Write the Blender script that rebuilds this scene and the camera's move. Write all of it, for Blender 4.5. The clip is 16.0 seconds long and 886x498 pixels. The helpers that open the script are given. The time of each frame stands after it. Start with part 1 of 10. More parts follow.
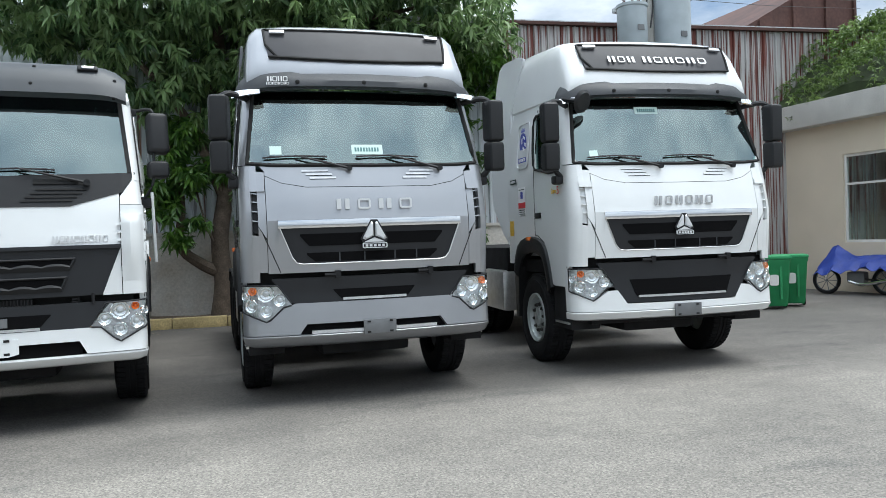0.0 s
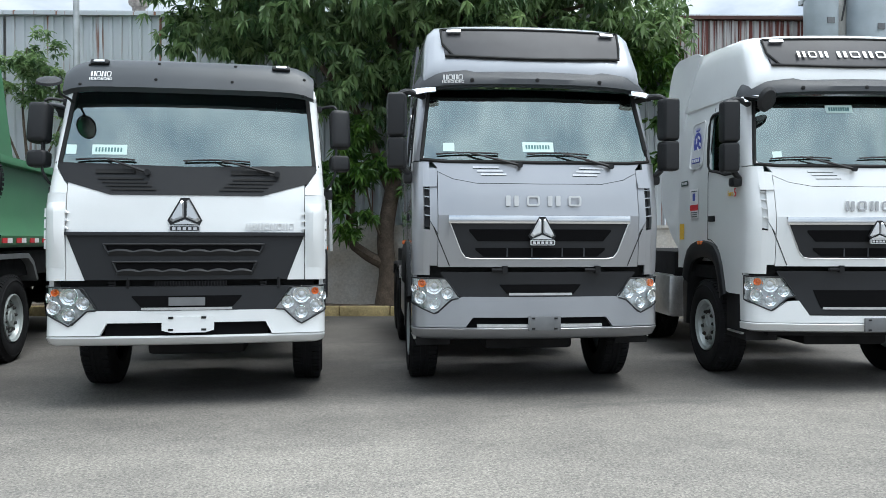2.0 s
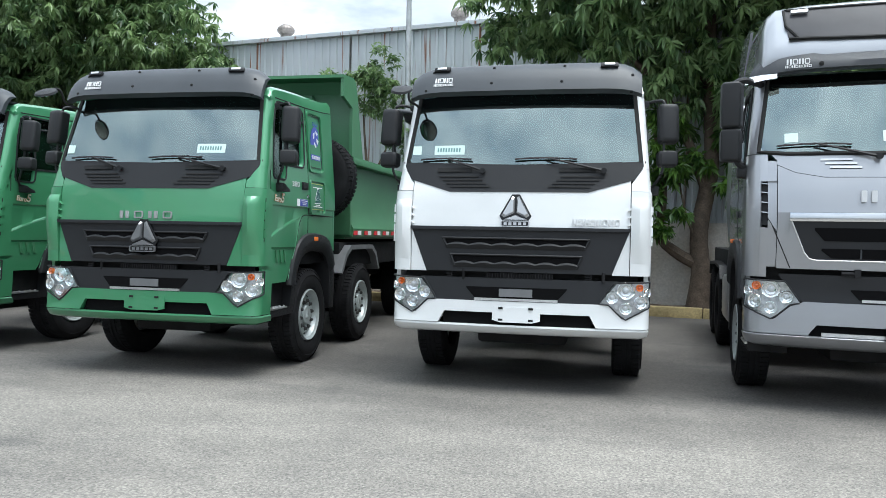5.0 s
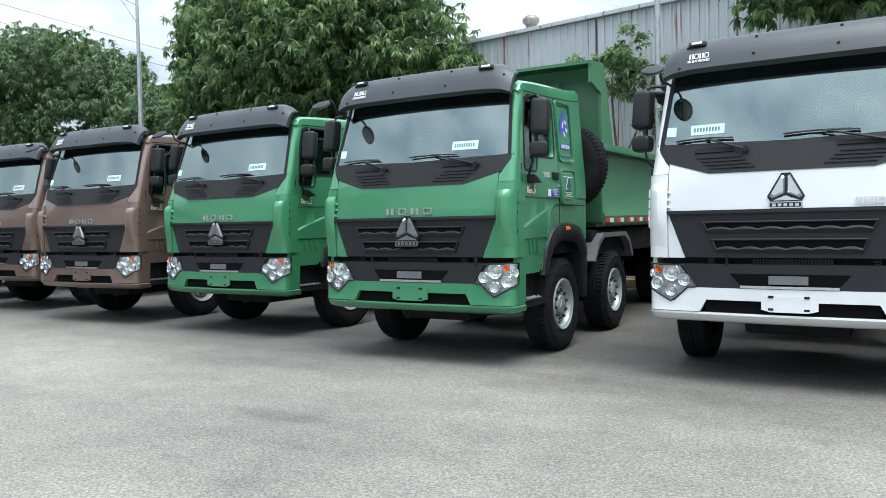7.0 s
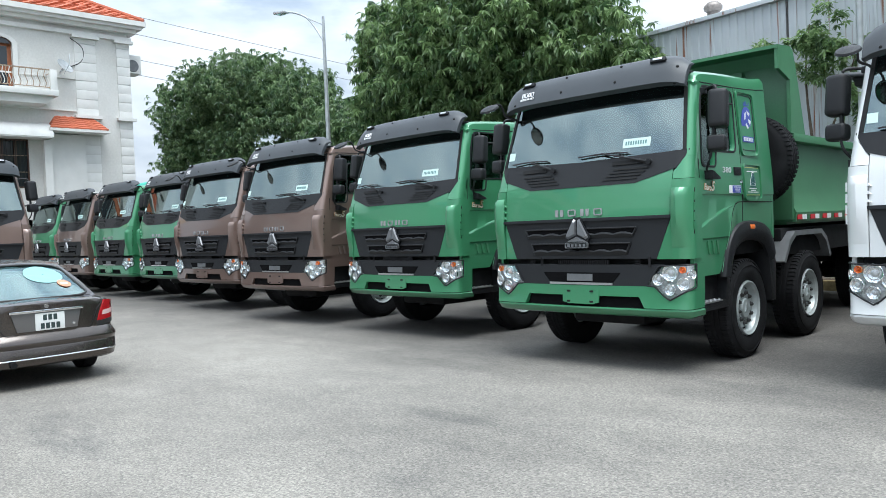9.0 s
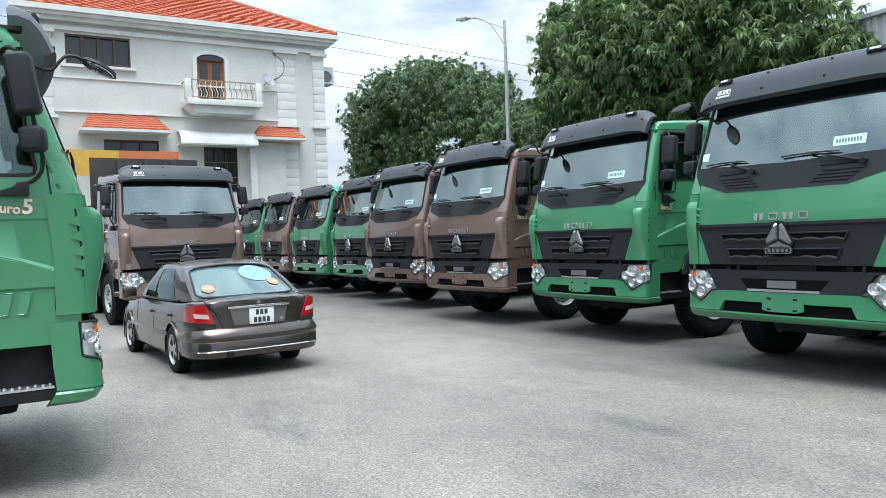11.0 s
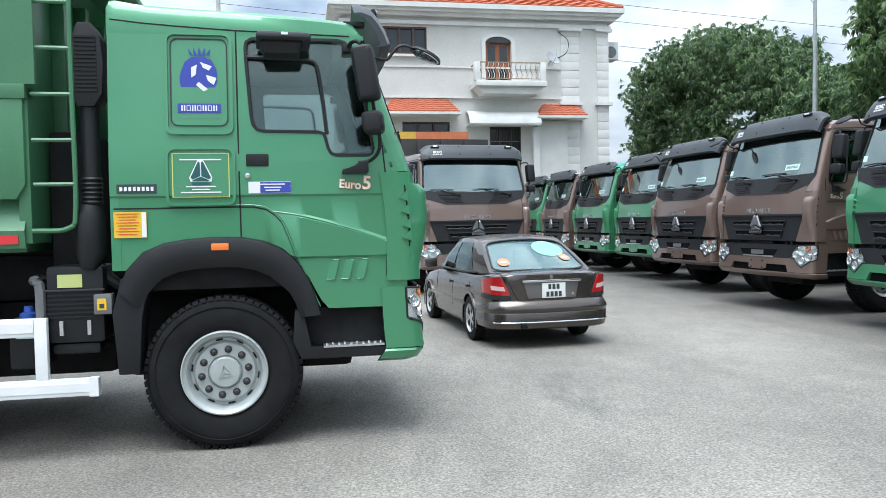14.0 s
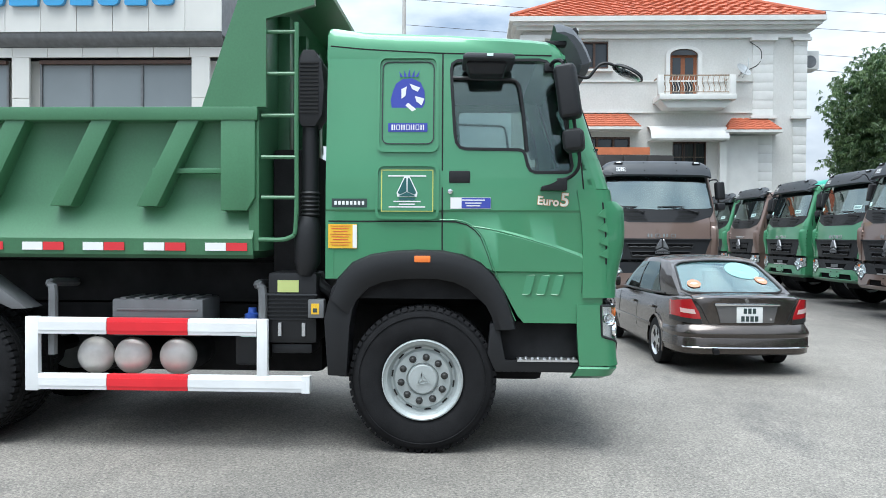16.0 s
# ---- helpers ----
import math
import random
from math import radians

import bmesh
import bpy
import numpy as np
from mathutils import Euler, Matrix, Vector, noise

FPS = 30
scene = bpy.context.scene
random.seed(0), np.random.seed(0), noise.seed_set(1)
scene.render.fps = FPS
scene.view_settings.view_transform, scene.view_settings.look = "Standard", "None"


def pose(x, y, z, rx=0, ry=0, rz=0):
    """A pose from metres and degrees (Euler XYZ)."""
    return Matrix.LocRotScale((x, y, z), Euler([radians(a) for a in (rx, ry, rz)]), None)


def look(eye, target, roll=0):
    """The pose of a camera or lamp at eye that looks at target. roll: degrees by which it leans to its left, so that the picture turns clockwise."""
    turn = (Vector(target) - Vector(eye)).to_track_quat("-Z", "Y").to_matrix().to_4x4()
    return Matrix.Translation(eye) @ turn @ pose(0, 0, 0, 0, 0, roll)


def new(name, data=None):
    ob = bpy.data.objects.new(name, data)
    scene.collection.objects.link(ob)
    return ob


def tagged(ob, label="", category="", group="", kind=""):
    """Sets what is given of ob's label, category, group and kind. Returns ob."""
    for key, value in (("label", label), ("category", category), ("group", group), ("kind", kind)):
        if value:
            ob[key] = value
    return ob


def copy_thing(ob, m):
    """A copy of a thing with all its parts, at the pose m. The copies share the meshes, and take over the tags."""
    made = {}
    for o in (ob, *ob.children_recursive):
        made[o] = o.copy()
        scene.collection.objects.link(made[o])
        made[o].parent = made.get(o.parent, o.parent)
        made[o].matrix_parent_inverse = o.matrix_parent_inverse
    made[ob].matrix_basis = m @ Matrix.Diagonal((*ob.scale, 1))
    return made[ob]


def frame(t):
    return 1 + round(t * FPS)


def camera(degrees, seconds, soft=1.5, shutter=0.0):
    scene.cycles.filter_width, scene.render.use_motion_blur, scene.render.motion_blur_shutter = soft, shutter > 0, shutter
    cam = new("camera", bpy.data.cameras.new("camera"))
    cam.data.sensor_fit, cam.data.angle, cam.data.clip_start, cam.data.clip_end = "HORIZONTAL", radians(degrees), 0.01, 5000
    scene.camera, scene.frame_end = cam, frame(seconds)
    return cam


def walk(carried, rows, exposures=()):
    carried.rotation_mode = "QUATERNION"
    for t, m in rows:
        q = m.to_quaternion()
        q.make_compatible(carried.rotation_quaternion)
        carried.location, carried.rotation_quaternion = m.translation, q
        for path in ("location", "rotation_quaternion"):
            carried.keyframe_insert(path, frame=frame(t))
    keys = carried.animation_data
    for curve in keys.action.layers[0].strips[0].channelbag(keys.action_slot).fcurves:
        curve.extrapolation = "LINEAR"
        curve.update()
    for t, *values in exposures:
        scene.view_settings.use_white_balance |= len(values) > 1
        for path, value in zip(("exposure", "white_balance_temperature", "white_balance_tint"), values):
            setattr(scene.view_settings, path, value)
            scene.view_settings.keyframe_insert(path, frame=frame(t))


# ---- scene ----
cam = camera(60.5, 16.0, 0.85)
PATH = [
    (0, (0.004, 0.004, 1.595), (1.694, 4.709, 1.518), -2.00),
    (0.5, (-0.056, 0.017, 1.580), (1.405, 4.798, 1.521), -1.48),
    (1, (-0.092, 0.024, 1.571), (1.108, 4.877, 1.522), -0.62),
    (1.5, (-0.121, 0.012, 1.574), (0.847, 4.918, 1.510), -0.14),
    (2, (-0.142, -0.004, 1.575), (0.577, 4.943, 1.510), 0.10),
    (2.5, (-0.183, -0.005, 1.578), (0.140, 4.985, 1.518), 0.02),
    (3, (-0.219, -0.026, 1.580), (-0.271, 4.973, 1.500), 0.05),
    (3.5, (-0.261, -0.022, 1.575), (-0.651, 4.962, 1.501), 0.17),
    (6, (-0.485, -0.036, 1.551), (-2.395, 4.582, 1.392), 0.64),
    (6.5, (-0.454, -0.033, 1.574), (-2.830, 4.363, 1.390), -0.30),
    (7, (-0.453, -0.026, 1.595), (-3.131, 4.192, 1.406), -1.22),
    (7.5, (-0.449, -0.026, 1.605), (-3.350, 4.042, 1.414), -1.45),
    (8, (-0.419, 0.018, 1.576), (-3.565, 3.901, 1.416), -1.59),
    (8.5, (-0.397, 0.084, 1.584), (-3.778, 3.764, 1.436), -2.07),
    (11, (-0.422, -0.050, 1.635), (-4.708, 2.523, 1.543), -2.19),
    (11.5, (-0.448, -0.061, 1.628), (-4.903, 2.207, 1.549), -2.25),
    (12, (-0.450, -0.084, 1.630), (-5.015, 1.954, 1.539), -2.01),
    (12.5, (-0.451, -0.104, 1.625), (-5.113, 1.698, 1.493), -1.69),
    (13, (-0.466, -0.145, 1.627), (-5.224, 1.384, 1.456), -1.46),
    (13.5, (-0.470, -0.225, 1.630), (-5.325, 0.952, 1.438), -1.33),
    (14, (-0.454, -0.287, 1.633), (-5.367, 0.623, 1.448), -1.11),
    (14.5, (-0.433, -0.365, 1.641), (-5.398, 0.202, 1.468), -0.50),
    (15, (-0.422, -0.418, 1.643), (-5.412, -0.149, 1.475), -0.09),
    (15.5, (-0.417, -0.453, 1.644), (-5.415, -0.393, 1.517), 0.22),
    (16, (-0.404, -0.484, 1.646), (-5.399, -0.683, 1.566), 0.33),
]
walk(cam, [(t, look(eye, target, roll)) for t, eye, target, roll in PATH], [(0, 0.50, 6050, 6), (3.5, 0.58, 6000, 6), (6, 0.68, 6000, 6), (8.5, 0.66, 5920, 6), (11, 0.62, 5900, 6), (13, 0.63, 5890, 6), (16, 0.64, 5890, 6)])

# ---- world, sun, exposure ----
SUN_ELEV, SUN_ROT = radians(72), radians(116)
world = bpy.data.worlds.new("sky")
scene.world = world
world.use_nodes = True
wn, wl = world.node_tree.nodes, world.node_tree.links
wn.clear()
w_out, w_bg = wn.new("ShaderNodeOutputWorld"), wn.new("ShaderNodeBackground")
w_sky = wn.new("ShaderNodeTexSky")
w_sky.sky_type, w_sky.sun_disc = "NISHITA", False
w_sky.sun_elevation, w_sky.sun_rotation, w_sky.dust_density = SUN_ELEV, SUN_ROT, 2.0
w_co, w_map = wn.new("ShaderNodeTexCoord"), wn.new("ShaderNodeMapping")
w_map.inputs["Scale"].default_value = (1.0, 1.0, 2.6)
w_noise, w_ramp, w_mix = wn.new("ShaderNodeTexNoise"), wn.new("ShaderNodeValToRGB"), wn.new("ShaderNodeMix")
w_noise.inputs["Scale"].default_value, w_noise.inputs["Detail"].default_value = 2.3, 9.0
w_noise.inputs["Roughness"].default_value = 0.58
w_ramp.color_ramp.elements[0].position, w_ramp.color_ramp.elements[1].position = 0.25, 0.44
w_tone, w_tramp = wn.new("ShaderNodeTexNoise"), wn.new("ShaderNodeValToRGB")
w_tone.inputs["Scale"].default_value, w_tone.inputs["Detail"].default_value = 6.0, 7.0
w_tramp.color_ramp.elements[0].position, w_tramp.color_ramp.elements[1].position = 0.34, 0.70
w_tramp.color_ramp.elements[0].color, w_tramp.color_ramp.elements[1].color = (4.6, 5.2, 6.0, 1), (9.0, 9.2, 9.45, 1)
w_mix.data_type = "RGBA"
wl.new(w_co.outputs["Generated"], w_map.inputs["Vector"])
wl.new(w_map.outputs["Vector"], w_noise.inputs["Vector"])
wl.new(w_map.outputs["Vector"], w_tone.inputs["Vector"])
wl.new(w_noise.outputs["Fac"], w_ramp.inputs["Fac"])
wl.new(w_tone.outputs["Fac"], w_tramp.inputs["Fac"])
wl.new(w_ramp.outputs["Color"], w_mix.inputs["Factor"])
wl.new(w_sky.outputs["Color"], w_mix.inputs["A"])
wl.new(w_tramp.outputs["Color"], w_mix.inputs["B"])
# an overcast sky is brighter overhead than at the horizon
w_sep, w_up, w_gain = wn.new("ShaderNodeSeparateXYZ"), wn.new("ShaderNodeMapRange"), wn.new("ShaderNodeVectorMath")
w_up.inputs["To Min"].default_value, w_up.inputs["To Max"].default_value = 0.58, 2.05
w_gain.operation = "SCALE"
wl.new(w_co.outputs["Generated"], w_sep.inputs["Vector"])
wl.new(w_sep.outputs["Z"], w_up.inputs["Value"])
wl.new(w_mix.outputs["Result"], w_gain.inputs[0])
wl.new(w_up.outputs["Result"], w_gain.inputs["Scale"])
wl.new(w_gain.outputs["Vector"], w_bg.inputs["Color"])
w_bg.inputs["Strength"].default_value = 0.098
wl.new(w_bg.outputs["Background"], w_out.inputs["Surface"])

sun = new("sun", bpy.data.lights.new("sun", "SUN"))
sun.data.energy, sun.data.angle, sun.data.color = 2.7, radians(42), (1.0, 0.96, 0.9)
sun.matrix_world = look((0, 0, 0), (-math.sin(SUN_ROT) * math.cos(SUN_ELEV), -math.cos(SUN_ROT) * math.cos(SUN_ELEV), -math.sin(SUN_ELEV)))
scene.view_settings.exposure = 0.0

# ---- materials ----
def material(name, color, rough=0.5, metal=0.0, vary=0.0, scale=4.0, fine=0.0, fine_scale=60.0, bump=0.0, bump_scale=80.0, coat=0.0, tint=None, spec=0.5, rand=0.0, rvary=0.0):
    """Principled surface with variation at two scales, relief and an optional second tint for stains."""
    m = bpy.data.materials.new(name)
    m.use_nodes = True
    n, l = m.node_tree.nodes, m.node_tree.links
    b = n["Principled BSDF"]
    b.inputs["Base Color"].default_value = (*color, 1)
    b.inputs["Roughness"].default_value, b.inputs["Metallic"].default_value = rough, metal
    b.inputs["Coat Weight"].default_value, b.inputs["Coat Roughness"].default_value = coat, 0.10
    b.inputs["Coat IOR"].default_value = 1.45
    b.inputs["Specular IOR Level"].default_value = spec
    co = n.new("ShaderNodeTexCoord")
    out = None
    if vary or tint:
        big = n.new("ShaderNodeTexNoise")
        big.inputs["Scale"].default_value, big.inputs["Detail"].default_value = scale, 6
        l.new(co.outputs["Object"], big.inputs["Vector"])
        ramp = n.new("ShaderNodeValToRGB")
        ramp.color_ramp.elements[0].position, ramp.color_ramp.elements[1].position = 0.3, 0.7
        low = tint or tuple(c * (1 - vary) for c in color)
        high = color if tint else tuple(min(1, c * (1 + vary)) for c in color)
        ramp.color_ramp.elements[0].color, ramp.color_ramp.elements[1].color = (*low, 1), (*high, 1)
        l.new(big.outputs["Fac"], ramp.inputs["Fac"])
        out = ramp.outputs["Color"]
        if rvary:
            rr = n.new("ShaderNodeMapRange")
            rr.inputs["To Min"].default_value, rr.inputs["To Max"].default_value = max(0.02, rough - rvary), min(1, rough + rvary)
            l.new(big.outputs["Fac"], rr.inputs["Value"])
            l.new(rr.outputs["Result"], b.inputs["Roughness"])
    if fine:
        small = n.new("ShaderNodeTexNoise")
        small.inputs["Scale"].default_value, small.inputs["Detail"].default_value = fine_scale, 3
        l.new(co.outputs["Object"], small.inputs["Vector"])
        rng = n.new("ShaderNodeMapRange")
        rng.inputs["From Min"].default_value, rng.inputs["From Max"].default_value = 0.3, 0.7
        rng.inputs["To Min"].default_value, rng.inputs["To Max"].default_value = 1 - fine, 1 + fine
        l.new(small.outputs["Fac"], rng.inputs["Value"])
        mul = n.new("ShaderNodeMix")
        mul.data_type, mul.blend_type = "RGBA", "MULTIPLY"
        mul.inputs["Factor"].default_value = 1
        mul.inputs["A"].default_value = (*color, 1)
        if out:
            l.new(out, mul.inputs["A"])
        l.new(rng.outputs["Result"], mul.inputs["B"])
        out = mul.outputs["Result"]
    if rand:
        info = n.new("ShaderNodeObjectInfo")
        rng = n.new("ShaderNodeMapRange")
        rng.inputs["To Min"].default_value, rng.inputs["To Max"].default_value = 1 - rand, 1 + rand
        l.new(info.outputs["Random"], rng.inputs["Value"])
        mul = n.new("ShaderNodeMix")
        mul.data_type, mul.blend_type = "RGBA", "MULTIPLY"
        mul.inputs["Factor"].default_value = 1
        mul.inputs["A"].default_value = (*color, 1)
        if out:
            l.new(out, mul.inputs["A"])
        l.new(rng.outputs["Result"], mul.inputs["B"])
        out = mul.outputs["Result"]
    if out:
        l.new(out, b.inputs["Base Color"])
    if bump:
        tex, bp = n.new("ShaderNodeTexNoise"), n.new("ShaderNodeBump")
        tex.inputs["Scale"].default_value, tex.inputs["Detail"].default_value = bump_scale, 4
        l.new(co.outputs["Object"], tex.inputs["Vector"])
        bp.inputs["Strength"].default_value, bp.inputs["Distance"].default_value = bump, 0.01
        l.new(tex.outputs["Fac"], bp.inputs["Height"])
        l.new(bp.outputs["Normal"], b.inputs["Normal"])
    return m


def glass_material(name, tint=(0.75, 0.85, 0.84), clear=0.6, ior=3.2):
    """A thin pane: clear and mirror by Fresnel gloss."""
    m = bpy.data.materials.new(name)
    m.use_nodes = True
    n, l = m.node_tree.nodes, m.node_tree.links
    n.remove(n["Principled BSDF"])
    out = n["Material Output"]
    tr, gl, fr, mx = n.new("ShaderNodeBsdfTransparent"), n.new("ShaderNodeBsdfGlossy"), n.new("ShaderNodeFresnel"), n.new("ShaderNodeMixShader")
    tr.inputs["Color"].default_value = (*(c * clear for c in tint), 1)
    gl.inputs["Roughness"].default_value = 0.02
    gl.inputs["Color"].default_value = (0.84, 1.0, 0.985, 1)
    fr.inputs["IOR"].default_value = ior
    l.new(fr.outputs["Fac"], mx.inputs["Fac"])
    l.new(tr.outputs["BSDF"], mx.inputs[1])
    l.new(gl.outputs["BSDF"], mx.inputs[2])
    l.new(mx.outputs["Shader"], out.inputs["Surface"])
    return m


def paint(name, color, flake=0.0):
    m = material(name, color, rough=0.38, metal=flake, vary=0.05, scale=1.5, fine=0.05, fine_scale=900, coat=1.0, bump=0.05, bump_scale=1.3, rvary=0.05)
    m.node_tree.nodes["Principled BSDF"].inputs["Coat Roughness"].default_value = 0.035
    return m


def lens_material(name, base=0.04, edge=0.35, tint=(1, 1, 1), clear=0.97):
    """A thin clear cover whose gloss grows towards grazing views."""
    m = glass_material(name, tint, clear)
    n, l = m.node_tree.nodes, m.node_tree.links
    lw, mr = n.new("ShaderNodeLayerWeight"), n.new("ShaderNodeMapRange")
    lw.inputs["Blend"].default_value = 0.3
    mr.inputs["To Min"].default_value, mr.inputs["To Max"].default_value = base, edge
    l.new(lw.outputs["Facing"], mr.inputs["Value"])
    mix = [q for q in n if q.type == "MIX_SHADER"][0]
    l.new(mr.outputs["Result"], mix.inputs["Fac"])
    return m


M = {}
M["white"] = paint("white_paint", (0.72, 0.735, 0.735))
M["silver"] = paint("silver_paint", (0.35, 0.36, 0.38), 0.72)
M["green"] = paint("green_paint", (0.061, 0.25, 0.118), 0.22)
M["brown"] = paint("brown_paint", (0.205, 0.142, 0.118), 0.45)
M["plastic"] = material("black_plastic", (0.012, 0.0125, 0.014), 0.5, spec=0.35, vary=0.15, scale=3, bump=0.15, bump_scale=400)
M["grey_plastic"] = material("grey_plastic", (0.038, 0.041, 0.046), 0.5, spec=0.35, vary=0.1, scale=3, bump=0.12, bump_scale=400)
M["visor_grey"] = material("visor_grey", (0.044, 0.049, 0.055), 0.42, spec=0.4, vary=0.1, scale=2, bump=0.05, bump_scale=300)
M["dark"] = material("dark_underbody", (0.014, 0.014, 0.015), 0.75, spec=0.2, vary=0.4, scale=5, bump=0.2, bump_scale=60)
M["mesh"] = material("black_mesh", (0.005, 0.005, 0.0055), 0.9, spec=0.08, bump=0.5, bump_scale=220)
M["grille_black"] = material("grille_black", (0.016, 0.017, 0.0195), 0.5, spec=0.35, vary=0.1, scale=3, bump=0.12, bump_scale=400)
M["gap"] = material("seam_black", (0.006, 0.006, 0.006), 0.8)
M["rubber"] = material("tyre_rubber", (0.014, 0.014, 0.015), 0.78, spec=0.15, vary=0.25, scale=6, fine=0.2, fine_scale=150, bump=0.2, bump_scale=150)
M["rim"] = material("painted_rim", (0.42, 0.455, 0.45), 0.40, metal=0.3, vary=0.1, scale=8, fine=0.06, fine_scale=120)
M["badge_grey"] = material("badge_steel", (0.55, 0.56, 0.57), 0.22, metal=0.6, coat=0.5)
M["emblem_grey"] = material("emblem_steel", (0.24, 0.245, 0.255), 0.42, metal=0.7)
M["badge_silver"] = material("badge_silver", (0.70, 0.71, 0.72), 0.32, metal=0.4, coat=0.5)
M["nut"] = material("wheel_nut_steel", (0.045, 0.045, 0.043), 0.5, metal=0.4)
M["chrome"] = material("chrome", (0.75, 0.76, 0.77), 0.12, metal=1.0, vary=0.05)
M["alu"] = material("aluminium", (0.62, 0.62, 0.62), 0.35, metal=0.9, vary=0.12, scale=9, fine=0.1, fine_scale=90)
M["lamp_flute"] = material("fluted_reflector", (0.80, 0.81, 0.82), 0.3, metal=0.6, bump=0.4, bump_scale=55)
M["lamp_shell"] = material("lamp_reflector", (0.93, 0.94, 0.95), 0.07, metal=1.0)
M["lamp_dark"] = material("lamp_housing", (0.60, 0.61, 0.63), 0.25, metal=0.6, vary=0.35, scale=25)
M["lamp_bulb"] = material("lamp_bulb_cap", (0.62, 0.64, 0.66), 0.15, metal=0.4, coat=0.6)
M["amber"] = material("amber_lens", (0.85, 0.2, 0.03), 0.25, coat=0.6)
M["red_lens"] = material("red_lens", (0.36, 0.010, 0.014), 0.2, coat=0.8)
M["glass"] = glass_material("windscreen_glass", (0.68, 0.90, 0.86), 0.92, 2.9)
M["side_glass"] = glass_material("side_glass", (0.75, 0.82, 0.8), 0.9, 1.75)
M["clear_pane"] = glass_material("clear_pane", (0.98, 0.98, 0.97), 0.98, 1.45)
M["lens_glass"] = lens_material("lens_glass")
M["fabric"] = material("seat_fabric", (0.06, 0.065, 0.075), 0.9, vary=0.2, scale=8, bump=0.2, bump_scale=300)
M["liner"] = material("cab_liner", (0.38, 0.40, 0.40), 0.8, vary=0.1, scale=4)
M["curtain"] = material("cab_white_panel", (0.72, 0.76, 0.75), 0.7, vary=0.05)
M["paper"] = material("paper_white", (0.60, 0.76, 0.72), 0.6)
M["slip_ink"] = material("slip_ink", (0.10, 0.22, 0.22), 0.6)
M["ink"] = material("ink_dark", (0.03, 0.05, 0.05), 0.6)
M["sticker_blue"] = material("sticker_blue", (0.05, 0.07, 0.38), 0.35)
M["sticker_white"] = material("sticker_white", (0.8, 0.8, 0.8), 0.35)
M["sticker_yellow"] = material("sticker_yellow", (0.78, 0.48, 0.03), 0.4, fine=0.1, fine_scale=120)
M["sticker_red"] = material("sticker_red", (0.62, 0.03, 0.04), 0.4)
M["white_steel"] = material("white_painted_steel", (0.78, 0.79, 0.79), 0.4, vary=0.05, scale=5)
M["red_steel"] = material("red_painted_steel", (0.7, 0.02, 0.03), 0.4, vary=0.06, scale=5)
M["bed_green"] = material("bed_green_paint", (0.062, 0.182, 0.088), 0.42, vary=0.08, scale=2, fine=0.05, fine_scale=60, coat=0.1, bump=0.05, bump_scale=9)
M["bed_black"] = material("bed_black_paint", (0.025, 0.022, 0.02), 0.6, vary=0.2, scale=3)
M["steel_grey"] = material("grey_steel", (0.16, 0.165, 0.17), 0.5, metal=0.3, vary=0.15, scale=6)

# ---- mesh helpers ----
def finish(bm, mat, name, angle=35):
    bmesh.ops.recalc_face_normals(bm, faces=bm.faces)
    me = bpy.data.meshes.new(name)
    bm.to_mesh(me)
    bm.free()
    me.materials.append(M[mat] if isinstance(mat, str) else mat)
    me.shade_smooth()
    me.set_sharp_from_angle(angle=radians(angle))
    return me


def part(name, bm, mat, parent, label="", angle=35):
    """Links a bmesh as one mesh object under a thing or a part."""
    ob = new(name, finish(bm, mat, name, angle))
    ob.parent = parent
    if label:
        tagged(ob, label)
    return ob


YARD = Matrix.Scale(1.025, 4)


def thing(name, label, category, m=None, group="", kind="", size=None):
    """An Empty that carries a thing; size: its own scale, else the yard's plan scale holds."""
    ob = tagged(new(name), label, category, group, kind)
    m = m or Matrix()
    ob.matrix_basis = m @ Matrix.Scale(size, 4) if size else YARD @ m
    return ob


def copy_at(ob, m):
    """A copy of a thing of the yard at the plan pose m."""
    m = m.copy()
    m.translation *= YARD[0][0]
    return copy_thing(ob, m)


def solid(name, bm, mat, label, category, m=None, group="", kind="", angle=35):
    ob = tagged(new(name, finish(bm, mat, name, angle)), label, category, group, kind)
    ob.matrix_basis = YARD @ (m or Matrix())
    return ob


def add_box(bm, x0, x1, y0, y1, z0, z1, bevel=0.0, seg=2):
    r = bmesh.ops.create_cube(bm, size=1)
    vs = r["verts"]
    for v in vs:
        v.co = Vector(((x0 + x1) / 2 + v.co.x * (x1 - x0), (y0 + y1) / 2 + v.co.y * (y1 - y0), (z0 + z1) / 2 + v.co.z * (z1 - z0)))
    if bevel:
        es = list({e for v in vs for e in v.link_edges})
        bmesh.ops.bevel(bm, geom=es, offset=bevel, segments=seg, affect="EDGES", profile=0.6)
    return bm


def box(x0, x1, y0, y1, z0, z1, bevel=0.0, seg=2):
    return add_box(bmesh.new(), x0, x1, y0, y1, z0, z1, bevel, seg)


def add_prism(bm, poly, axis, a, b, bevel=0.0):
    """A polygon in the two other axes, pushed from a to b along axis (0, 1, 2)."""
    def at(p, h):
        c = [p[0], p[1]]
        c.insert(axis, h)
        return c
    lo, hi = [bm.verts.new(at(p, a)) for p in poly], [bm.verts.new(at(p, b)) for p in poly]
    n = len(poly)
    fs = [bm.faces.new(lo[::-1]), bm.faces.new(hi)]
    fs += [bm.faces.new((lo[i], lo[(i + 1) % n], hi[(i + 1) % n], hi[i])) for i in range(n)]
    if bevel:
        es = list({e for f in fs for e in f.edges})
        bmesh.ops.bevel(bm, geom=es, offset=bevel, segments=2, affect="EDGES", profile=0.6)
    return bm


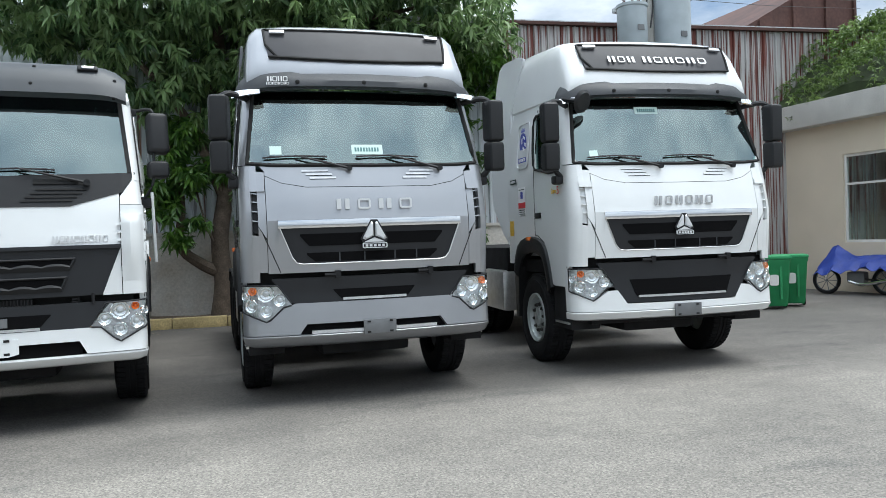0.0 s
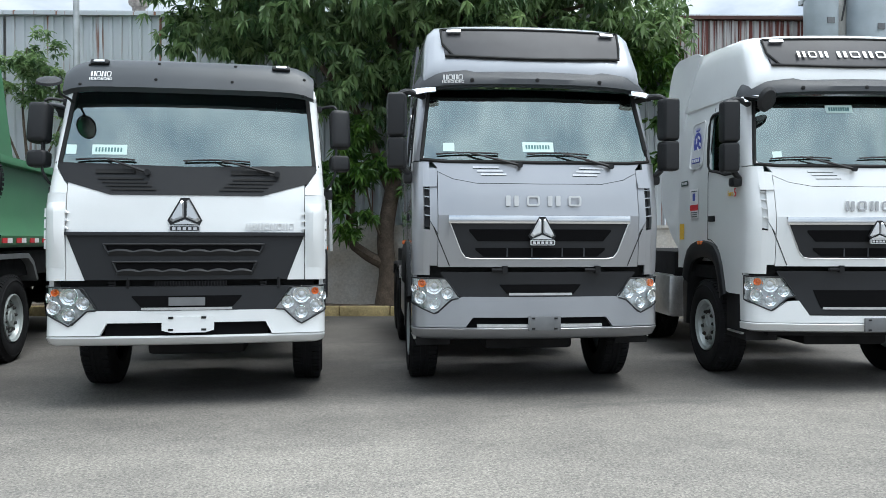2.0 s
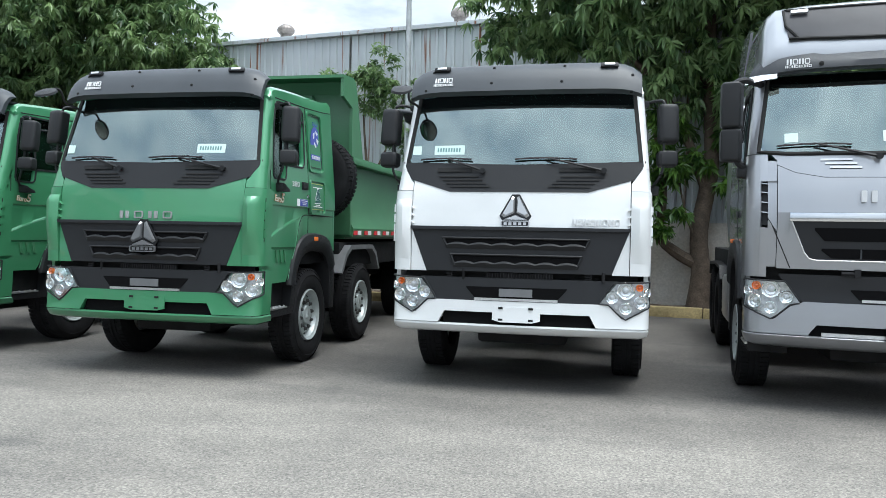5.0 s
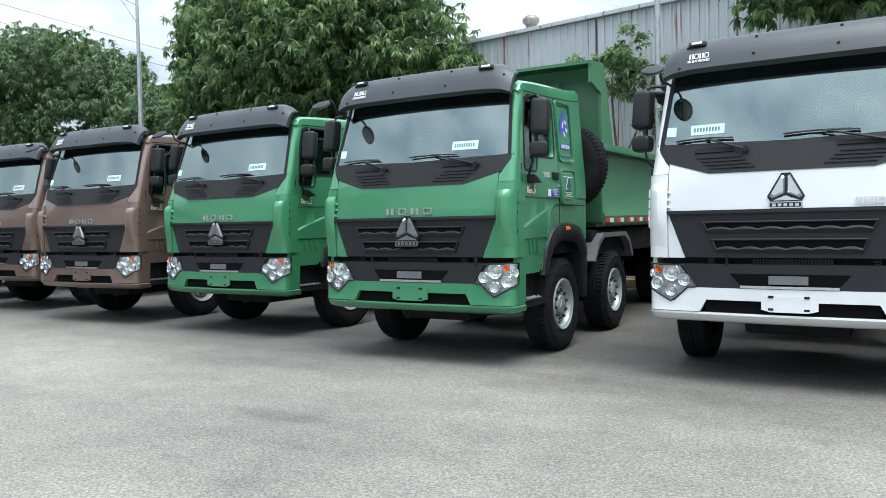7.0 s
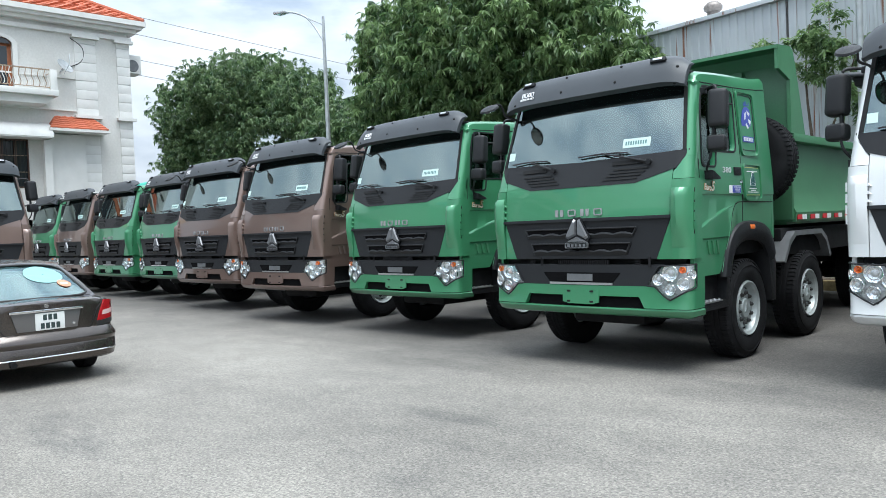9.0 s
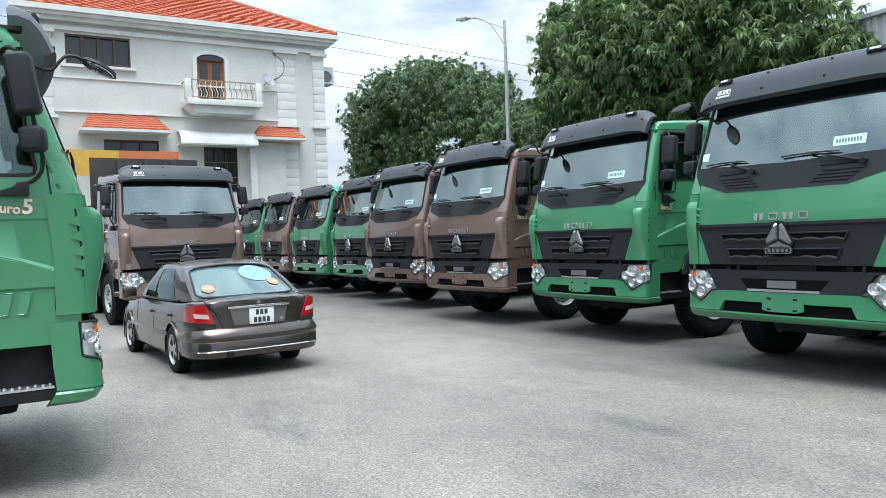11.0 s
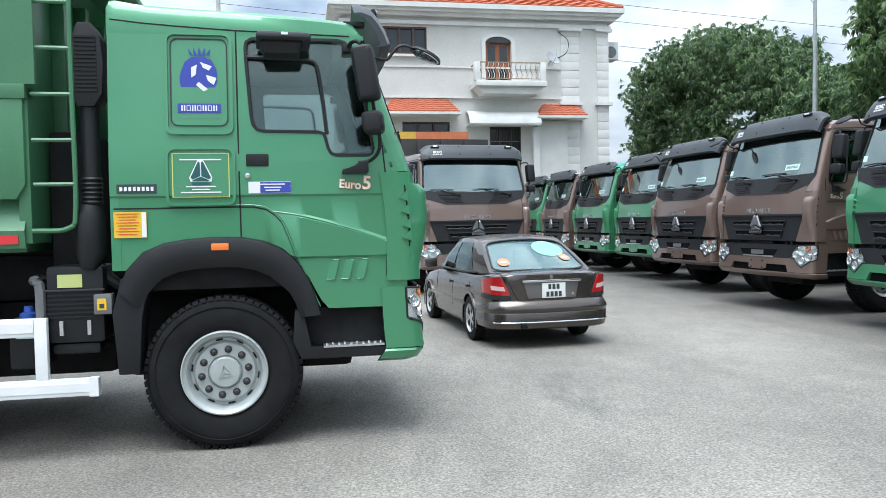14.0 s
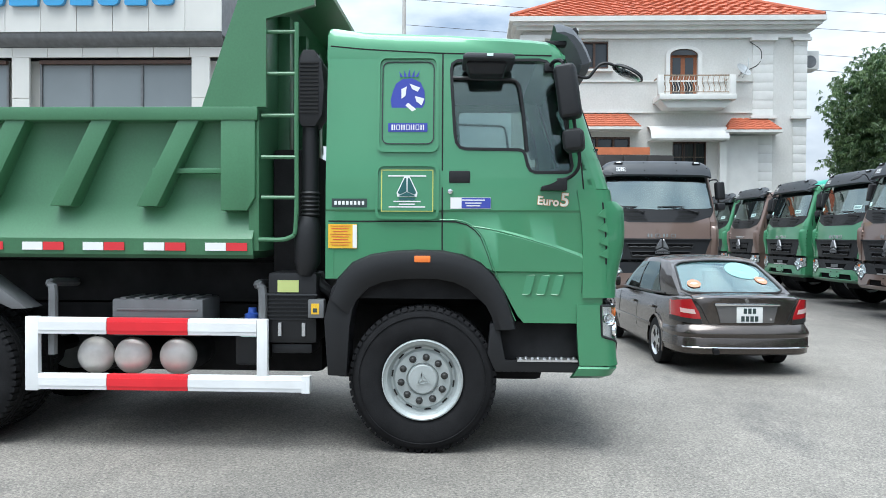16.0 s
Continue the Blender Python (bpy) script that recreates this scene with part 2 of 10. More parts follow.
def prism(poly, axis, a, b, bevel=0.0):
    return add_prism(bmesh.new(), poly, axis, a, b, bevel)


def add_tube(bm, pts, r, seg=8, caps=True):
    """A round bar along points."""
    pts = [Vector(p) for p in pts]
    rings = []
    for i, p in enumerate(pts):
        d = (pts[min(i + 1, len(pts) - 1)] - pts[max(i - 1, 0)]).normalized()
        up = Vector((0, 0, 1)) if abs(d.z) < 0.9 else Vector((1, 0, 0))
        s = d.cross(up).normalized()
        t = s.cross(d)
        rr = r[i] if isinstance(r, (list, tuple)) else r
        rings.append([bm.verts.new(p + rr * (math.cos(2 * math.pi * k / seg) * s + math.sin(2 * math.pi * k / seg) * t)) for k in range(seg)])
    for a, b in zip(rings, rings[1:]):
        for k in range(seg):
            bm.faces.new((a[k], a[(k + 1) % seg], b[(k + 1) % seg], b[k]))
    if caps:
        bm.faces.new(rings[0][::-1])
        bm.faces.new(rings[-1])
    return bm


def tube(pts, r, seg=8):
    return add_tube(bmesh.new(), pts, r, seg)


def curve_pts(pts, n=6):
    """Catmull-Rom through points."""
    P = [Vector(p) for p in pts]
    P = [2 * P[0] - P[1]] + P + [2 * P[-1] - P[-2]]
    out = []
    for i in range(1, len(P) - 2):
        for k in range(n):
            t = k / n
            a, b, c, d = P[i - 1], P[i], P[i + 1], P[i + 2]
            out.append(0.5 * (2 * b + (c - a) * t + (2 * a - 5 * b + 4 * c - d) * t * t + (3 * b - a - 3 * c + d) * t ** 3))
    return out + [P[-2]]


def add_lathe(bm, profile, axis=0, seg=40, center=(0, 0, 0), caps=True):
    """Revolve (h, r) pairs round an axis through center."""
    c = Vector(center)
    rings = []
    for h, r in profile:
        ring = []
        for k in range(seg):
            a = 2 * math.pi * k / seg
            v = [r * math.cos(a), r * math.sin(a)]
            v.insert(axis, h)
            ring.append(bm.verts.new(c + Vector(v)))
        rings.append(ring)
    for a, b in zip(rings, rings[1:]):
        for k in range(seg):
            bm.faces.new((a[k], a[(k + 1) % seg], b[(k + 1) % seg], b[k]))
    if caps:
        for ring in (rings[0], rings[-1]):
            bm.faces.new(ring)
    return bm


def lathe(profile, axis=0, seg=40, center=(0, 0, 0), caps=True):
    return add_lathe(bmesh.new(), profile, axis, seg, center, caps)


def add_sheet(bm, P, Q, keep=None):
    """A plate between two grids of points P (outer) and Q (inner); cells where keep(i, j) is false stay open."""
    ni, nj = len(P), len(P[0])
    vp, vq = {}, {}
    on = [[keep is None or keep(i, j) for j in range(nj - 1)] for i in range(ni - 1)]
    def vert(store, G, i, j):
        if (i, j) not in store:
            store[i, j] = bm.verts.new(G[i][j])
        return store[i, j]
    def has(i, j):
        return 0 <= i < ni - 1 and 0 <= j < nj - 1 and on[i][j]
    for i in range(ni - 1):
        for j in range(nj - 1):
            if not on[i][j]:
                continue
            c = ((i, j), (i + 1, j), (i + 1, j + 1), (i, j + 1))
            bm.faces.new([vert(vp, P, *k) for k in c])
            bm.faces.new([vert(vq, Q, *k) for k in c][::-1])
            for (a, b), (di, dj) in zip(((c[0], c[1]), (c[1], c[2]), (c[2], c[3]), (c[3], c[0])), ((0, -1), (1, 0), (0, 1), (-1, 0))):
                if not has(i + di, j + dj):
                    bm.faces.new((vert(vp, P, *a), vert(vq, Q, *a), vert(vq, Q, *b), vert(vp, P, *b)))
    return bm


def lerp(pts, x):
    """Piecewise linear through (x, y) pairs."""
    return float(np.interp(x, [p[0] for p in pts], [p[1] for p in pts]))


def letters(text, size, mat, parent, m, name="lettering", depth=0.004, width=None, label="", bold=0.0):
    """Writing as one mesh, standing upright in the x-z plane of the pose m, facing -y, centred."""
    cu = bpy.data.curves.new(name, "FONT")
    cu.body, cu.size, cu.align_x, cu.align_y = text, size, "CENTER", "CENTER"
    cu.extrude, cu.offset, cu.resolution_u = depth, bold, 3
    tmp = bpy.data.objects.new(name, cu)
    me = bpy.data.meshes.new_from_object(tmp)
    bpy.data.objects.remove(tmp)
    bpy.data.curves.remove(cu)
    xs = [v.co.x for v in me.vertices]
    k = width / (max(xs) - min(xs)) if width else 1
    me.transform(Matrix.Rotation(radians(90), 4, "X") @ Matrix.Diagonal((k, 1, 1, 1)))
    me.materials.append(M[mat])
    ob = new(name, me)
    ob.parent = parent
    ob.matrix_basis = m
    if label:
        tagged(ob, label)
    return ob

from mathutils.geometry import tessellate_polygon

# ---- trucks: the two cab shapes share an outline walker ----
class Cab:
    """The outer skin of a cab: w half width, f front line, as functions of height; k bow of the front, r corner radius."""
    def __init__(self, w, f, k, r, rear):
        self.w, self.f, self.k, self.r, self.rear = w, f, k, r, rear

    def at(self, s, z, off=0.0):
        """The point s metres round the outline from the middle of the front, at height z, off metres outwards."""
        sg, a = (1 if s >= 0 else -1), abs(s)
        w, f, r = lerp(self.w, z), lerp(self.f, z), self.r
        flat, arc = w - r, r * math.pi / 2
        if a <= flat:
            x, y, n = a, f + self.k * (a / flat) ** 2, Vector((2 * self.k * a / flat ** 2, -1, 0)).normalized()
        elif a <= flat + arc:
            th = (a - flat) / r
            x, y, n = flat + r * math.sin(th), f + self.k + r - r * math.cos(th), Vector((math.sin(th), -math.cos(th), 0))
        else:
            x, y, n = w, f + self.k + r + (a - flat - arc), Vector((1, 0, 0))
        return Vector((sg * (x + off * n.x), y + off * n.y, z))

    def corner(self, z):
        """y at which the side begins, at height z."""
        return lerp(self.f, z) + self.k + self.r

    def s_of(self, y, z):
        """s on the side for the depth y."""
        return lerp(self.w, z) - self.r + self.r * math.pi / 2 + (y - self.corner(z))


def add_patch(bm, cab, ss, low, high, off=0.0, th=0.02, rows=4):
    """A plate on the cab's skin between the lines low and high, given as (s, z) pairs, at the stations ss."""
    P, Q = [], []
    for s in ss:
        a, b = lerp(low, s), lerp(high, s)
        zs = [a + (b - a) * j / rows for j in range(rows + 1)]
        P.append([cab.at(s, z, off) for z in zs])
        Q.append([cab.at(s, z, off - th) for z in zs])
    return add_sheet(bm, P, Q)


def patch(cab, ss, low, high, off=0.0, th=0.02, rows=4):
    return add_patch(bmesh.new(), cab, ss, low, high, off, th, rows)


def span(a, b, n):
    return [a + (b - a) * i / n for i in range(n + 1)]


def stations(a, b, n, *more):
    return sorted(set(round(v, 4) for v in span(a, b, n)) | {round(m, 4) for m in more})


def mirror(pts):
    return [(-x, z) for x, z in pts[::-1]]


def rounded_rect(x0, x1, z0, z1, r, n=4):
    out = []
    for cx, cz, a0 in ((x1 - r, z1 - r, 0), (x0 + r, z1 - r, 90), (x0 + r, z0 + r, 180), (x1 - r, z0 + r, 270)):
        for k in range(n + 1):
            a = radians(a0 + 90 * k / n)
            out.append((cx + r * math.cos(a), cz + r * math.sin(a)))
    return out


def add_ring(bm, outer, inner, axis, a, b):
    """A flat frame between two outlines of equal count, from a to b along axis."""
    def at(p, h):
        c = [p[0], p[1]]
        c.insert(axis, h)
        return c
    n = len(outer)
    v = [[bm.verts.new(at(p, h)) for p in line] for line, h in ((outer, a), (outer, b), (inner, b), (inner, a))]
    for i in range(n):
        j = (i + 1) % n
        for q in range(4):
            u, w = v[q], v[(q + 1) % 4]
            bm.faces.new((u[i], u[j], w[j], w[i]))
    return bm


def wheel_meshes():
    """One truck wheel: the meshes of tyre, rim, nut, hub cap and hand holes; axis along x, outer face to +x."""
    R = 0.545
    bm = lathe([(-0.12, 0.30), (-0.15, 0.33), (-0.155, 0.44), (-0.14, 0.50), (-0.115, 0.530), (-0.02, 0.536), (0.115, 0.530), (0.142, 0.50), (0.157, 0.44), (0.15, 0.34), (0.135, 0.31), (0.12, 0.30)], 0, 56, caps=False)
    n = 62
    for k in range(n):
        for side in (-1, 1):
            a0 = 2 * math.pi * (k + (0.25 if side < 0 else 0)) / n
            da = 2 * math.pi / n * 0.34
            vs = []
            for rr, h0, h1 in ((0.518, 0.055, 0.140), (R, 0.055, 0.125)):
                for a, h in ((a0 - da, h0), (a0 + da, h0), (a0 + da, h1), (a0 - da, h1)):
                    vs.append(bm.verts.new((side * h, rr * math.cos(a), rr * math.sin(a))))
            for q in ((4, 5, 6, 7), (0, 1, 5, 4), (1, 2, 6, 5), (2, 3, 7, 6), (3, 0, 4, 7)):
                bm.faces.new([vs[i] for i in q])
    for h in (-0.028, 0.028):
        add_lathe(bm, [(h - 0.018, 0.52), (h - 0.016, R), (h + 0.016, R), (h + 0.018, 0.52)], 0, 56, caps=False)
    for rr in (0.47,):
        add_lathe(bm, [(0.1545 if rr > 0.45 else 0.1535, rr - 0.004), (0.160, rr - 0.002), (0.160, rr + 0.002), (0.150, rr + 0.004)], 0, 56, caps=False)
    tyre = finish(bm, "rubber", "tyre", 30)
    bm = lathe([(0.02, 0.285), (0.128, 0.302), (0.150, 0.299), (0.154, 0.290), (0.136, 0.277), (0.130, 0.262), (0.112, 0.253), (0.085, 0.245), (0.070, 0.238), (0.070, 0.222), (0.088, 0.212), (0.096, 0.204), (0.098, 0.12), (0.090, 0.114), (0.085, 0.05), (-0.06, 0.05), (-0.06, 0.28)], 0, 48)
    rim = finish(bm, "rim", "rim", 40)
    bm = lathe([(0.09, 0.112), (0.110, 0.109), (0.120, 0.100), (0.122, 0.05), (0.1225, 0.0005)], 0, 32)
    add_lathe(bm, [(0.103, 0.122), (0.09, 0.124), (0.09, 0.110), (0.103, 0.110)], 0, 32, caps=False)
    for k in range(3):
        a0, a1 = radians(90 + 120 * k), radians(210 + 120 * k)
        o0, o1 = Vector((0.062 * math.cos(a0), 0.062 * math.sin(a0))), Vector((0.062 * math.cos(a1), 0.062 * math.sin(a1)))
        add_prism(bm, [tuple(o0), tuple(o1), tuple(o1 * 0.82), tuple(o0 * 0.82)], 0, 0.118, 0.130)
        add_prism(bm, [tuple(o0 * 0.8), tuple(o0.lerp(o1, 0.1) * 0.8), (0.005, 0.0), (-0.005, 0.0)], 0, 0.118, 0.130)
    cap = finish(bm, "rim", "hub_cap", 30)
    bm = lathe([(0.088, 0.027), (0.102, 0.027), (0.104, 0.021), (0.124, 0.018), (0.13, 0.010)], 0, 12)
    nut = finish(bm, "nut", "nut", 30)
    bm = bmesh.new()
    add_prism(bm, rounded_rect(-0.026, 0.026, -0.006, 0.006, 0.0055, 3), 0, 0.060, 0.073)
    slot = finish(bm, "gap", "hand_hole", 30)
    return tyre, rim, cap, nut, slot


WHEEL = wheel_meshes()


def wheel(parent, x, y, flip=False, full=True, spin=0.0, z=0.545, name="wheel", size=1.0):
    """A road wheel of a truck as a part with its tyre, rim, hub cap and nuts."""
    w = new(name, WHEEL[0])
    w.parent = parent
    w.matrix_basis = pose(x, y, z * size, 0, 0, 180 if flip else 0) @ Matrix.Scale(size, 4)
    bits = [("rim", WHEEL[1], Matrix())]
    if full:
        bits.append(("hub_cap", WHEEL[2], Matrix.Rotation(spin, 4, "X")))
        for k in range(10):
            a = 2 * math.pi * k / 10 + spin
            bits.append(("nut", WHEEL[3], Matrix.Translation((0, 0.163 * math.cos(a), 0.163 * math.sin(a)))))
            b = a + math.pi / 10
            bits.append(("hand_hole", WHEEL[4], Matrix.Rotation(b - math.pi / 2, 4, "X") @ Matrix.Translation((0.0, 0, 0.230))))
    for nm, me, m in bits:
        o = new(nm, me)
        o.parent = w
        o.matrix_basis = m
    return w


def marks(n, width, height, mat, parent, m, name="badge", depth=0.012, fill=0.74, slant=0.0, hollow=True, label=""):
    """A maker's name as a row of plain raised shapes."""
    step = width / n
    first = None
    for i in range(n):
        bm = bmesh.new()
        c = -width / 2 + step * (i + 0.5)
        h, w = height / 2, step * fill / 2
        out = [(x + slant * z, z) for x, z in rounded_rect(c - w, c + w, -h, h, min(w, h) * 0.45, 3)]
        if hollow and i % 2:
            t = min(w, h) * 0.34
            inner = [(x + slant * z, z) for x, z in rounded_rect(c - w + t, c + w - t, -h + t, h - t, min(w, h) * 0.25, 3)]
            add_ring(bm, out, inner, 1, -depth, 0)
        else:
            for q in (-1, 1):
                a, b = sorted((c + q * w, c + q * w * 0.3))
                add_prism(bm, [(x + slant * z, z) for x, z in rounded_rect(a, b, -h, h, w * 0.12, 2)], 1, -depth, 0)
        ob = part(name, bm, mat, parent, label)
        ob.matrix_basis = m
        first = first or ob
    return first


def emblem(parent, m, s=1.0, mat="badge_silver"):
    """The maker's three-sided badge over a plain name plate."""
    bm = bmesh.new()
    for poly in ([(0.006, -0.02), (0.008, 0.128), (0.03, 0.142), (0.132, -0.045), (0.102, -0.065)], [(-0.006, -0.02), (-0.008, 0.128), (-0.03, 0.142), (-0.132, -0.045), (-0.102, -0.065)], [(0, -0.032), (0.105, -0.075), (0.12, -0.085), (-0.12, -0.085), (-0.105, -0.075)]):
        pts = [(x * s, z * s) for x, z in poly]
        c = (sum(p[0] for p in pts) / len(pts), sum(p[1] for p in pts) / len(pts))
        base, top = [bm.verts.new((x, 0, z)) for x, z in pts], [bm.verts.new((c[0] + (x - c[0]) * 0.72, -0.03 * s, c[1] + (z - c[1]) * 0.72)) for x, z in pts]
        bm.faces.new(top)
        for i in range(len(pts)):
            j = (i + 1) % len(pts)
            bm.faces.new((base[i], base[j], top[j], top[i]))
    e = part("emblem", bm, mat, parent, "chrome three-sided maker's emblem", 20)
    e.matrix_basis = m
    bm = bmesh.new()
    add_ring(bm, rounded_rect(-0.13 * s, 0.13 * s, -0.145 * s, -0.09 * s, 0.012 * s, 2), rounded_rect(-0.12 * s, 0.12 * s, -0.137 * s, -0.098 * s, 0.008 * s, 2), 1, -0.024, 0)
    for i in range(5):
        x = (-0.088 + 0.044 * i) * s
        add_box(bm, x - 0.014 * s, x + 0.014 * s, -0.022, 0, -0.13 * s, -0.105 * s)
    part("name_plate", bm, mat, e)
    bm = box(-0.122 * s, 0.122 * s, -0.014, 0.02, -0.139 * s, -0.096 * s)
    add_prism(bm, [(-0.118 * s, -0.09 * s), (0.118 * s, -0.09 * s), (0.145 * s, -0.044 * s), (0.036 * s, 0.152 * s), (-0.036 * s, 0.152 * s), (-0.145 * s, -0.044 * s)], 1, -0.006, 0.012)
    part("plate_ground", bm, "plastic", e)
    return e


def headlight(cab, parent, sg, poly_low, poly_high, s0, s1, lamps, off=0.01):
    """A wrapped lamp cluster: dark housing, five round reflectors, one amber, under a clear lens."""
    if sg < 0:
        poly_low, poly_high, s0, s1 = mirror(poly_low), mirror(poly_high), -s1, -s0
    more = [p[0] for p in poly_low + poly_high]
    ss = stations(s0, s1, 14, *[v for v in more if s0 <= v <= s1])
    h = part("headlight", patch(cab, ss, poly_low, poly_high, off - 0.035, 0.03), "lamp_dark", parent, "clear headlight cluster with round chrome reflectors")
    tail = [s for s in ss if abs(s) > 1.17]
    part("side_reflector", patch(cab, tail, [(s, z + 0.012) for s, z in poly_low], [(s, z - 0.012) for s, z in poly_high], off - 0.022, 0.008, 3), "lamp_flute", h)
    for s, z, r, mat in lamps:
        p, q = cab.at(sg * s, z, off - 0.028), cab.at(sg * s, z, off + 0.03)
        d = (q - p).normalized()
        rot = d.to_track_quat("X", "Z").to_matrix().to_4x4()
        bm = lathe([(0.0, r), (0.024, r), (0.027, r * 0.96), (0.025, r * 0.91), (0.013, r * 0.74), (0.005, r * 0.5), (0.002, r * 0.25), (0.002, 0.001)], 0, 24)
        bm.transform(Matrix.Translation(p) @ rot)
        bowl = part("reflector" if mat != "amber" else "turn_lamp", bm, mat, h)
        bm = lathe([(0.0, r * 0.36), (0.012, r * 0.36), (0.017, r * 0.28), (0.021, r * 0.15), (0.022, 0.001)], 0, 16)
        add_lathe(bm, [(0.016, r * 0.62), (0.019, r * 0.64), (0.019, r * 0.68), (0.016, r * 0.70)], 0, 24, caps=False)
        bm.transform(Matrix.Translation(p) @ rot)
        part("bulb", bm, "lamp_bulb" if mat != "amber" else "amber", bowl)
    bm = patch(cab, ss, poly_low, poly_high, off, 0.004)
    lens = part("lens", bm, "lens_glass", h)
    lens.visible_shadow = False
    rim = bmesh.new()
    for line in (poly_low, poly_high):
        add_tube(rim, [cab.at(s, lerp(line, s), off - 0.002) for s in ss], 0.008, 6)
    for s in (s0, s1):
        if abs(lerp(poly_low, s) - lerp(poly_high, s)) > 0.02:
            add_tube(rim, [cab.at(s, lerp(poly_low, s), off - 0.004), cab.at(s, lerp(poly_high, s), off - 0.002)], 0.008, 6)
    part("lens_rim", rim, "plastic", h)
    return h


def sticker(parent, cab, y, z, wid, hgt, mat, sg, off=0.004, name="sticker", label=""):
    """A flat sticker on the cab's side."""
    P, Q = [], []
    for i in range(3):
        yy = y - wid / 2 + wid * i / 2
        P.append([cab.at(sg * cab.s_of(yy, zz), zz, off) for zz in (z - hgt / 2, z + hgt / 2)])
        Q.append([cab.at(sg * cab.s_of(yy, zz), zz, off - 0.003) for zz in (z - hgt / 2, z + hgt / 2)])
    return part(name, add_sheet(bmesh.new(), P, Q), mat, parent, label)


def side_pose(cab, y, z, sg, off=0.006):
    """A pose on the cab's side, for lettering that faces outwards."""
    p = cab.at(sg * cab.s_of(y, z), z, off)
    return pose(p.x, p.y, p.z, 0, 0, 90 if sg > 0 else -90)


def mirror_set(parent, cab, sg, z_top, y, wid, hgt, gap, low, out, mat="plastic", lean=0):
    """A mirror on its arms: a tall housing over a small one, leaning with the pillar."""
    x = sg * out
    back = math.tan(radians(lean))
    at = lambda dz: y - back * dz
    arm = bmesh.new()
    zb = z_top - hgt - gap - low
    b0, b1 = cab.at(sg * cab.s_of(y + 0.08, z_top + 0.03), z_top + 0.03, -0.01), cab.at(sg * cab.s_of(at(hgt + gap + low) + 0.11, zb - 0.19), zb - 0.19, 0.03)
    add_tube(arm, curve_pts([b0, (x - sg * 0.10, y + 0.05, z_top + 0.055), (x - sg * 0.03, y + 0.0, z_top + 0.03), (x - sg * 0.02, at(0.1), z_top - 0.1)], 5), 0.015, 8)
    m = part("mirror", arm, mat, parent, "black wing mirror on tube arms")
    arm = bmesh.new()
    add_tube(arm, curve_pts([(x - sg * 0.03, at(hgt - 0.05) - 0.03, z_top - hgt + 0.05), (x - sg * 0.03, at(hgt + gap) - 0.03, z_top - hgt - gap), (x - sg * 0.04, at(hgt + gap + low) - 0.04, zb - 0.02), (x - sg * 0.08, at(hgt + gap + low) - 0.03, zb - 0.12), (x - sg * 0.12, at(hgt + gap + low) + 0.03, zb - 0.175), b1], 5), 0.013, 8)
    part("mirror_arm", arm, mat, m)
    arm = bmesh.new()
    add_tube(arm, [(x - sg * 0.03, at(hgt) + 0.02, z_top - hgt + 0.05), (x - sg * 0.03, at(hgt + gap) + 0.02, z_top - hgt - gap - 0.05)], 0.01, 8)
    part("mirror_arm", arm, mat, m)
    arm = bmesh.new()
    add_box(arm, *sorted((b0.x - sg * 0.02, b0.x + sg * 0.06)), b0.y - 0.035, b0.y + 0.035, b0.z - 0.03, b0.z + 0.03, 0.008)
    part("mirror_hinge", arm, mat, m)
    big = box(-wid / 2, wid / 2, -0.10, 0.08, -hgt, 0, 0.045, 3)
    for v in big.verts:
        v.co.y *= 1 - 0.25 * abs(v.co.x) / (wid / 2)
    o = part("mirror_housing", big, mat, m)
    o.matrix_basis = pose(x, y, z_top, -lean, 0, sg * 12)
    o2 = part("wide_mirror_housing", box(-wid / 2, wid / 2, -0.085, 0.065, -low, 0, 0.05, 3), mat, m)
    o2.matrix_basis = pose(x, at(hgt + gap), z_top - hgt - gap, -lean * 0.5, 0, sg * 12)
    for o_, h_, d_ in ((o, hgt, 0.0), (o2, low, -0.012)):
        g = part("mirror_glass", box(-wid / 2 + 0.035, wid / 2 - 0.035, 0.05 + d_, 0.066 + d_, -h_ + 0.045, -0.045, 0.0), "chrome", m)
        g.matrix_basis = o_.matrix_basis
    return m


def wiper(parent, cab, s0, s1, z, pivot):
    """Wiper arm and blade lying on the windscreen's foot."""
    bm = bmesh.new()
    p = cab.at(pivot, z - 0.08, 0.035)
    mid = (s0 + s1) / 2
    add_tube(bm, [p, cab.at(mid + (pivot - mid) * 0.35, z + 0.005, 0.05), cab.at(mid, z + 0.05, 0.045)], [0.016, 0.011, 0.008], 6)
    add_tube(bm, [cab.at(s0 + (s1 - s0) * i / 6, z + 0.035 + 0.012 * math.sin(i * math.pi / 6), 0.025) for i in range(7)], 0.009, 6)
    add_lathe(bm, [(-0.02, 0.028), (0.02, 0.024)], 1, 12, p)
    return part("wiper", bm, "plastic", parent)


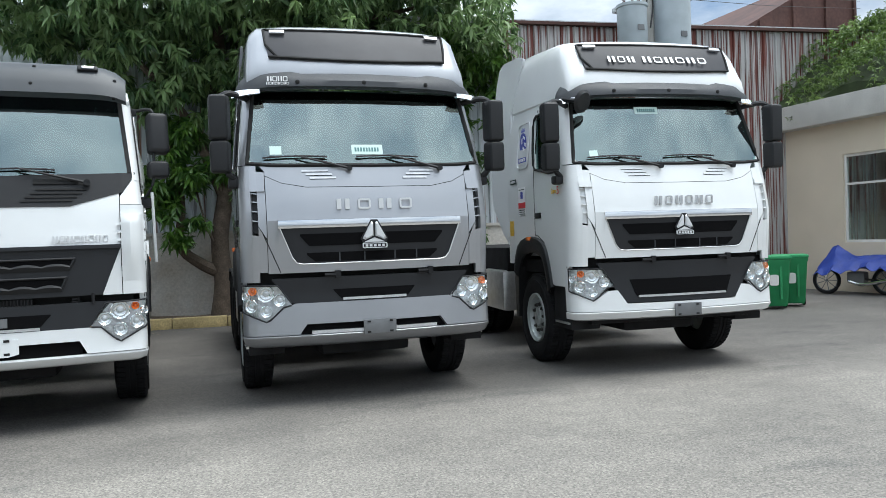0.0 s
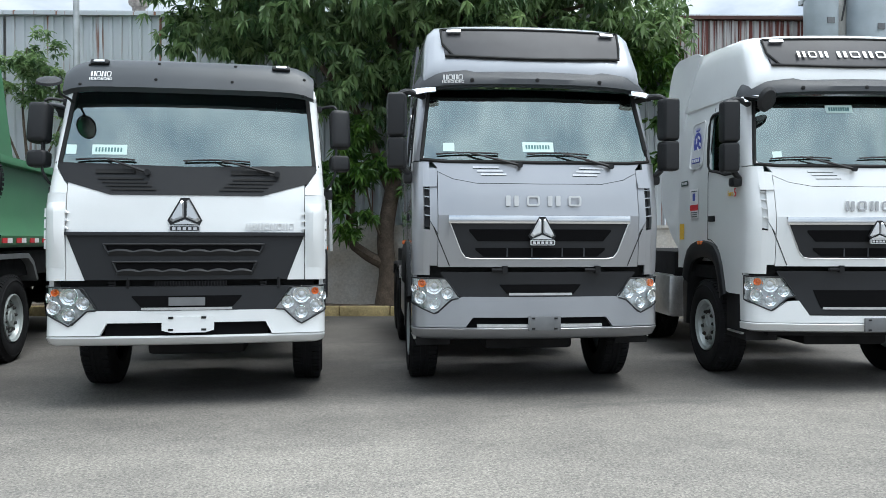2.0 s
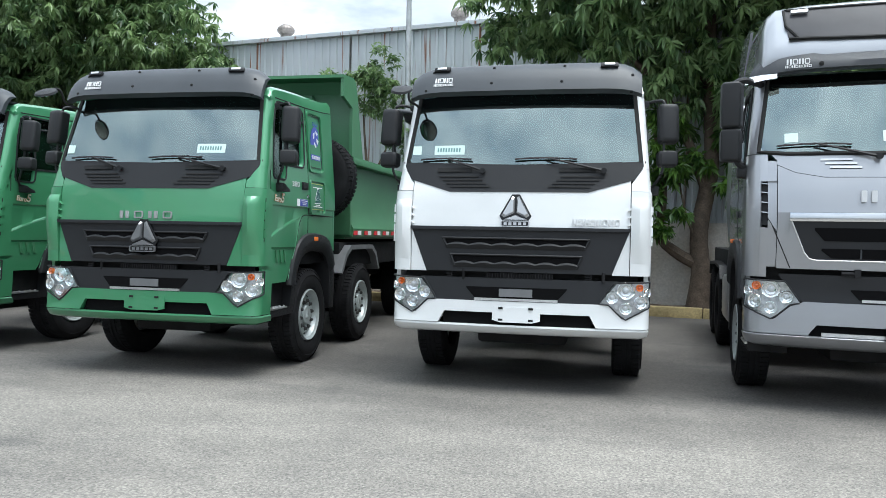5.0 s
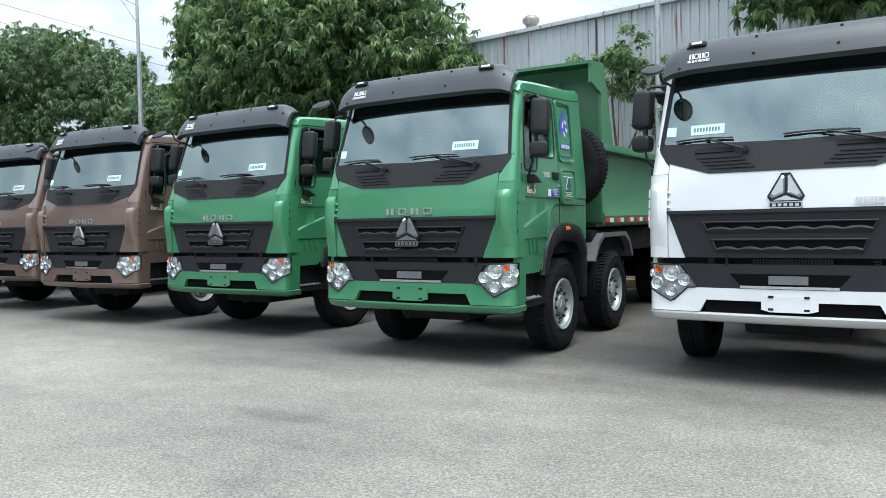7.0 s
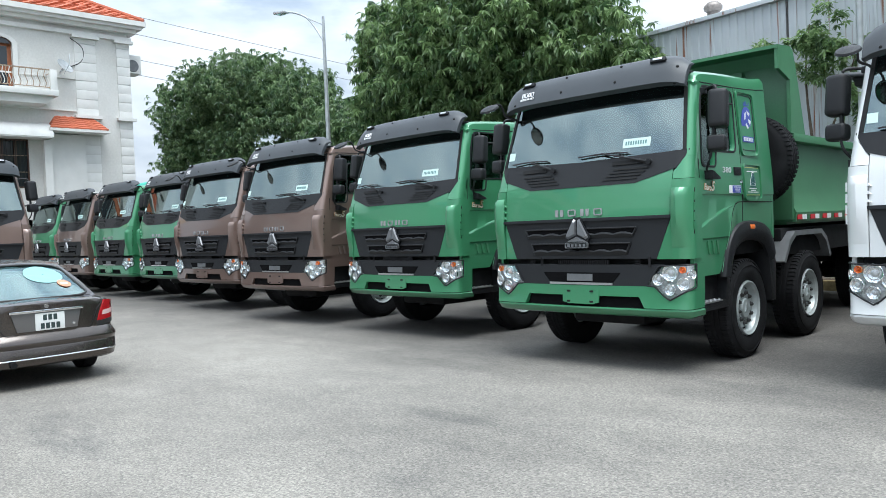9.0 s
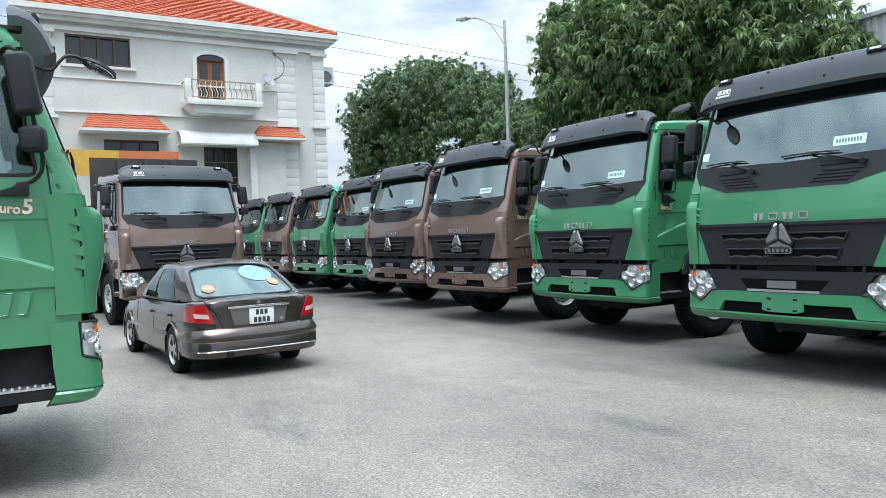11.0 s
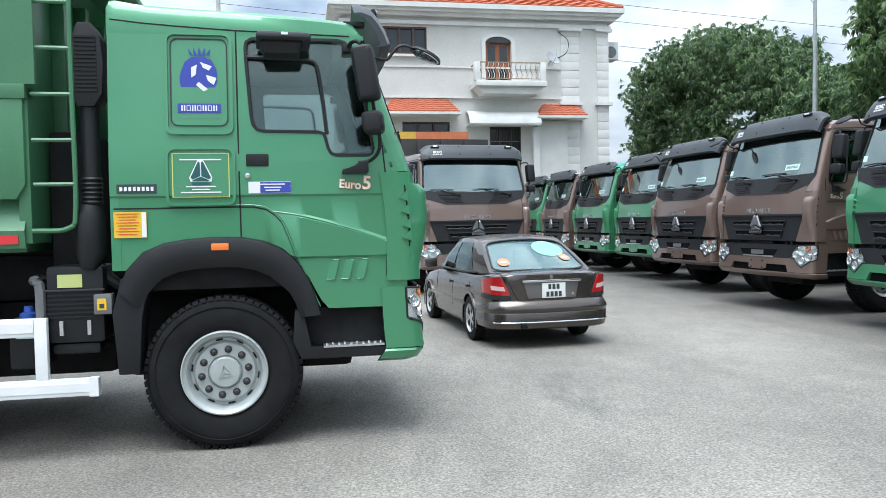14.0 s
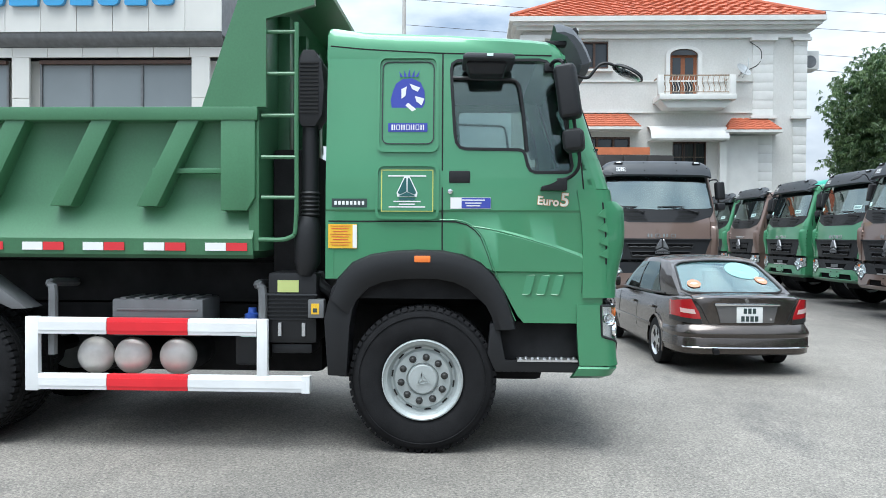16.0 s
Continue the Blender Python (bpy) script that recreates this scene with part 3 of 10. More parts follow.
def interior(parent, half, y0, y1, z0, z1, ztop):
    """What shows through the glass: floor, dash, wheel, two seats, bunk wall and headliner."""
    it = part("cab_interior", box(-half, half, y0, y1, z0, z0 + 0.04), "liner", parent, "grey cab interior seen through the glass")
    part("back_wall", box(-half, half, y1 - 0.03, y1, z0, ztop - 0.05), "liner", it)
    part("headliner", box(-half + 0.02, half - 0.02, y0 + 0.45, y1 - 0.04, ztop - 0.05, ztop - 0.02), "liner", it)
    part("dashboard", prism([(y0 + 0.1, z0 + 0.05), (y0 + 0.08, z1 - 0.02), (y0 + 0.32, z1 + 0.02), (y0 + 0.5, z1 - 0.10), (y0 + 0.42, z0 + 0.05)], 0, -half + 0.03, half - 0.03, 0.02), "grey_plastic", it)
    for x in (-0.55, 0.55):
        bm = box(x - 0.25, x + 0.25, 1.0, 1.5, z0 + 0.3, z0 + 0.48, 0.05)
        add_box(bm, x - 0.25, x + 0.25, 1.42, 1.56, z0 + 0.42, z0 + 1.05, 0.05)
        add_box(bm, x - 0.13, x + 0.13, 1.45, 1.55, z0 + 1.05, z0 + 1.25, 0.04)
        part("seat", bm, "fabric", it)
    part("bunk_curtain", box(-0.3, 0.62, y1 - 0.09, y1 - 0.05, z1 + 0.15, z1 + 0.42, 0.01), "curtain", it)
    bm = bmesh.new()
    add_tube(bm, [(0.22 * math.cos(a), 0.22 * math.sin(a), 0) for a in span(0, 2 * math.pi, 24)], 0.014, 6)
    add_tube(bm, [(-0.2, 0, 0), (0.2, 0, 0)], 0.014, 6)
    add_tube(bm, [(0, 0, 0), (0, 0, -0.35)], 0.03, 6)
    o = part("steering_wheel", bm, "plastic", it)
    o.matrix_basis = pose(0.55, y0 + 0.62, z1 + 0.02, 32, 0, 0)
    return it


def chassis(parent, y0, y1, axles, size=1.0, deck=1.12):
    """Frame rails, cross members, axles and wheels behind the cab; the first two entries of axles steer."""
    fr = bmesh.new()
    for x in (-0.43, 0.43):
        add_box(fr, x - 0.045, x + 0.045, y0, y1, 0.78, 1.04)
    for y in span(y0 + 0.2, y1 - 0.2, 6):
        add_box(fr, -0.42, 0.42, y - 0.05, y + 0.05, 0.82, 0.98)
    c = part("chassis_frame", fr, "dark", parent)
    # dark boxes added under cab and deck to keep light off the ground
    part("shade_block_cab", box(-0.46, 0.46, 0.55, 2.3, 0.42, 1.22, 0.05), "dark", parent)
    part("shade_block_deck", box(-deck, deck, 2.75, y1, 1.06, 1.40, 0.02), "dark", parent)
    for y, dual in axles:
        add = bmesh.new()
        add_tube(add, [(-0.95, y, 0.545), (0.95, y, 0.545)], 0.07, 8)
        if dual:
            add_lathe(add, [(-0.2, 0.05), (-0.16, 0.2), (0.16, 0.2), (0.2, 0.05)], 0, 14, (0, y, 0.55))
        part("axle", add, "dark", c)
        for sg in (-1, 1):
            if dual:
                wheel(parent, sg * 1.06, y, sg > 0, True, 0.3, size=size)
                wheel(parent, sg * 0.72, y, sg < 0, False, size=size)
            else:
                wheel(parent, sg * 1.065, y, sg < 0, True, 0.16, size=size)
    return c


def corrugated(x0, x1, z0, z1, pitch=0.21, depth=0.04):
    """A sheet of trapezoid ribs in the x-z plane, with thickness."""
    P, Q = [], []
    x = x0
    while x < x1:
        for dx, d in ((0, 0), (0.55, 0), (0.65, -depth), (0.9, -depth)):
            if x + dx * pitch <= x1:
                P.append([Vector((x + dx * pitch, d, z0)), Vector((x + dx * pitch, d, z1))])
                Q.append([Vector((x + dx * pitch, d + 0.012, z0)), Vector((x + dx * pitch, d + 0.012, z1))])
        x += pitch
    return add_sheet(bmesh.new(), P, Q)

# ---- the low-roofed cab ----
M["letter_orange"] = material("sticker_edge_orange", (0.55, 0.27, 0.10), 0.4)
M["sticker_cream"] = material("sticker_cream", (0.80, 0.77, 0.66), 0.4, vary=0.2, scale=14)
M["info_teal"] = material("info_teal", (0.02, 0.10, 0.10), 0.4)
M["sticker_lime"] = material("sticker_lime", (0.62, 0.66, 0.16), 0.4)
SLANT = Matrix(((1, 0, 0.18, 0), (0, 1, 0, 0), (0, 0, 1, 0), (0, 0, 0, 1)))
LOW = Cab([(0.5, 1.225), (0.66, 1.24), (1.9, 1.245), (2.05, 1.236), (3.05, 1.156), (3.2, 1.13)],
         [(0.55, 0.07), (0.62, 0.03), (0.68, 0.0), (0.72, 0.01), (1.1, 0.03), (1.16, 0.03), (1.6, 0.03), (1.95, 0.07), (2.2, 0.15), (2.97, 0.40), (3.08, 0.46), (3.3, 0.55)], 0.055, 0.10, 2.22)


def low_cab(t, col, front="lettered", stickers=()):
    """Everything of the low-roofed cab under the thing t."""
    c = LOW
    W = lambda z: lerp(c.w, z)
    # painted front between cowl and grille
    cowl = [(-1.20, 2.26), (-1.09, 2.08), (-0.68, 1.955), (0.66, 1.955), (1.09, 2.08), (1.20, 2.26)]
    gr_top = 1.605
    part("front_panel", patch(c, stations(-1.055, 1.055, 14, -0.68, 0.66), [(-2, gr_top), (2, gr_top)], cowl, 0.0, 0.03), col, t)
    # corner panels with gills, wrapping to the side
    for sg in (-1, 1):
        bm = bmesh.new()
        s_end = c.s_of(0.33, 1.6)
        lo = [(0.90, 1.175), (3, 1.175)]
        add_patch(bm, c, [sg * s for s in (0.90, 0.94, 0.98, 1.02, 1.055)], lo if sg > 0 else mirror(lo), [(0.90, 1.19), (1.06, gr_top), (3, gr_top)] if sg > 0 else mirror([(0.90, 1.19), (1.06, gr_top), (3, gr_top)]), 0.0, 0.03)
        ss = [1.061, 1.09, 1.12, 1.16, 1.2, 1.24, 1.28, 1.32, s_end]
        hi = [(1.06, 1.965), (3, 1.965)]
        add_patch(bm, c, [sg * s for s in ss], lo if sg > 0 else mirror(lo), hi if sg > 0 else mirror(hi), 0.012, 0.04, 6)
        cp = part("corner_panel", bm, col, t)
        # air deflector blade with gills
        bm = bmesh.new()
        P, Q = [], []
        for i, z in enumerate(span(1.29, 1.88, 14)):
            bow = lerp([(0, 0.0), (2, 0.022), (5, 0.055), (9, 0.078), (12, 0.088), (13, 0.084), (14, 0.04)], i)
            cols = [(1.06 + 0.215 * k / 9, 0.013 + bow * math.sin(math.pi * (k + 0.4) / 10.5) ** 0.7 * max(0.0, min(1.0, 1.0 - 0.22 * (k - 3)))) for k in range(10)]
            P.append([c.at(sg * s, z, o) for s, o in cols])
            Q.append([c.at(sg * s, z, 0.004) for s, o in cols])
        add_sheet(bm, P, Q)
        part("air_deflector", bm, col, cp)
        lo, hi = [(1.2, 1.42), (3, 1.42)], [(1.2, 1.87), (3, 1.87)]
        part("deflector_gap", patch(c, [sg * s for s in (1.275, 1.28, 1.285)], lo if sg > 0 else mirror(lo), hi if sg > 0 else mirror(hi), 0.0145, 0.01, 3), "gap", cp)
        for z in (1.79, 1.69, 1.59, 1.50):
            g = bmesh.new()
            tri = [(1.27, z + 0.04), (1.27, z - 0.04), (1.33, z - 0.015)]
            v = [g.verts.new(c.at(sg * s, zz, 0.026)) for s, zz in tri] + [g.verts.new(c.at(sg * s, zz, 0.004)) for s, zz in tri]
            for q in ((0, 1, 2), (3, 4, 5), (0, 1, 4, 3), (1, 2, 5, 4), (2, 0, 3, 5)):
                g.faces.new([v[k] for k in q])
            part("gill", g, col, cp)
        for z in (1.80, 1.73, 1.66):
            g = bmesh.new()
            tri = [(1.075, z + 0.03), (1.075, z - 0.012), (1.03, z - 0.016)]
            v = [g.verts.new(c.at(sg * s, zz, 0.03)) for s, zz in tri] + [g.verts.new(c.at(sg * s, zz, -0.004)) for s, zz in tri]
            for q in ((0, 1, 2), (3, 4, 5), (0, 1, 4, 3), (1, 2, 5, 4), (2, 0, 3, 5)):
                g.faces.new([v[k] for k in q])
            part("gill", g, col, cp)
        # upper corner under the A pillar
        bm = bmesh.new()
        hi = [(1.06, 2.04), (1.09, 2.08), (1.145, 2.16), (1.2, 2.235), (3, 2.3)]
        lo = [(1.06, 1.97), (3, 1.97)]
        ss = [1.062, 1.09, 1.12, 1.145, 1.17, 1.2, 1.24, 1.28, 1.32, 1.345]
        add_patch(bm, c, [sg * s for s in ss], lo if sg > 0 else mirror(lo), hi if sg > 0 else mirror(hi), 0.0, 0.03, 4)
        part("pillar_foot", bm, col, t)
    # cowl below the windscreen, with vents
    part("cowl", patch(c, stations(-1.195, 1.195, 20, -1.09, 1.09, -0.68, 0.66), cowl, [(-1.2, 2.265), (-1.1, 2.255), (0, 2.225), (1.1, 2.255), (1.2, 2.265)], 0.006, 0.05), "plastic", t)
    for x0 in (-0.80, 0.40):
        for j in range(4):
            z = 2.10 - 0.033 * j
            x = x0 + 0.05 * j * (1 if x0 < 0 else -1) * 0.8
            bm = patch(c, [x, x + 0.2, x + 0.4], [(-2, z), (2, z)], [(-2, z + 0.014), (2, z + 0.014)], 0.016, 0.02, 1)
            part("vent_slat", bm, "gap", t)
        bm = patch(c, [x0 - 0.02, x0 + 0.15, x0 + 0.33], [(-2, 2.155), (2, 2.155)], [(-2, 2.195), (2, 2.195)], 0.02, 0.03, 1)
        part("step_recess", bm, "gap", t)
    # windscreen with its dark border
    wl = [(-1.19, 2.26), (-1.1, 2.25), (0, 2.22), (1.1, 2.25), (1.19, 2.26)]
    P, Q = [], []
    for i in range(19):
        u = -1 + i / 9
        rowp, rowq = [], []
        for j in range(9):
            v = j / 8
            s = u * (1.14 + (1.065 - 1.14) * v)
            z = lerp(wl, s) + (2.99 - lerp(wl, s)) * v
            rowp.append(c.at(s, z, -0.006))
            rowq.append(c.at(s, z, -0.012))
        P.append(rowp)
        Q.append(rowq)
    g = part("windscreen", add_sheet(bmesh.new(), P, Q), "glass", t, "windscreen reflecting a cloudy sky")
    g.visible_shadow = False
    for a, b in (((-1.147, 2.26), (-1.072, 2.99)), ((1.147, 2.26), (1.072, 2.99))):
        bm = bmesh.new()
        n = 8
        P = [[c.at(a[0] + (b[0] - a[0]) * i / n + d, a[1] + (b[1] - a[1]) * i / n, 0.004) for d in (-0.018, 0.018)] for i in range(n + 1)]
        Q = [[c.at(a[0] + (b[0] - a[0]) * i / n + d, a[1] + (b[1] - a[1]) * i / n, -0.015) for d in (-0.018, 0.018)] for i in range(n + 1)]
        add_sheet(bm, P, Q)
        part("windscreen_seal", bm, "gap", t)
    for sg in (-1, 1):
        P, Q = [], []
        for z in span(2.19, 2.985, 8):
            sa = 1.147 - 0.075 * (z - 2.26) / 0.73 + 0.014
            sb = c.s_of(c.corner(z), z) + 0.004
            P.append([c.at(sg * (sa + (sb - sa) * k / 6), z, 0.002 if k else -0.006) for k in range(7)])
            Q.append([c.at(sg * (sa + (sb - sa) * k / 6), z, -0.035) for k in range(7)])
        part("pillar", add_sheet(bmesh.new(), P, Q), col, t)
    # sides: columns lean with the pillar at the front
    rear = c.rear
    hub = (1.50, 0.545)
    def low_edge(y):
        if y < 0.80:
            return 0.985
        arch = lerp([(0.80, 0.985), (0.84, 1.06), (0.95, 1.28), (1.1, 1.43), (1.3, 1.50), (1.55, 1.51), (1.8, 1.48), (2.0, 1.40), (2.12, 1.30), (2.3, 1.30)], y)
        return arch
    # the door window's outline and the line of the rain gutter
    window = [(1.255, 2.915), (1.285, 2.895), (1.292, 2.86), (1.288, 2.74), (1.262, 2.37), (1.25, 2.31), (1.225, 2.278), (1.185, 2.268), (0.80, 2.262), (0.762, 2.25), (0.745, 2.215), (0.728, 2.14), (0.71, 2.108), (0.68, 2.096), (0.45, 2.096), (0.425, 2.105), (0.415, 2.135), (0.50, 2.66), (0.54, 2.80), (0.57, 2.87), (0.60, 2.905), (0.65, 2.918)]
    gutter = [(0.3, 2.962), (0.62, 2.967), (1.42, 2.99), (1.93, 3.018), (2.22, 3.048)]
    bulge_line = [(1.0, 0.02), (1.22, 0.0)]
    foot_line = [(0.30, 1.47), (0.55, 1.56), (0.80, 1.635), (1.0, 1.685), (1.2, 1.712), (2.3, 1.715)]
    for sg in (-1, 1):
        # lower side in rows, with its creases
        P, Q = [], []
        for y0 in span(c.corner(1.9), rear, 46):
            tt = (y0 - c.corner(1.9)) / (rear - c.corner(1.9))
            zc = lerp(foot_line, y0)
            out = lerp(bulge_line, y0)
            rows_ = [(low_edge(y0), 0), (1.35, 0), (1.365, out * 0.8), (zc - 0.03, out), (zc, 0), (1.797, 0), (1.812, 0.012), (2.0, 0.012), (2.05, 0.012)]
            zs = [r[0] for r in rows_]
            for q in (1, 2, 3, 4):
                zs[q] = max(zs[q], zs[q - 1] + 0.004)
            row = []
            for z, (_, bulge) in zip(zs, rows_):
                y = c.corner(z) + tt * (rear - c.corner(z))
                row.append((c.at(sg * c.s_of(y, z), z, bulge - 0.012), c.at(sg * c.s_of(y, z), z, bulge - 0.05)))
            P.append([r[0] for r in row])
            Q.append([r[1] for r in row])
        bm = add_sheet(bmesh.new(), P, Q)
        # upper side: one flat sheet with the window cut out of it
        outer = [(c.corner(z), z) for z in (2.05, 2.2, 2.5, 2.8, 2.93)] + [(c.corner(2.962), lerp(gutter, c.corner(2.962)))] + [(y, z) for y, z in gutter[1:]] + [(rear, 2.05)] + [(y, 2.05) for y in (1.8, 1.3, 0.8)]
        flat = [Vector((y, z, 0)) for y, z in outer], [Vector((y, z, 0)) for y, z in window]
        tris = tessellate_polygon(flat)
        every = outer + window
        va = [bm.verts.new(c.at(sg * c.s_of(y, z), z, 0.0)) for y, z in every]
        vb = [bm.verts.new(c.at(sg * c.s_of(y, z), z, -0.04)) for y, z in every]
        for tri in tris:
            bm.faces.new([va[k] for k in tri])
            bm.faces.new([vb[k] for k in tri][::-1])
        for k0, n in ((0, len(outer)), (len(outer), len(window))):
            for k in range(n):
                a, b_ = k0 + k, k0 + (k + 1) % n
                bm.faces.new((va[a], va[b_], vb[b_], vb[a]))
        part("cab_side", bm, col, t)
        def sp(y, z, off):
            return c.at(sg * c.s_of(y, z), z, off)
        def skin(y, z):
            if z > 1.8:
                return 0.0
            zc = lerp(foot_line, y)
            out = lerp(bulge_line, y)
            return lerp([(1.35, 0), (1.365, out * 0.8), (zc - 0.03, out), (zc, 0)], z) - 0.012
        G = [[[sp(y + lerp([(2.08, 0), (2.95, k)], z), z, o) for z in span(2.08, 2.93, 4)] for y, k in ((0.40, 0.16), (0.7, 0.08), (1.0, 0.04), (1.30, 0.0))] for o in (-0.028, -0.034)]
        g = part("door_glass", add_sheet(bmesh.new(), G[0], G[1]), "side_glass", t)
        g.visible_shadow = False
        bm = bmesh.new()
        n = len(window)
        rings = []
        for k, (y, z) in enumerate(window):
            d = Vector((window[(k + 1) % n][0] - window[k - 1][0], window[(k + 1) % n][1] - window[k - 1][1])).normalized()
            ny, nz = -d.y, d.x
            rings.append([bm.verts.new(sp(y + ny * w_, z + nz * w_, o)) for w_, o in ((-0.006, 0.0), (-0.004, 0.008), (0.016, 0.008), (0.024, -0.03))])
        for k in range(n):
            for q in range(3):
                bm.faces.new((rings[k][q], rings[(k + 1) % n][q], rings[(k + 1) % n][q + 1], rings[k][q + 1]))
        part("window_seal", bm, "plastic", t)
        part("window_divider", tube(curve_pts([sp(1.285, 2.79, 0.0), sp(1.05, 2.782, 0.0), sp(0.86, 2.774, 0.0), sp(0.81, 2.75, 0.0), sp(0.79, 2.68, 0.0), sp(0.76, 2.45, 0.0), sp(0.74, 2.24, 0.0)], 4), 0.014, 6), "plastic", t)
        part("rain_gutter", tube([sp(y, lerp(gutter, y) - 0.012, 0.0) for y in span(0.56, 2.2, 8)], 0.0065, 5), "gap", t)
        part("door_lock", lathe([(0.0, 0.02), (0.012, 0.018), (0.014, 0.01)], 0, 12), "chrome", t).matrix_basis = pose(sg * 1.249, 1.30, 1.945, 0, 0, 0 if sg > 0 else 180)
        # door gap lines
        bm = bmesh.new()
        for line in ([(1.362, 2.975), (1.36, 2.3), (1.358, 1.84), (1.358, 1.73)], [(1.358, 1.725), (1.358, 1.6), (1.357, 1.50)], [(0.83, 1.0), (0.90, 1.16), (0.984, 1.365), (1.03, 1.5), (1.076, 1.614), (1.12, 1.665), (1.18, 1.705), (1.26, 1.724), (1.357, 1.727), (1.8, 1.726), (2.2, 1.725)], [(0.33, 1.21), (0.322, 1.5), (0.325, 1.93), (0.345, 2.16)]):
            P = [[c.at(sg * c.s_of(y + d * (0 if abs(line[0][0] - line[-1][0]) > 0.3 else 1), z + d * (1 if abs(line[0][0] - line[-1][0]) > 0.3 else 0)), z + d * (1 if abs(line[0][0] - line[-1][0]) > 0.3 else 0), skin(y, z) + 0.0035) for d in (-0.005, 0.005)] for y, z in line]
            Q = [[p + Vector((-sg * 0.01, 0, 0)) for p in row] for row in P]
            add_sheet(bm, P, Q)
        part("door_gap", bm, "gap", t)
        # handle, sleeper panel, lower panel frame
        hm = c.at(sg * c.s_of(1.232, 2.055), 2.055, 0.0)
        dh = part("door_handle", box(-0.012, 0.022, -0.078, 0.078, -0.045, 0.045, 0.012), "plastic", t, "black recessed door handle")
        dh.matrix_basis = pose(hm.x, hm.y, hm.z)
        for y0, y1, z0, z1, mt in ((1.388, 1.845, 2.235, 2.955, "plastic"), (1.382, 1.852, 1.74, 2.15, "gap")):
            bm = bmesh.new()
            o, i_ = rounded_rect(y0, y1, z0, z1, 0.055, 4), rounded_rect(y0 + 0.02, y1 - 0.02, z0 + 0.02, z1 - 0.02, 0.045, 4)
            n = len(o)
            pts = [(o, 0.004), (o, 0.02), (i_, 0.02), (i_, -0.006)]
            vv = [[bm.verts.new(c.at(sg * c.s_of(y, z), z, off)) for y, z in line] for line, off in pts]
            for k in range(n):
                for q in range(3):
                    bm.faces.new((vv[q][k], vv[q][(k + 1) % n], vv[q + 1][(k + 1) % n], vv[q + 1][k]))
            part("panel_frame", bm, col, t)
            if mt == "plastic":
                bm = bmesh.new()
                o2, i2 = rounded_rect(y0 + 0.035, y1 - 0.035, z0 + 0.06, z1 - 0.042, 0.05, 4), rounded_rect(y0 + 0.042, y1 - 0.042, z0 + 0.067, z1 - 0.049, 0.045, 4)
                vv = [[bm.verts.new(c.at(sg * c.s_of(y, z), z, off)) for y, z in line] for line, off in ((o2, 0.002), (o2, 0.008), (i2, 0.008), (i2, 0.002))]
                for k in range(n):
                    for q in range(3):
                        bm.faces.new((vv[q][k], vv[q][(k + 1) % n], vv[q + 1][(k + 1) % n], vv[q + 1][k]))
                part("panel_seal", bm, "grey_plastic", t)
        # slanted vents low on the door
        for y in (0.515, 0.62, 0.725):
            bm = bmesh.new()
            def vp(d, z, off):
                return c.at(sg * c.s_of(y + (z - 1.26) * -0.25 + d, z), z, off)
            fr, rr = -0.032, 0.03
            add_tube(bm, curve_pts([vp(rr - 0.004, 1.195, -0.012), vp(0, 1.195, -0.006), vp(fr + 0.006, 1.198, 0.0), vp(fr, 1.206, 0.002), vp(fr, 1.26, 0.002), vp(fr, 1.325, 0.001), vp(fr + 0.006, 1.335, -0.001), vp(0, 1.336, -0.006), vp(rr - 0.01, 1.334, -0.013)], 2), 0.0035, 6)
            P = [[vp(d, z, off) for d, off in ((rr, -0.0125), (0.0, -0.004), (fr + 0.004, 0.004))] for z in (1.2, 1.265, 1.33)]
            add_sheet(bm, P, [[p + Vector((-sg * 0.02, 0, 0)) for p in row] for row in P])
            part("door_vent", bm, col, t)
        # pressed creases in the door skin
        part("door_crease", tube(curve_pts([c.at(sg * c.s_of(y, lerp(foot_line, y) - 0.012), lerp(foot_line, y) - 0.012, skin(y, lerp(foot_line, y) - 0.024)) for y in span(0.34, 1.14, 8)], 3), 0.0045, 6), col, t)
        rim = [(0.815, 1.0), (0.885, 1.165), (0.968, 1.37), (1.014, 1.505), (1.062, 1.622), (1.11, 1.677), (1.175, 1.718), (1.26, 1.738), (1.39, 1.741)]
        part("door_rim", tube(curve_pts([c.at(sg * c.s_of(y, z), z, skin(y, z) + 0.001) for y, z in rim], 3), 0.004, 6), col, t)
        # fender flare over the wheel
        oy = [-0.69, -0.63, -0.52, -0.38, -0.22, -0.04, 0.15, 0.30, 0.43, 0.53, 0.60, 0.65, 0.69]
        oz = [0.62, 0.76, 0.88, 0.94, 0.965, 0.975, 0.97, 0.94, 0.88, 0.79, 0.67, 0.54, 0.40]
        P, Q = [], []
        for k, (dy, dz) in enumerate(zip(oy, oz)):
            rows_p, rows_q = [], []
            for f_, dx in ((0.78, 0.0), (0.84, 0.035), (0.93, 0.04), (0.985, 0.022), (1.0, -0.005)):
                fz = f_ if k < 10 else 1 - (1 - f_) * lerp([(9, 1), (12, 0.15)], k)
                rows_p.append(Vector((sg * (W(1.4) + dx), hub[0] - dy * f_, hub[1] + dz * fz)))
                rows_q.append(rows_p[-1] - Vector((sg * 0.03, 0, 0)))
            P.append(rows_p)
            Q.append(rows_q)
        fl = part("fender_flare", add_sheet(bmesh.new(), P, Q), "plastic", t, "black plastic wheel-arch flare")
        P = [[Vector((sg * x, hub[0] - 0.84 * dy, hub[1] + 0.84 * dz)) for x in (0.86, 1.2)] for dy, dz in zip(oy, oz)]
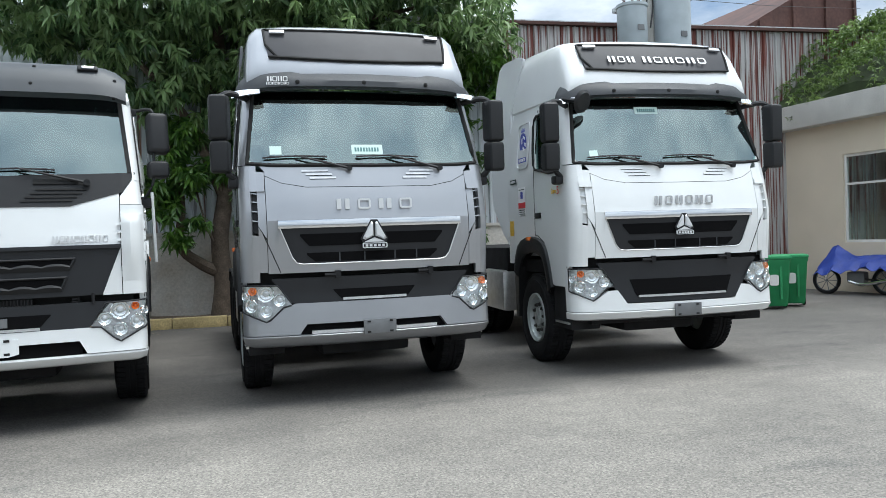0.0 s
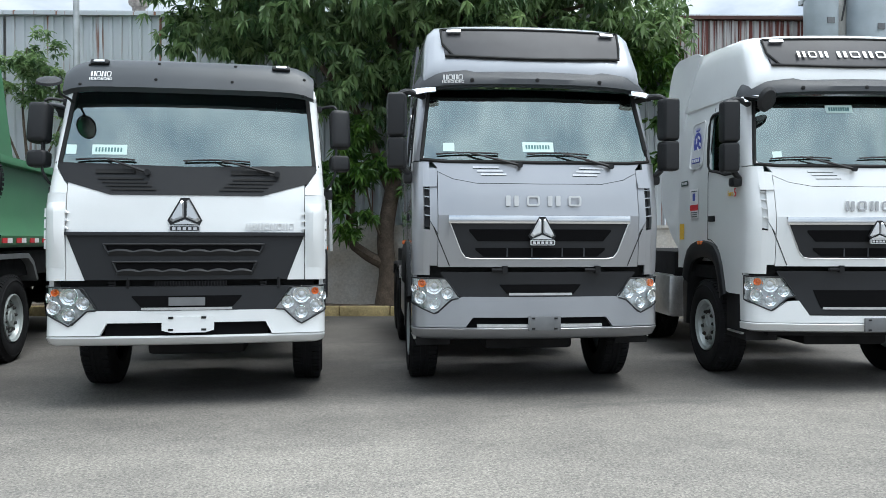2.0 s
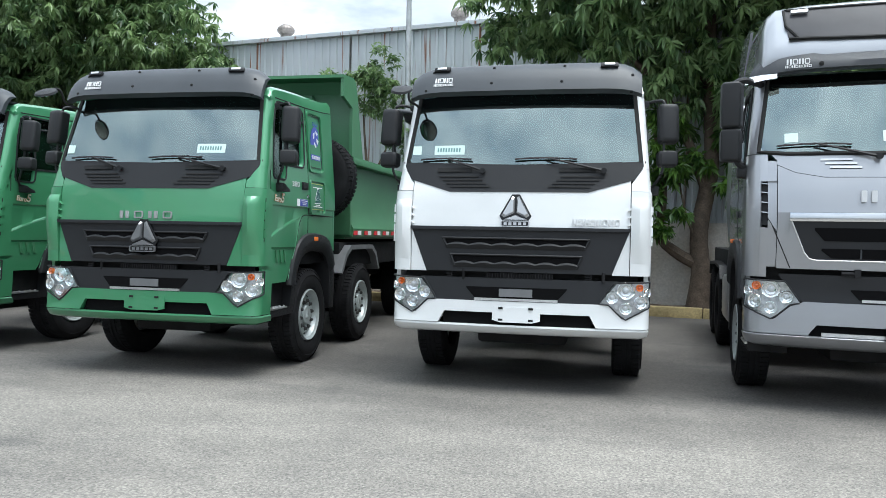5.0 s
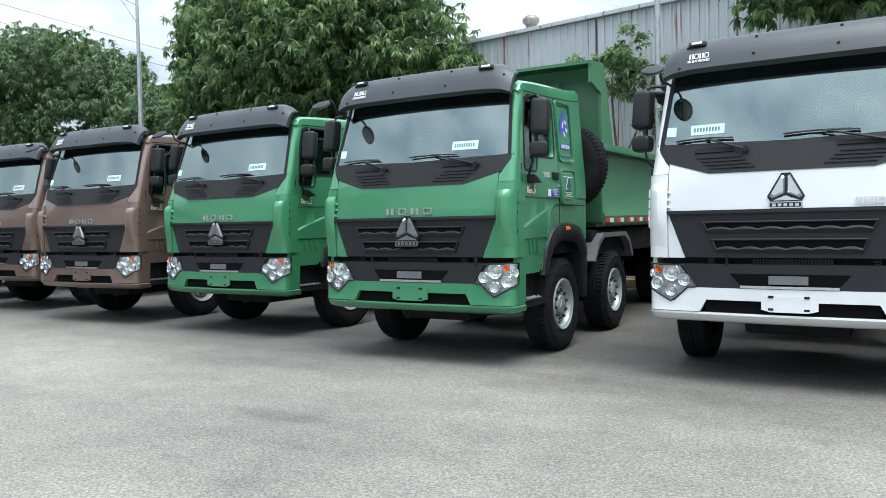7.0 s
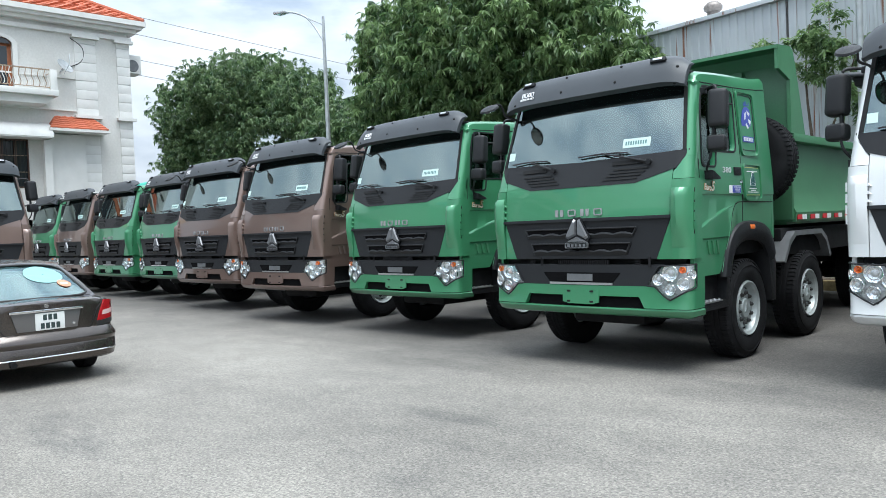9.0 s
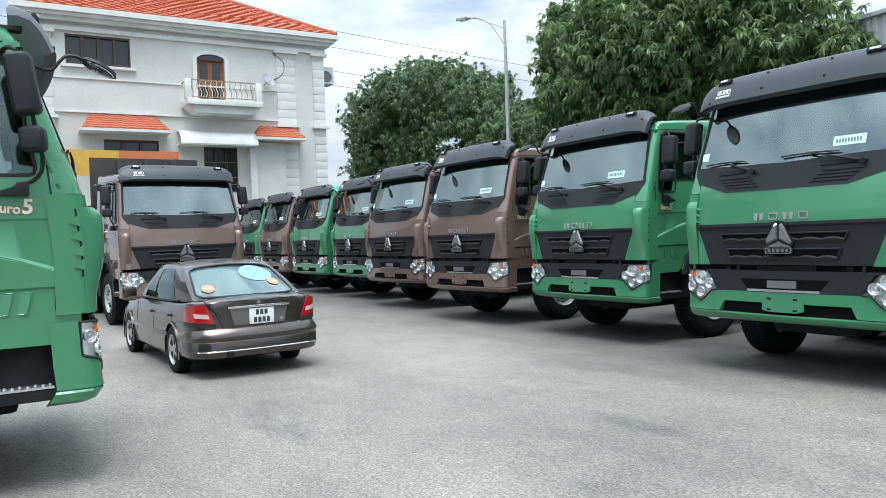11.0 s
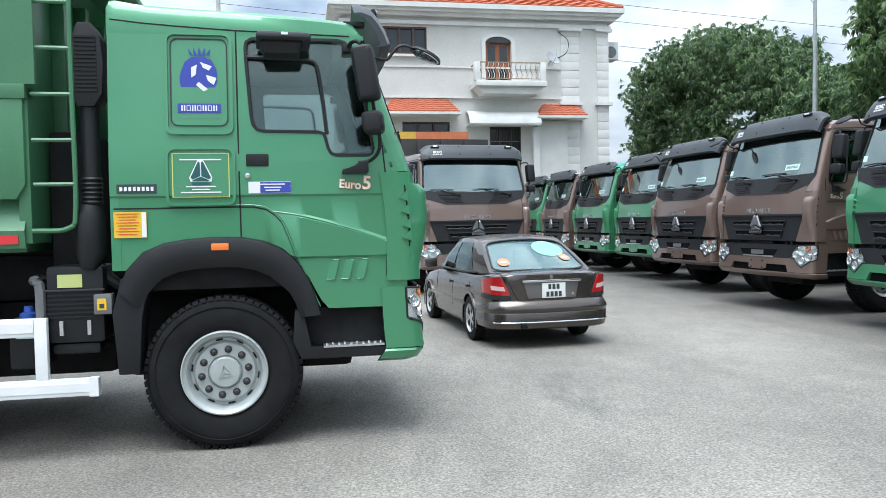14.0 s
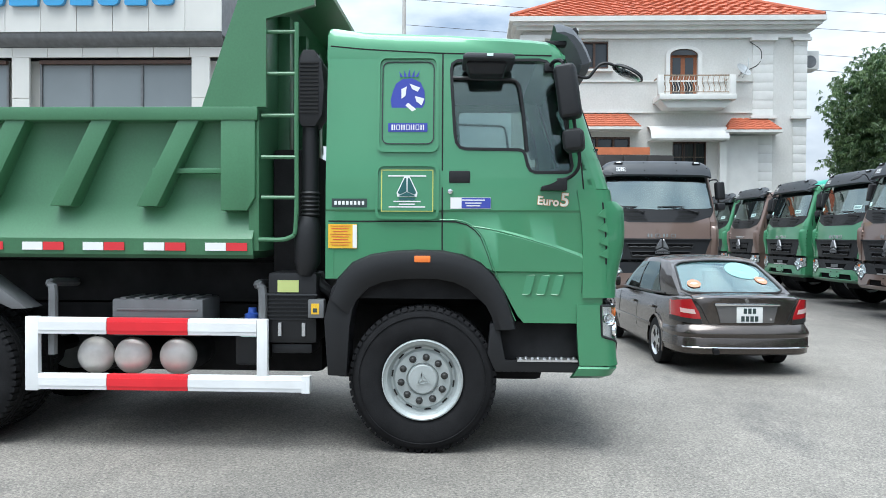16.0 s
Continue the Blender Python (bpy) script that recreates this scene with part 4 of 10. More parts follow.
        Q = [[Vector((sg * x, hub[0] - 0.82 * dy, hub[1] + 0.82 * dz)) for x in (0.86, 1.2)] for dy, dz in zip(oy, oz)]
        part("wheel_housing", add_sheet(bmesh.new(), P, Q), "dark", fl)
        part("mud_flap", prism([(2.06, 0.58), (2.20, 0.58), (2.23, 1.0), (2.17, 1.24), (2.10, 1.30), (2.0, 1.16), (2.04, 0.95)], 0, *sorted((sg * 1.0, sg * 1.25)), 0.012), "plastic", fl)
        part("side_marker", box(*sorted((sg * 1.25, sg * 1.29)), 1.44, 1.56, 1.425, 1.475, 0.01), "amber", fl, "amber side marker lamp")
        # steps
        st = part("step_box", prism([(0.32, 0.62), (0.93, 0.62), (0.93, 0.95), (0.88, 0.985), (0.32, 0.985)], 0, *sorted((sg * 0.85, sg * 1.12)), 0.01), "dark", t)
        part("step_edge", prism([(0.33, 0.62), (0.96, 0.62), (1.02, 0.75), (1.0, 0.98), (0.93, 0.98), (0.90, 0.70), (0.33, 0.70)], 0, *sorted((sg * 1.08, sg * 1.225)), 0.012), "plastic", st)
        tr = bmesh.new()
        add_box(tr, *sorted((sg * 1.0, sg * 1.235)), 0.36, 0.80, 0.70, 0.715)
        for i in range(10):
            add_lathe(tr, [(0.715, 0.012), (0.728, 0.009)], 2, 8, (sg * (1.17 + 0.035 * (i % 2)), 0.38 + 0.044 * i, 0))
        part("step_tread", tr, "alu", st, "bright aluminium step tread")
        # mirrors
        mirror_set(t, c, sg, 2.83, 0.50, 0.19, 0.38, 0.07, 0.16, 1.39, lean=8)
        foot = c.at(sg * c.s_of(0.55, 2.0), 2.0, 0.0)
        part("mirror_foot", prism([(0.645, 1.955), (0.455, 1.955), (0.455, 2.045), (0.52, 2.035), (0.55, 2.0), (0.635, 1.985)], 0, *sorted((foot.x - sg * 0.02, foot.x + sg * 0.085)), 0.008), "plastic", t)
        part("visor_bracket", box(*sorted((sg * 1.0, sg * 1.09)), 0.44, 0.60, 3.05, 3.085, 0.008), "plastic", t)
    # kerb mirror above the passenger door, front mirror on its arm
    for sg in (-1,):
        p = c.at(sg * c.s_of(1.045, 2.865), 2.865, 0.15)
        bm = box(-0.09, 0.09, -0.145, 0.145, -0.10, 0.0, 0.035, 3)
        for v in bm.verts:
            if v.co.z < -0.06:
                v.co.x, v.co.y = v.co.x * 0.75, v.co.y * 0.9
        o = part("kerb_mirror", bm, "plastic", t, "black kerb mirror over the door window")
        o.matrix_basis = pose(p.x, p.y, p.z, 0, -sg * 8, 3)
        bm = box(-0.17, 0.10, -0.19, 0.18, -0.03, 0.05, 0.03, 3)
        for v in bm.verts:
            v.co.z = v.co.z * (1 - 0.6 * (v.co.y / 0.19) ** 2) - 0.4 * v.co.y * v.co.y
        cap = part("mirror_hood", bm, "grey_plastic", o)
        cap.matrix_basis = pose(0.03, -0.01, 0.01)
        part("hood_label", box(-0.004, 0.004, -0.022, 0.022, -0.009, 0.009), "paper", o).matrix_basis = pose(sg * 0.062 + 0.03 * (1 + sg), -0.02, 0.004) if sg > 0 else pose(-0.142, -0.02, 0.01)
        x_, up_ = (sg * 1.1, 0.0) if "full" in stickers else (sg * 1.16, 0.105)
        arm = tube(curve_pts([(sg * 1.1, 0.42, 2.84), (sg * 1.1, 0.345, 2.812 + up_ * 0.4), (x_, 0.28, 2.808 + up_ * 0.8), (x_, 0.235, 2.86 + up_), (x_, 0.19, 2.905 + up_), (x_, 0.13, 2.91 + up_), (x_, 0.07, 2.885 + up_)], 5), 0.012, 6)
        fm = part("front_mirror", arm, "plastic", t, "black front mirror on a bent arm")
        dish = lathe([(0.028, 0.01), (0.024, 0.06), (0.008, 0.115), (-0.012, 0.125), (-0.016, 0.11), (-0.012, 0.001)], 2, 24)
        for v in dish.verts:
            v.co.x *= 0.85
        o = part("mirror_dish", dish, "plastic", fm)
        o.matrix_basis = pose(x_, -0.015, 2.845 + up_, 27, -sg * 4, 0)
        face = lathe([(-0.014, 0.112), (-0.021, 0.106), (-0.023, 0.06), (-0.024, 0.001)], 2, 24)
        for v in face.verts:
            v.co.x *= 0.85
        part("mirror_face", face, "chrome", o)
    # roof and rear wall
    P, Q = [], []
    xs = [-1.0, -0.985, -0.95, -0.88, -0.7, -0.35, 0, 0.35, 0.7, 0.88, 0.95, 0.985, 1.0]
    xs = [-1.0, -0.998, -0.988, -0.965, -0.92, -0.7, -0.35, 0, 0.35, 0.7, 0.92, 0.965, 0.988, 0.998, 1.0]
    zs = [2.95, 2.99, 3.085, 3.115, 3.13, 3.15, 3.165, 3.17, 3.165, 3.15, 3.13, 3.115, 3.085, 2.99, 2.95]
    for y in [0.46, 0.5, 0.54, 0.60, 0.7, 0.9, 1.3, 1.7, 1.95, 2.05, 2.17, 2.21, 2.225]:
        fall = lerp([(0.46, -0.16), (0.5, -0.11), (0.54, -0.07), (0.60, -0.05), (0.7, -0.038), (0.9, -0.022), (1.3, 0), (1.7, 0.014), (1.95, 0.026), (2.05, 0.036), (2.17, 0.056), (2.21, 0.052), (2.225, 0.03)], y)
        bow = lambda x: c.k * (1 - x * x) * (1 if y < 0.55 else 0)
        P.append([Vector((x * 1.165, y - bow(x), z + fall * (0.3 + 0.7 * min(1, (z - 3.0) / 0.1)))) for x, z in zip(xs, zs)])
        Q.append([p + Vector((0, 0, -0.03)) for p in P[-1]])
    part("roof", add_sheet(bmesh.new(), P, Q), col, t)
    part("rear_wall", prism([(-1.235, 1.3), (1.235, 1.3), (1.235, 2.0), (1.15, 3.04), (-1.15, 3.04), (-1.235, 2.0)], 1, 2.16, 2.222), col, t)
    part("cab_floor", box(-1.15, 1.15, 0.25, 2.15, 1.15, 1.3), "dark", t)
    interior(t, 1.1, 0.2, 2.12, 1.32, 2.12, 3.03)
    # visor
    def visor(x, z):
        u = x / 1.15
        e = abs(u) ** 11
        drop = lerp([(2.94, 0.05), (3.265, 0.14)], z) * e
        y = 0.22 + 0.045 * u * u + 0.03 * e
        lean = lerp([(2.94, 0.02), (2.96, -0.02), (3.06, 0.02), (3.15, 0.07), (3.23, 0.14), (3.265, 0.24)], z)
        return Vector((x, y + lean * (1 - 0.3 * e), z - drop))
    P = [[visor(1.14 * (-1 + i / 14), z) for z in (2.94, 2.96, 3.06, 3.15, 3.23, 3.265)] for i in range(29)]
    Q = [[p + Vector((0, 0.035 + 0.02 * abs(p.x / 1.14) ** 8, -0.014 + 0.01 * abs(p.x / 1.14) ** 8)) for p in row] for row in P]
    v = part("sun_visor", add_sheet(bmesh.new(), P, Q), "visor_grey", t, "dark grey moulded sun visor")
    for s, z in ((-0.92, 3.19), (-0.30, 3.21), (0.40, 3.21), (1.05, 3.14), (-0.98, 2.99), (-0.31, 3.04), (0.38, 3.04), (1.04, 2.95)):
        b = lathe([(-0.004, 0.017), (0.006, 0.013), (0.009, 0.004)], 1, 10, (0, 0, 0))
        for q in b.verts:
            q.co.y *= -1
        o = part("bolt", b, "gap", v)
        p = visor(s, z)
        o.matrix_basis = pose(p.x, p.y, p.z)
    for s in (-0.83, 0.83):
        p = visor(s, 3.2) + Vector((0, -0.01, 0.01))
        o = part("marker_lamp", box(-0.085, 0.085, -0.02, 0.02, -0.025, 0.025, 0.014), "plastic", v)
        o.matrix_basis = pose(p.x, p.y, p.z, -25, 0, 6 if s > 0 else -6)
        o2 = part("marker_lens", box(-0.05, 0.05, -0.03, -0.018, -0.013, 0.013, 0.006), "alu", v)
        o2.matrix_basis = o.matrix_basis
    for k, (w_, z) in enumerate(((0.19, 3.085), (0.21, 3.035))):
        p = visor(-0.80, z) + Vector((0, -0.004, 0))
        marks(4 if k == 0 else 8, w_, 0.055 if k == 0 else 0.025, "sticker_white", v, pose(p.x, p.y, p.z, -22, 0, -6), "visor_mark", 0.003, 0.85)
    # grille
    gl, gh = [(-1.06, gr_top), (-0.895, 1.185), (0.895, 1.185), (1.06, gr_top)], [(-2, gr_top), (2, gr_top)]
    gl = [(-1.055, gr_top - 0.002), (-0.895, 1.18), (0.895, 1.18), (1.055, gr_top - 0.002)]
    bm = patch(c, stations(-1.05, 1.05, 22, -0.895, 0.895), gl, gh, 0.004, 0.05)
    add_patch(bm, c, stations(-1.06, 1.06, 14), [(-2, gr_top - 0.02), (2, gr_top - 0.02)], [(-2, gr_top + 0.012), (2, gr_top + 0.012)], 0.03, 0.04, 2)
    grl = part("grille", bm, "grille_black", t, "black grille panel with two slots")
    for x0, x1, z0, z1 in ((-0.73, 0.69, 1.415, 1.505), (-0.65, 0.62, 1.235, 1.345)):
        bm = patch(c, span(x0 + 0.03, x1 - 0.03, 12), [(x0, z0 + 0.01), (x1, z0 + 0.01)], [(x0, z1), (x1, z1)], 0.012, 0.02, 2)
        part("grille_mesh", bm, "mesh", grl)
        bm = bmesh.new()
        add_tube(bm, [c.at(x, z1, 0.016) for x in span(x0, x1, 10)], 0.011, 6)
        add_tube(bm, [c.at(x0, z1, 0.016), c.at(x0 + 0.05, z0, 0.016)], 0.011, 6)
        add_tube(bm, [c.at(x1, z1, 0.016), c.at(x1 - 0.05, z0, 0.016)], 0.011, 6)
        ns = 30
        P, Q = [], []
        for i in range(ns + 1):
            x = x0 + 0.04 + (x1 - x0 - 0.08) * i / ns
            h = 0.028 + 0.022 * abs(math.sin(math.pi * i / 5))
            P.append([c.at(x, z, o) for z, o in ((z0 - 0.012, 0.012), (z0 + h * 0.6, 0.03), (z0 + h, 0.02))])
            Q.append([c.at(x, z, 0.0) for z in (z0 - 0.012, z0 + h * 0.6, z0 + h)])
        add_sheet(bm, P, Q)
        part("grille_lip", bm, "plastic", grl)
    # dark gap with springs and bits, lower panel with slot
    bm = patch(c, span(-1.15, 1.15, 12), [(-2, 1.06), (2, 1.06)], [(-2, 1.22), (2, 1.22)], -0.12, 0.05, 1)
    part("gap_backing", bm, "gap", t)
    bm = corrugated(-0.3, 0.36, 1.115, 1.17, 0.026, 0.02)
    for q in bm.verts:
        q.co.y += 0.05
    part("radiator", bm, "dark", t)
    for x in (-0.66, 0.68):
        bm = bmesh.new()
        add_tube(bm, [(x + 0.03 * math.cos(a), 0.06, 1.09 + 0.10 * a / 25 + 0.03 * math.sin(a) * 0.3) for a in span(0, 25, 50)], 0.006, 5)
        part("spring", bm, "dark", t)
        part("hinge_pin", tube([(x + 0.14, 0.05, 1.1), (x + 0.14, 0.05, 1.2)], 0.015, 6), "dark", t)
    ll, lh = [(-0.96, 1.115), (-0.78, 0.90), (0.78, 0.90), (0.96, 1.115)], [(-2, 1.12), (2, 1.12)]
    lp = part("lower_panel", patch(c, stations(-0.955, 0.955, 20, -0.78, 0.78), ll, lh, 0.0, 0.04), "grille_black", t)
    sl, sh = [(-0.49, 1.03), (-0.40, 0.93), (0.40, 0.93), (0.49, 1.03)], [(-2, 1.035), (2, 1.035)]
    part("slot", patch(c, stations(-0.485, 0.485, 10, -0.4, 0.4), sl, sh, 0.006, 0.02, 2), "mesh", lp)
    part("tow_cover", patch(c, span(-0.16, 0.16, 4), [(-2, 0.945), (2, 0.945)], [(-2, 1.02), (2, 1.02)], 0.018, 0.02, 1), "steel_grey", lp)
    part("slot_step", patch(c, span(-0.40, 0.40, 14), [(-2, 0.905), (2, 0.905)], [(-2, 0.928), (2, 0.928)], 0.012, 0.02, 1), "alu", lp)
    # bumper: lower bar, raised middle, corners
    bm = bmesh.new()
    s_end = c.s_of(0.36, 0.8)
    ss = stations(-s_end, s_end, 40)
    zs = [(0.575, -0.05), (0.60, 0.0), (0.655, 0.012), (0.672, 0.0)]
    P = [[c.at(s, z, o) for z, o in zs] for s in ss]
    Q = [[c.at(s, z, -0.06) for z, o in zs] for s in ss]
    add_sheet(bm, P, Q)
    hi = [(-1.9, 1.12), (-1.24, 1.12), (-1.22, 1.0), (-1.20, 0.84), (-1.02, 0.80), (-0.99, 0.79), (-0.97, 0.80), (-0.87, 0.895), (-0.78, 0.90), (0.78, 0.90), (0.87, 0.895), (0.97, 0.80), (1.02, 0.80), (1.20, 0.84), (1.22, 1.0), (1.24, 1.12), (1.9, 1.12)]
    hi = [(-0.99, 0.78), (-0.97, 0.80), (-0.87, 0.895), (-0.78, 0.90), (0.78, 0.90), (0.87, 0.895), (0.97, 0.80), (0.99, 0.78)]
    lo = [(-0.99, 0.678), (-0.76, 0.678), (-0.70, 0.79), (0.70, 0.79), (0.76, 0.678), (0.99, 0.678)]
    add_patch(bm, c, stations(-0.985, 0.985, 26, -0.76, -0.70, 0.70, 0.76, -0.87, 0.87), lo, hi, 0.006, 0.06, 3)
    for sg in (-1, 1):
        hi2 = [(0.985, 0.775), (1.02, 0.765), (1.20, 0.84), (1.235, 0.88), (1.24, 0.885), (1.38, 1.12), (2, 1.12)]
        hi2 = [(0.985, 0.775), (1.02, 0.765), (1.20, 0.85), (1.30, 0.88), (1.32, 1.125), (2, 1.125)]
        lo2 = [(0, 0.678), (3, 0.678)]
        ss2 = stations(0.985, s_end, 10, 1.02, 1.2, 1.30, 1.32)
        add_patch(bm, c, [sg * s for s in ss2], lo2 if sg > 0 else mirror(lo2), hi2 if sg > 0 else mirror(hi2), 0.006, 0.05, 3)
    part("bumper", bm, col, t, "painted steel bumper")
    part("bumper_opening", patch(c, span(-0.72, 0.72, 12), [(-2, 0.665), (2, 0.665)], [(-2, 0.80), (2, 0.80)], -0.03, 0.03, 1), "mesh", t)
    pl = part("plate_mount", patch(c, span(-0.22, 0.24, 6), [(-0.22, 0.72), (-0.19, 0.70), (0.21, 0.70), (0.24, 0.72)], [(-2, 0.845), (2, 0.845)], 0.014, 0.012, 2), col, t)
    for x in (-0.14, 0.15):
        for z in (0.725, 0.835):
            p = c.at(x, z, 0.016)
            part("bracket", box(p.x - 0.022, p.x + 0.022, p.y - 0.004, p.y + 0.01, z - 0.01, z + 0.01), "gap", pl)
    part("under_tray", box(-1.0, 1.0, 0.25, 0.9, 0.60, 0.66, 0.02), "dark", t)
    # headlights
    for sg in (-1, 1):
        lo = [(0.79, 0.905), (0.87, 0.90), (0.975, 0.80), (1.03, 0.765), (1.2, 0.86), (1.31, 0.895)]
        hi = [(0.79, 0.915), (0.90, 1.085), (0.92, 1.105), (1.31, 1.12)]
        headlight(c, t, sg, lo, hi, 0.795, 1.31, [(0.905, 0.97, 0.06, "lamp_shell"), (1.03, 1.035, 0.082, "lamp_shell"), (1.03, 0.87, 0.058, "lamp_shell"), (1.165, 0.93, 0.062, "lamp_shell"), (1.25, 1.02, 0.045, "lamp_shell"), (1.155, 1.066, 0.033, "amber")])
    # badge work
    if front == "lettered":
        p = c.at(0, 1.68, 0.002)
        marks(4, 0.66, 0.075, "badge_grey", t, pose(p.x, p.y, p.z), "badge", 0.014, 0.62)
        p = c.at(0, 1.46, 0.035)
        emblem(t, pose(p.x, p.y, p.z, -2), 1.12, "emblem_grey")
    else:
        p = c.at(-0.02, 1.77, 0.004)
        emblem(t, pose(p.x, p.y, p.z, -6), 1.06, "badge_grey")
        p = c.at(0.74, 1.67, 0.002)
        marks(8, 0.45, 0.06, "badge_silver", t, pose(p.x, p.y, p.z, 0, 0, 6), "badge", 0.012, 0.8)
    wiper(t, c, -1.0, -0.48, 2.245, -0.36)
    wiper(t, c, -0.05, 0.55, 2.245, 0.80)
    # paper number plate and small sticker behind the glass
    for s, z, w_, h_, m_ in () if "bare" in stickers else ((-0.72 if front != "lettered" else 0.62, 2.38, 0.31, 0.095, "paper"), (-1.06, 2.38, 0.09, 0.09, "paper")):
        bm = patch(c, span(s - w_ / 2, s + w_ / 2, 3), [(-2, z - h_ / 2), (2, z - h_ / 2)], [(-2, z + h_ / 2), (2, z + h_ / 2)], -0.001, 0.003, 1)
        pp = part("paper_slip", bm, m_, t)
        if w_ > 0.2:
            for i in range(9):
                a = s - w_ / 2 + 0.03 + i * (w_ - 0.06) / 9
                part("plate_bar", patch(c, [a, a + 0.015], [(-2, z - 0.02), (2, z - 0.02)], [(-2, z + 0.02), (2, z + 0.02)], 0.002, 0.003, 1), "slip_ink", pp)
    # writing and stickers on the doors
    for sg in (-1, 1):
        e = side_pose(c, 0.54, 1.875, sg, 0.004)
        for mt, off, bold in (("letter_orange", 0, 0.0045), ("sticker_cream", -0.0035, 0.0015)):
            letters("Euro", 0.085, mt, t, e @ Matrix.Translation((-0.045, off, 0)) @ SLANT, "euro_lettering", 0.0015, 0.15 + bold * 2, bold=bold)
            letters("5", 0.135, mt, t, e @ Matrix.Translation((0.075, off, 0.008)) @ SLANT, "euro_lettering", 0.0015, bold=bold * 1.3)
        if "380" in stickers:
            letters("380", 0.085, "badge_silver", t, side_pose(c, 0.98, 2.06, sg, 0.004), "model_lettering", 0.003, 0.2)
        if "set" in stickers:
            crest_panel(t, c, 1.617, 2.625, sg, 1.0, col)
            # green information panel with bars for its print
            s1 = sticker(t, c, 1.617, 1.952, 0.385, 0.31, "sticker_lime", sg, 0.004, "info_panel", "green information sticker with white border")
            sticker(s1, c, 1.617, 1.952, 0.37, 0.295, col, sg, 0.007, "info_ground")
            for i, (zz, ww) in enumerate(((2.06, 0.28), (1.872, 0.2), (1.852, 0.12), (1.832, 0.27))):
                sticker(s1, c, 1.617, zz, ww, 0.009, "sticker_white", sg, 0.0095, "print_bar")
            em = side_pose(c, 1.617, 1.965, sg, 0.008)
            arms = ([(0.004, -0.02), (0.005, 0.075), (0.016, 0.082), (0.068, -0.03), (0.054, -0.042)], [(-0.004, -0.02), (-0.005, 0.075), (-0.016, 0.082), (-0.068, -0.03), (-0.054, -0.042)], [(0, -0.024), (0.052, -0.048), (0.06, -0.056), (-0.06, -0.056), (-0.052, -0.048)])
            o = part("info_mark", prism([(-0.07, -0.06), (0.07, -0.06), (0.078, -0.03), (0.02, 0.09), (-0.02, 0.09), (-0.078, -0.03)], 1, -0.003, 0), "sticker_white", s1)
            o.matrix_basis = em
            bm = bmesh.new()
            for poly in arms:
                add_prism(bm, poly, 1, -0.006, -0.002)
            add_prism(bm, rounded_rect(-0.06, 0.06, -0.082, -0.066, 0.002, 2), 1, -0.006, 0)
            o = part("info_facet", bm, "info_teal", s1)
            o.matrix_basis = em
            s2 = sticker(t, c, 1.15, 1.862, 0.295, 0.082, "sticker_white", sg, 0.004, "contact_sticker", "small blue and white contact sticker")
            sticker(s2, c, 1.19 if sg > 0 else 1.11, 1.862, 0.212, 0.076, "sticker_blue", sg, 0.007, "contact_ground")
            for zz, ww in ((1.884, 0.17), (1.862, 0.12), (1.842, 0.1)):
                sticker(s2, c, 1.20 if sg > 0 else 1.13, zz, ww, 0.008, "sticker_white", sg, 0.0095, "print_bar")
            if "full" not in stickers:
                continue
            s3 = sticker(t, c, 2.043, 1.86, 0.262, 0.064, "ink", sg, 0.004, "name_sticker", "black strip with plain white marks")
            for i in range(8):
                sticker(s3, c, 1.942 + 0.029 * i, 1.86, 0.018, 0.028, "sticker_white", sg, 0.007, "print_bar")
            s4 = sticker(t, c, 2.093, 1.614, 0.214, 0.178, "sticker_yellow", sg, 0.0, "caution_sticker", "yellow caution sticker with fine print")
            for i in range(8):
                sticker(s4, c, 2.11, 1.69 - 0.02 * i, 0.15 - 0.02 * (i % 3), 0.004, "sticker_red", sg, 0.003, "print_bar")
            sticker(s4, c, 2.003, 1.614, 0.03, 0.17, "sticker_white", sg, 0.0025, "caution_margin")
    return t


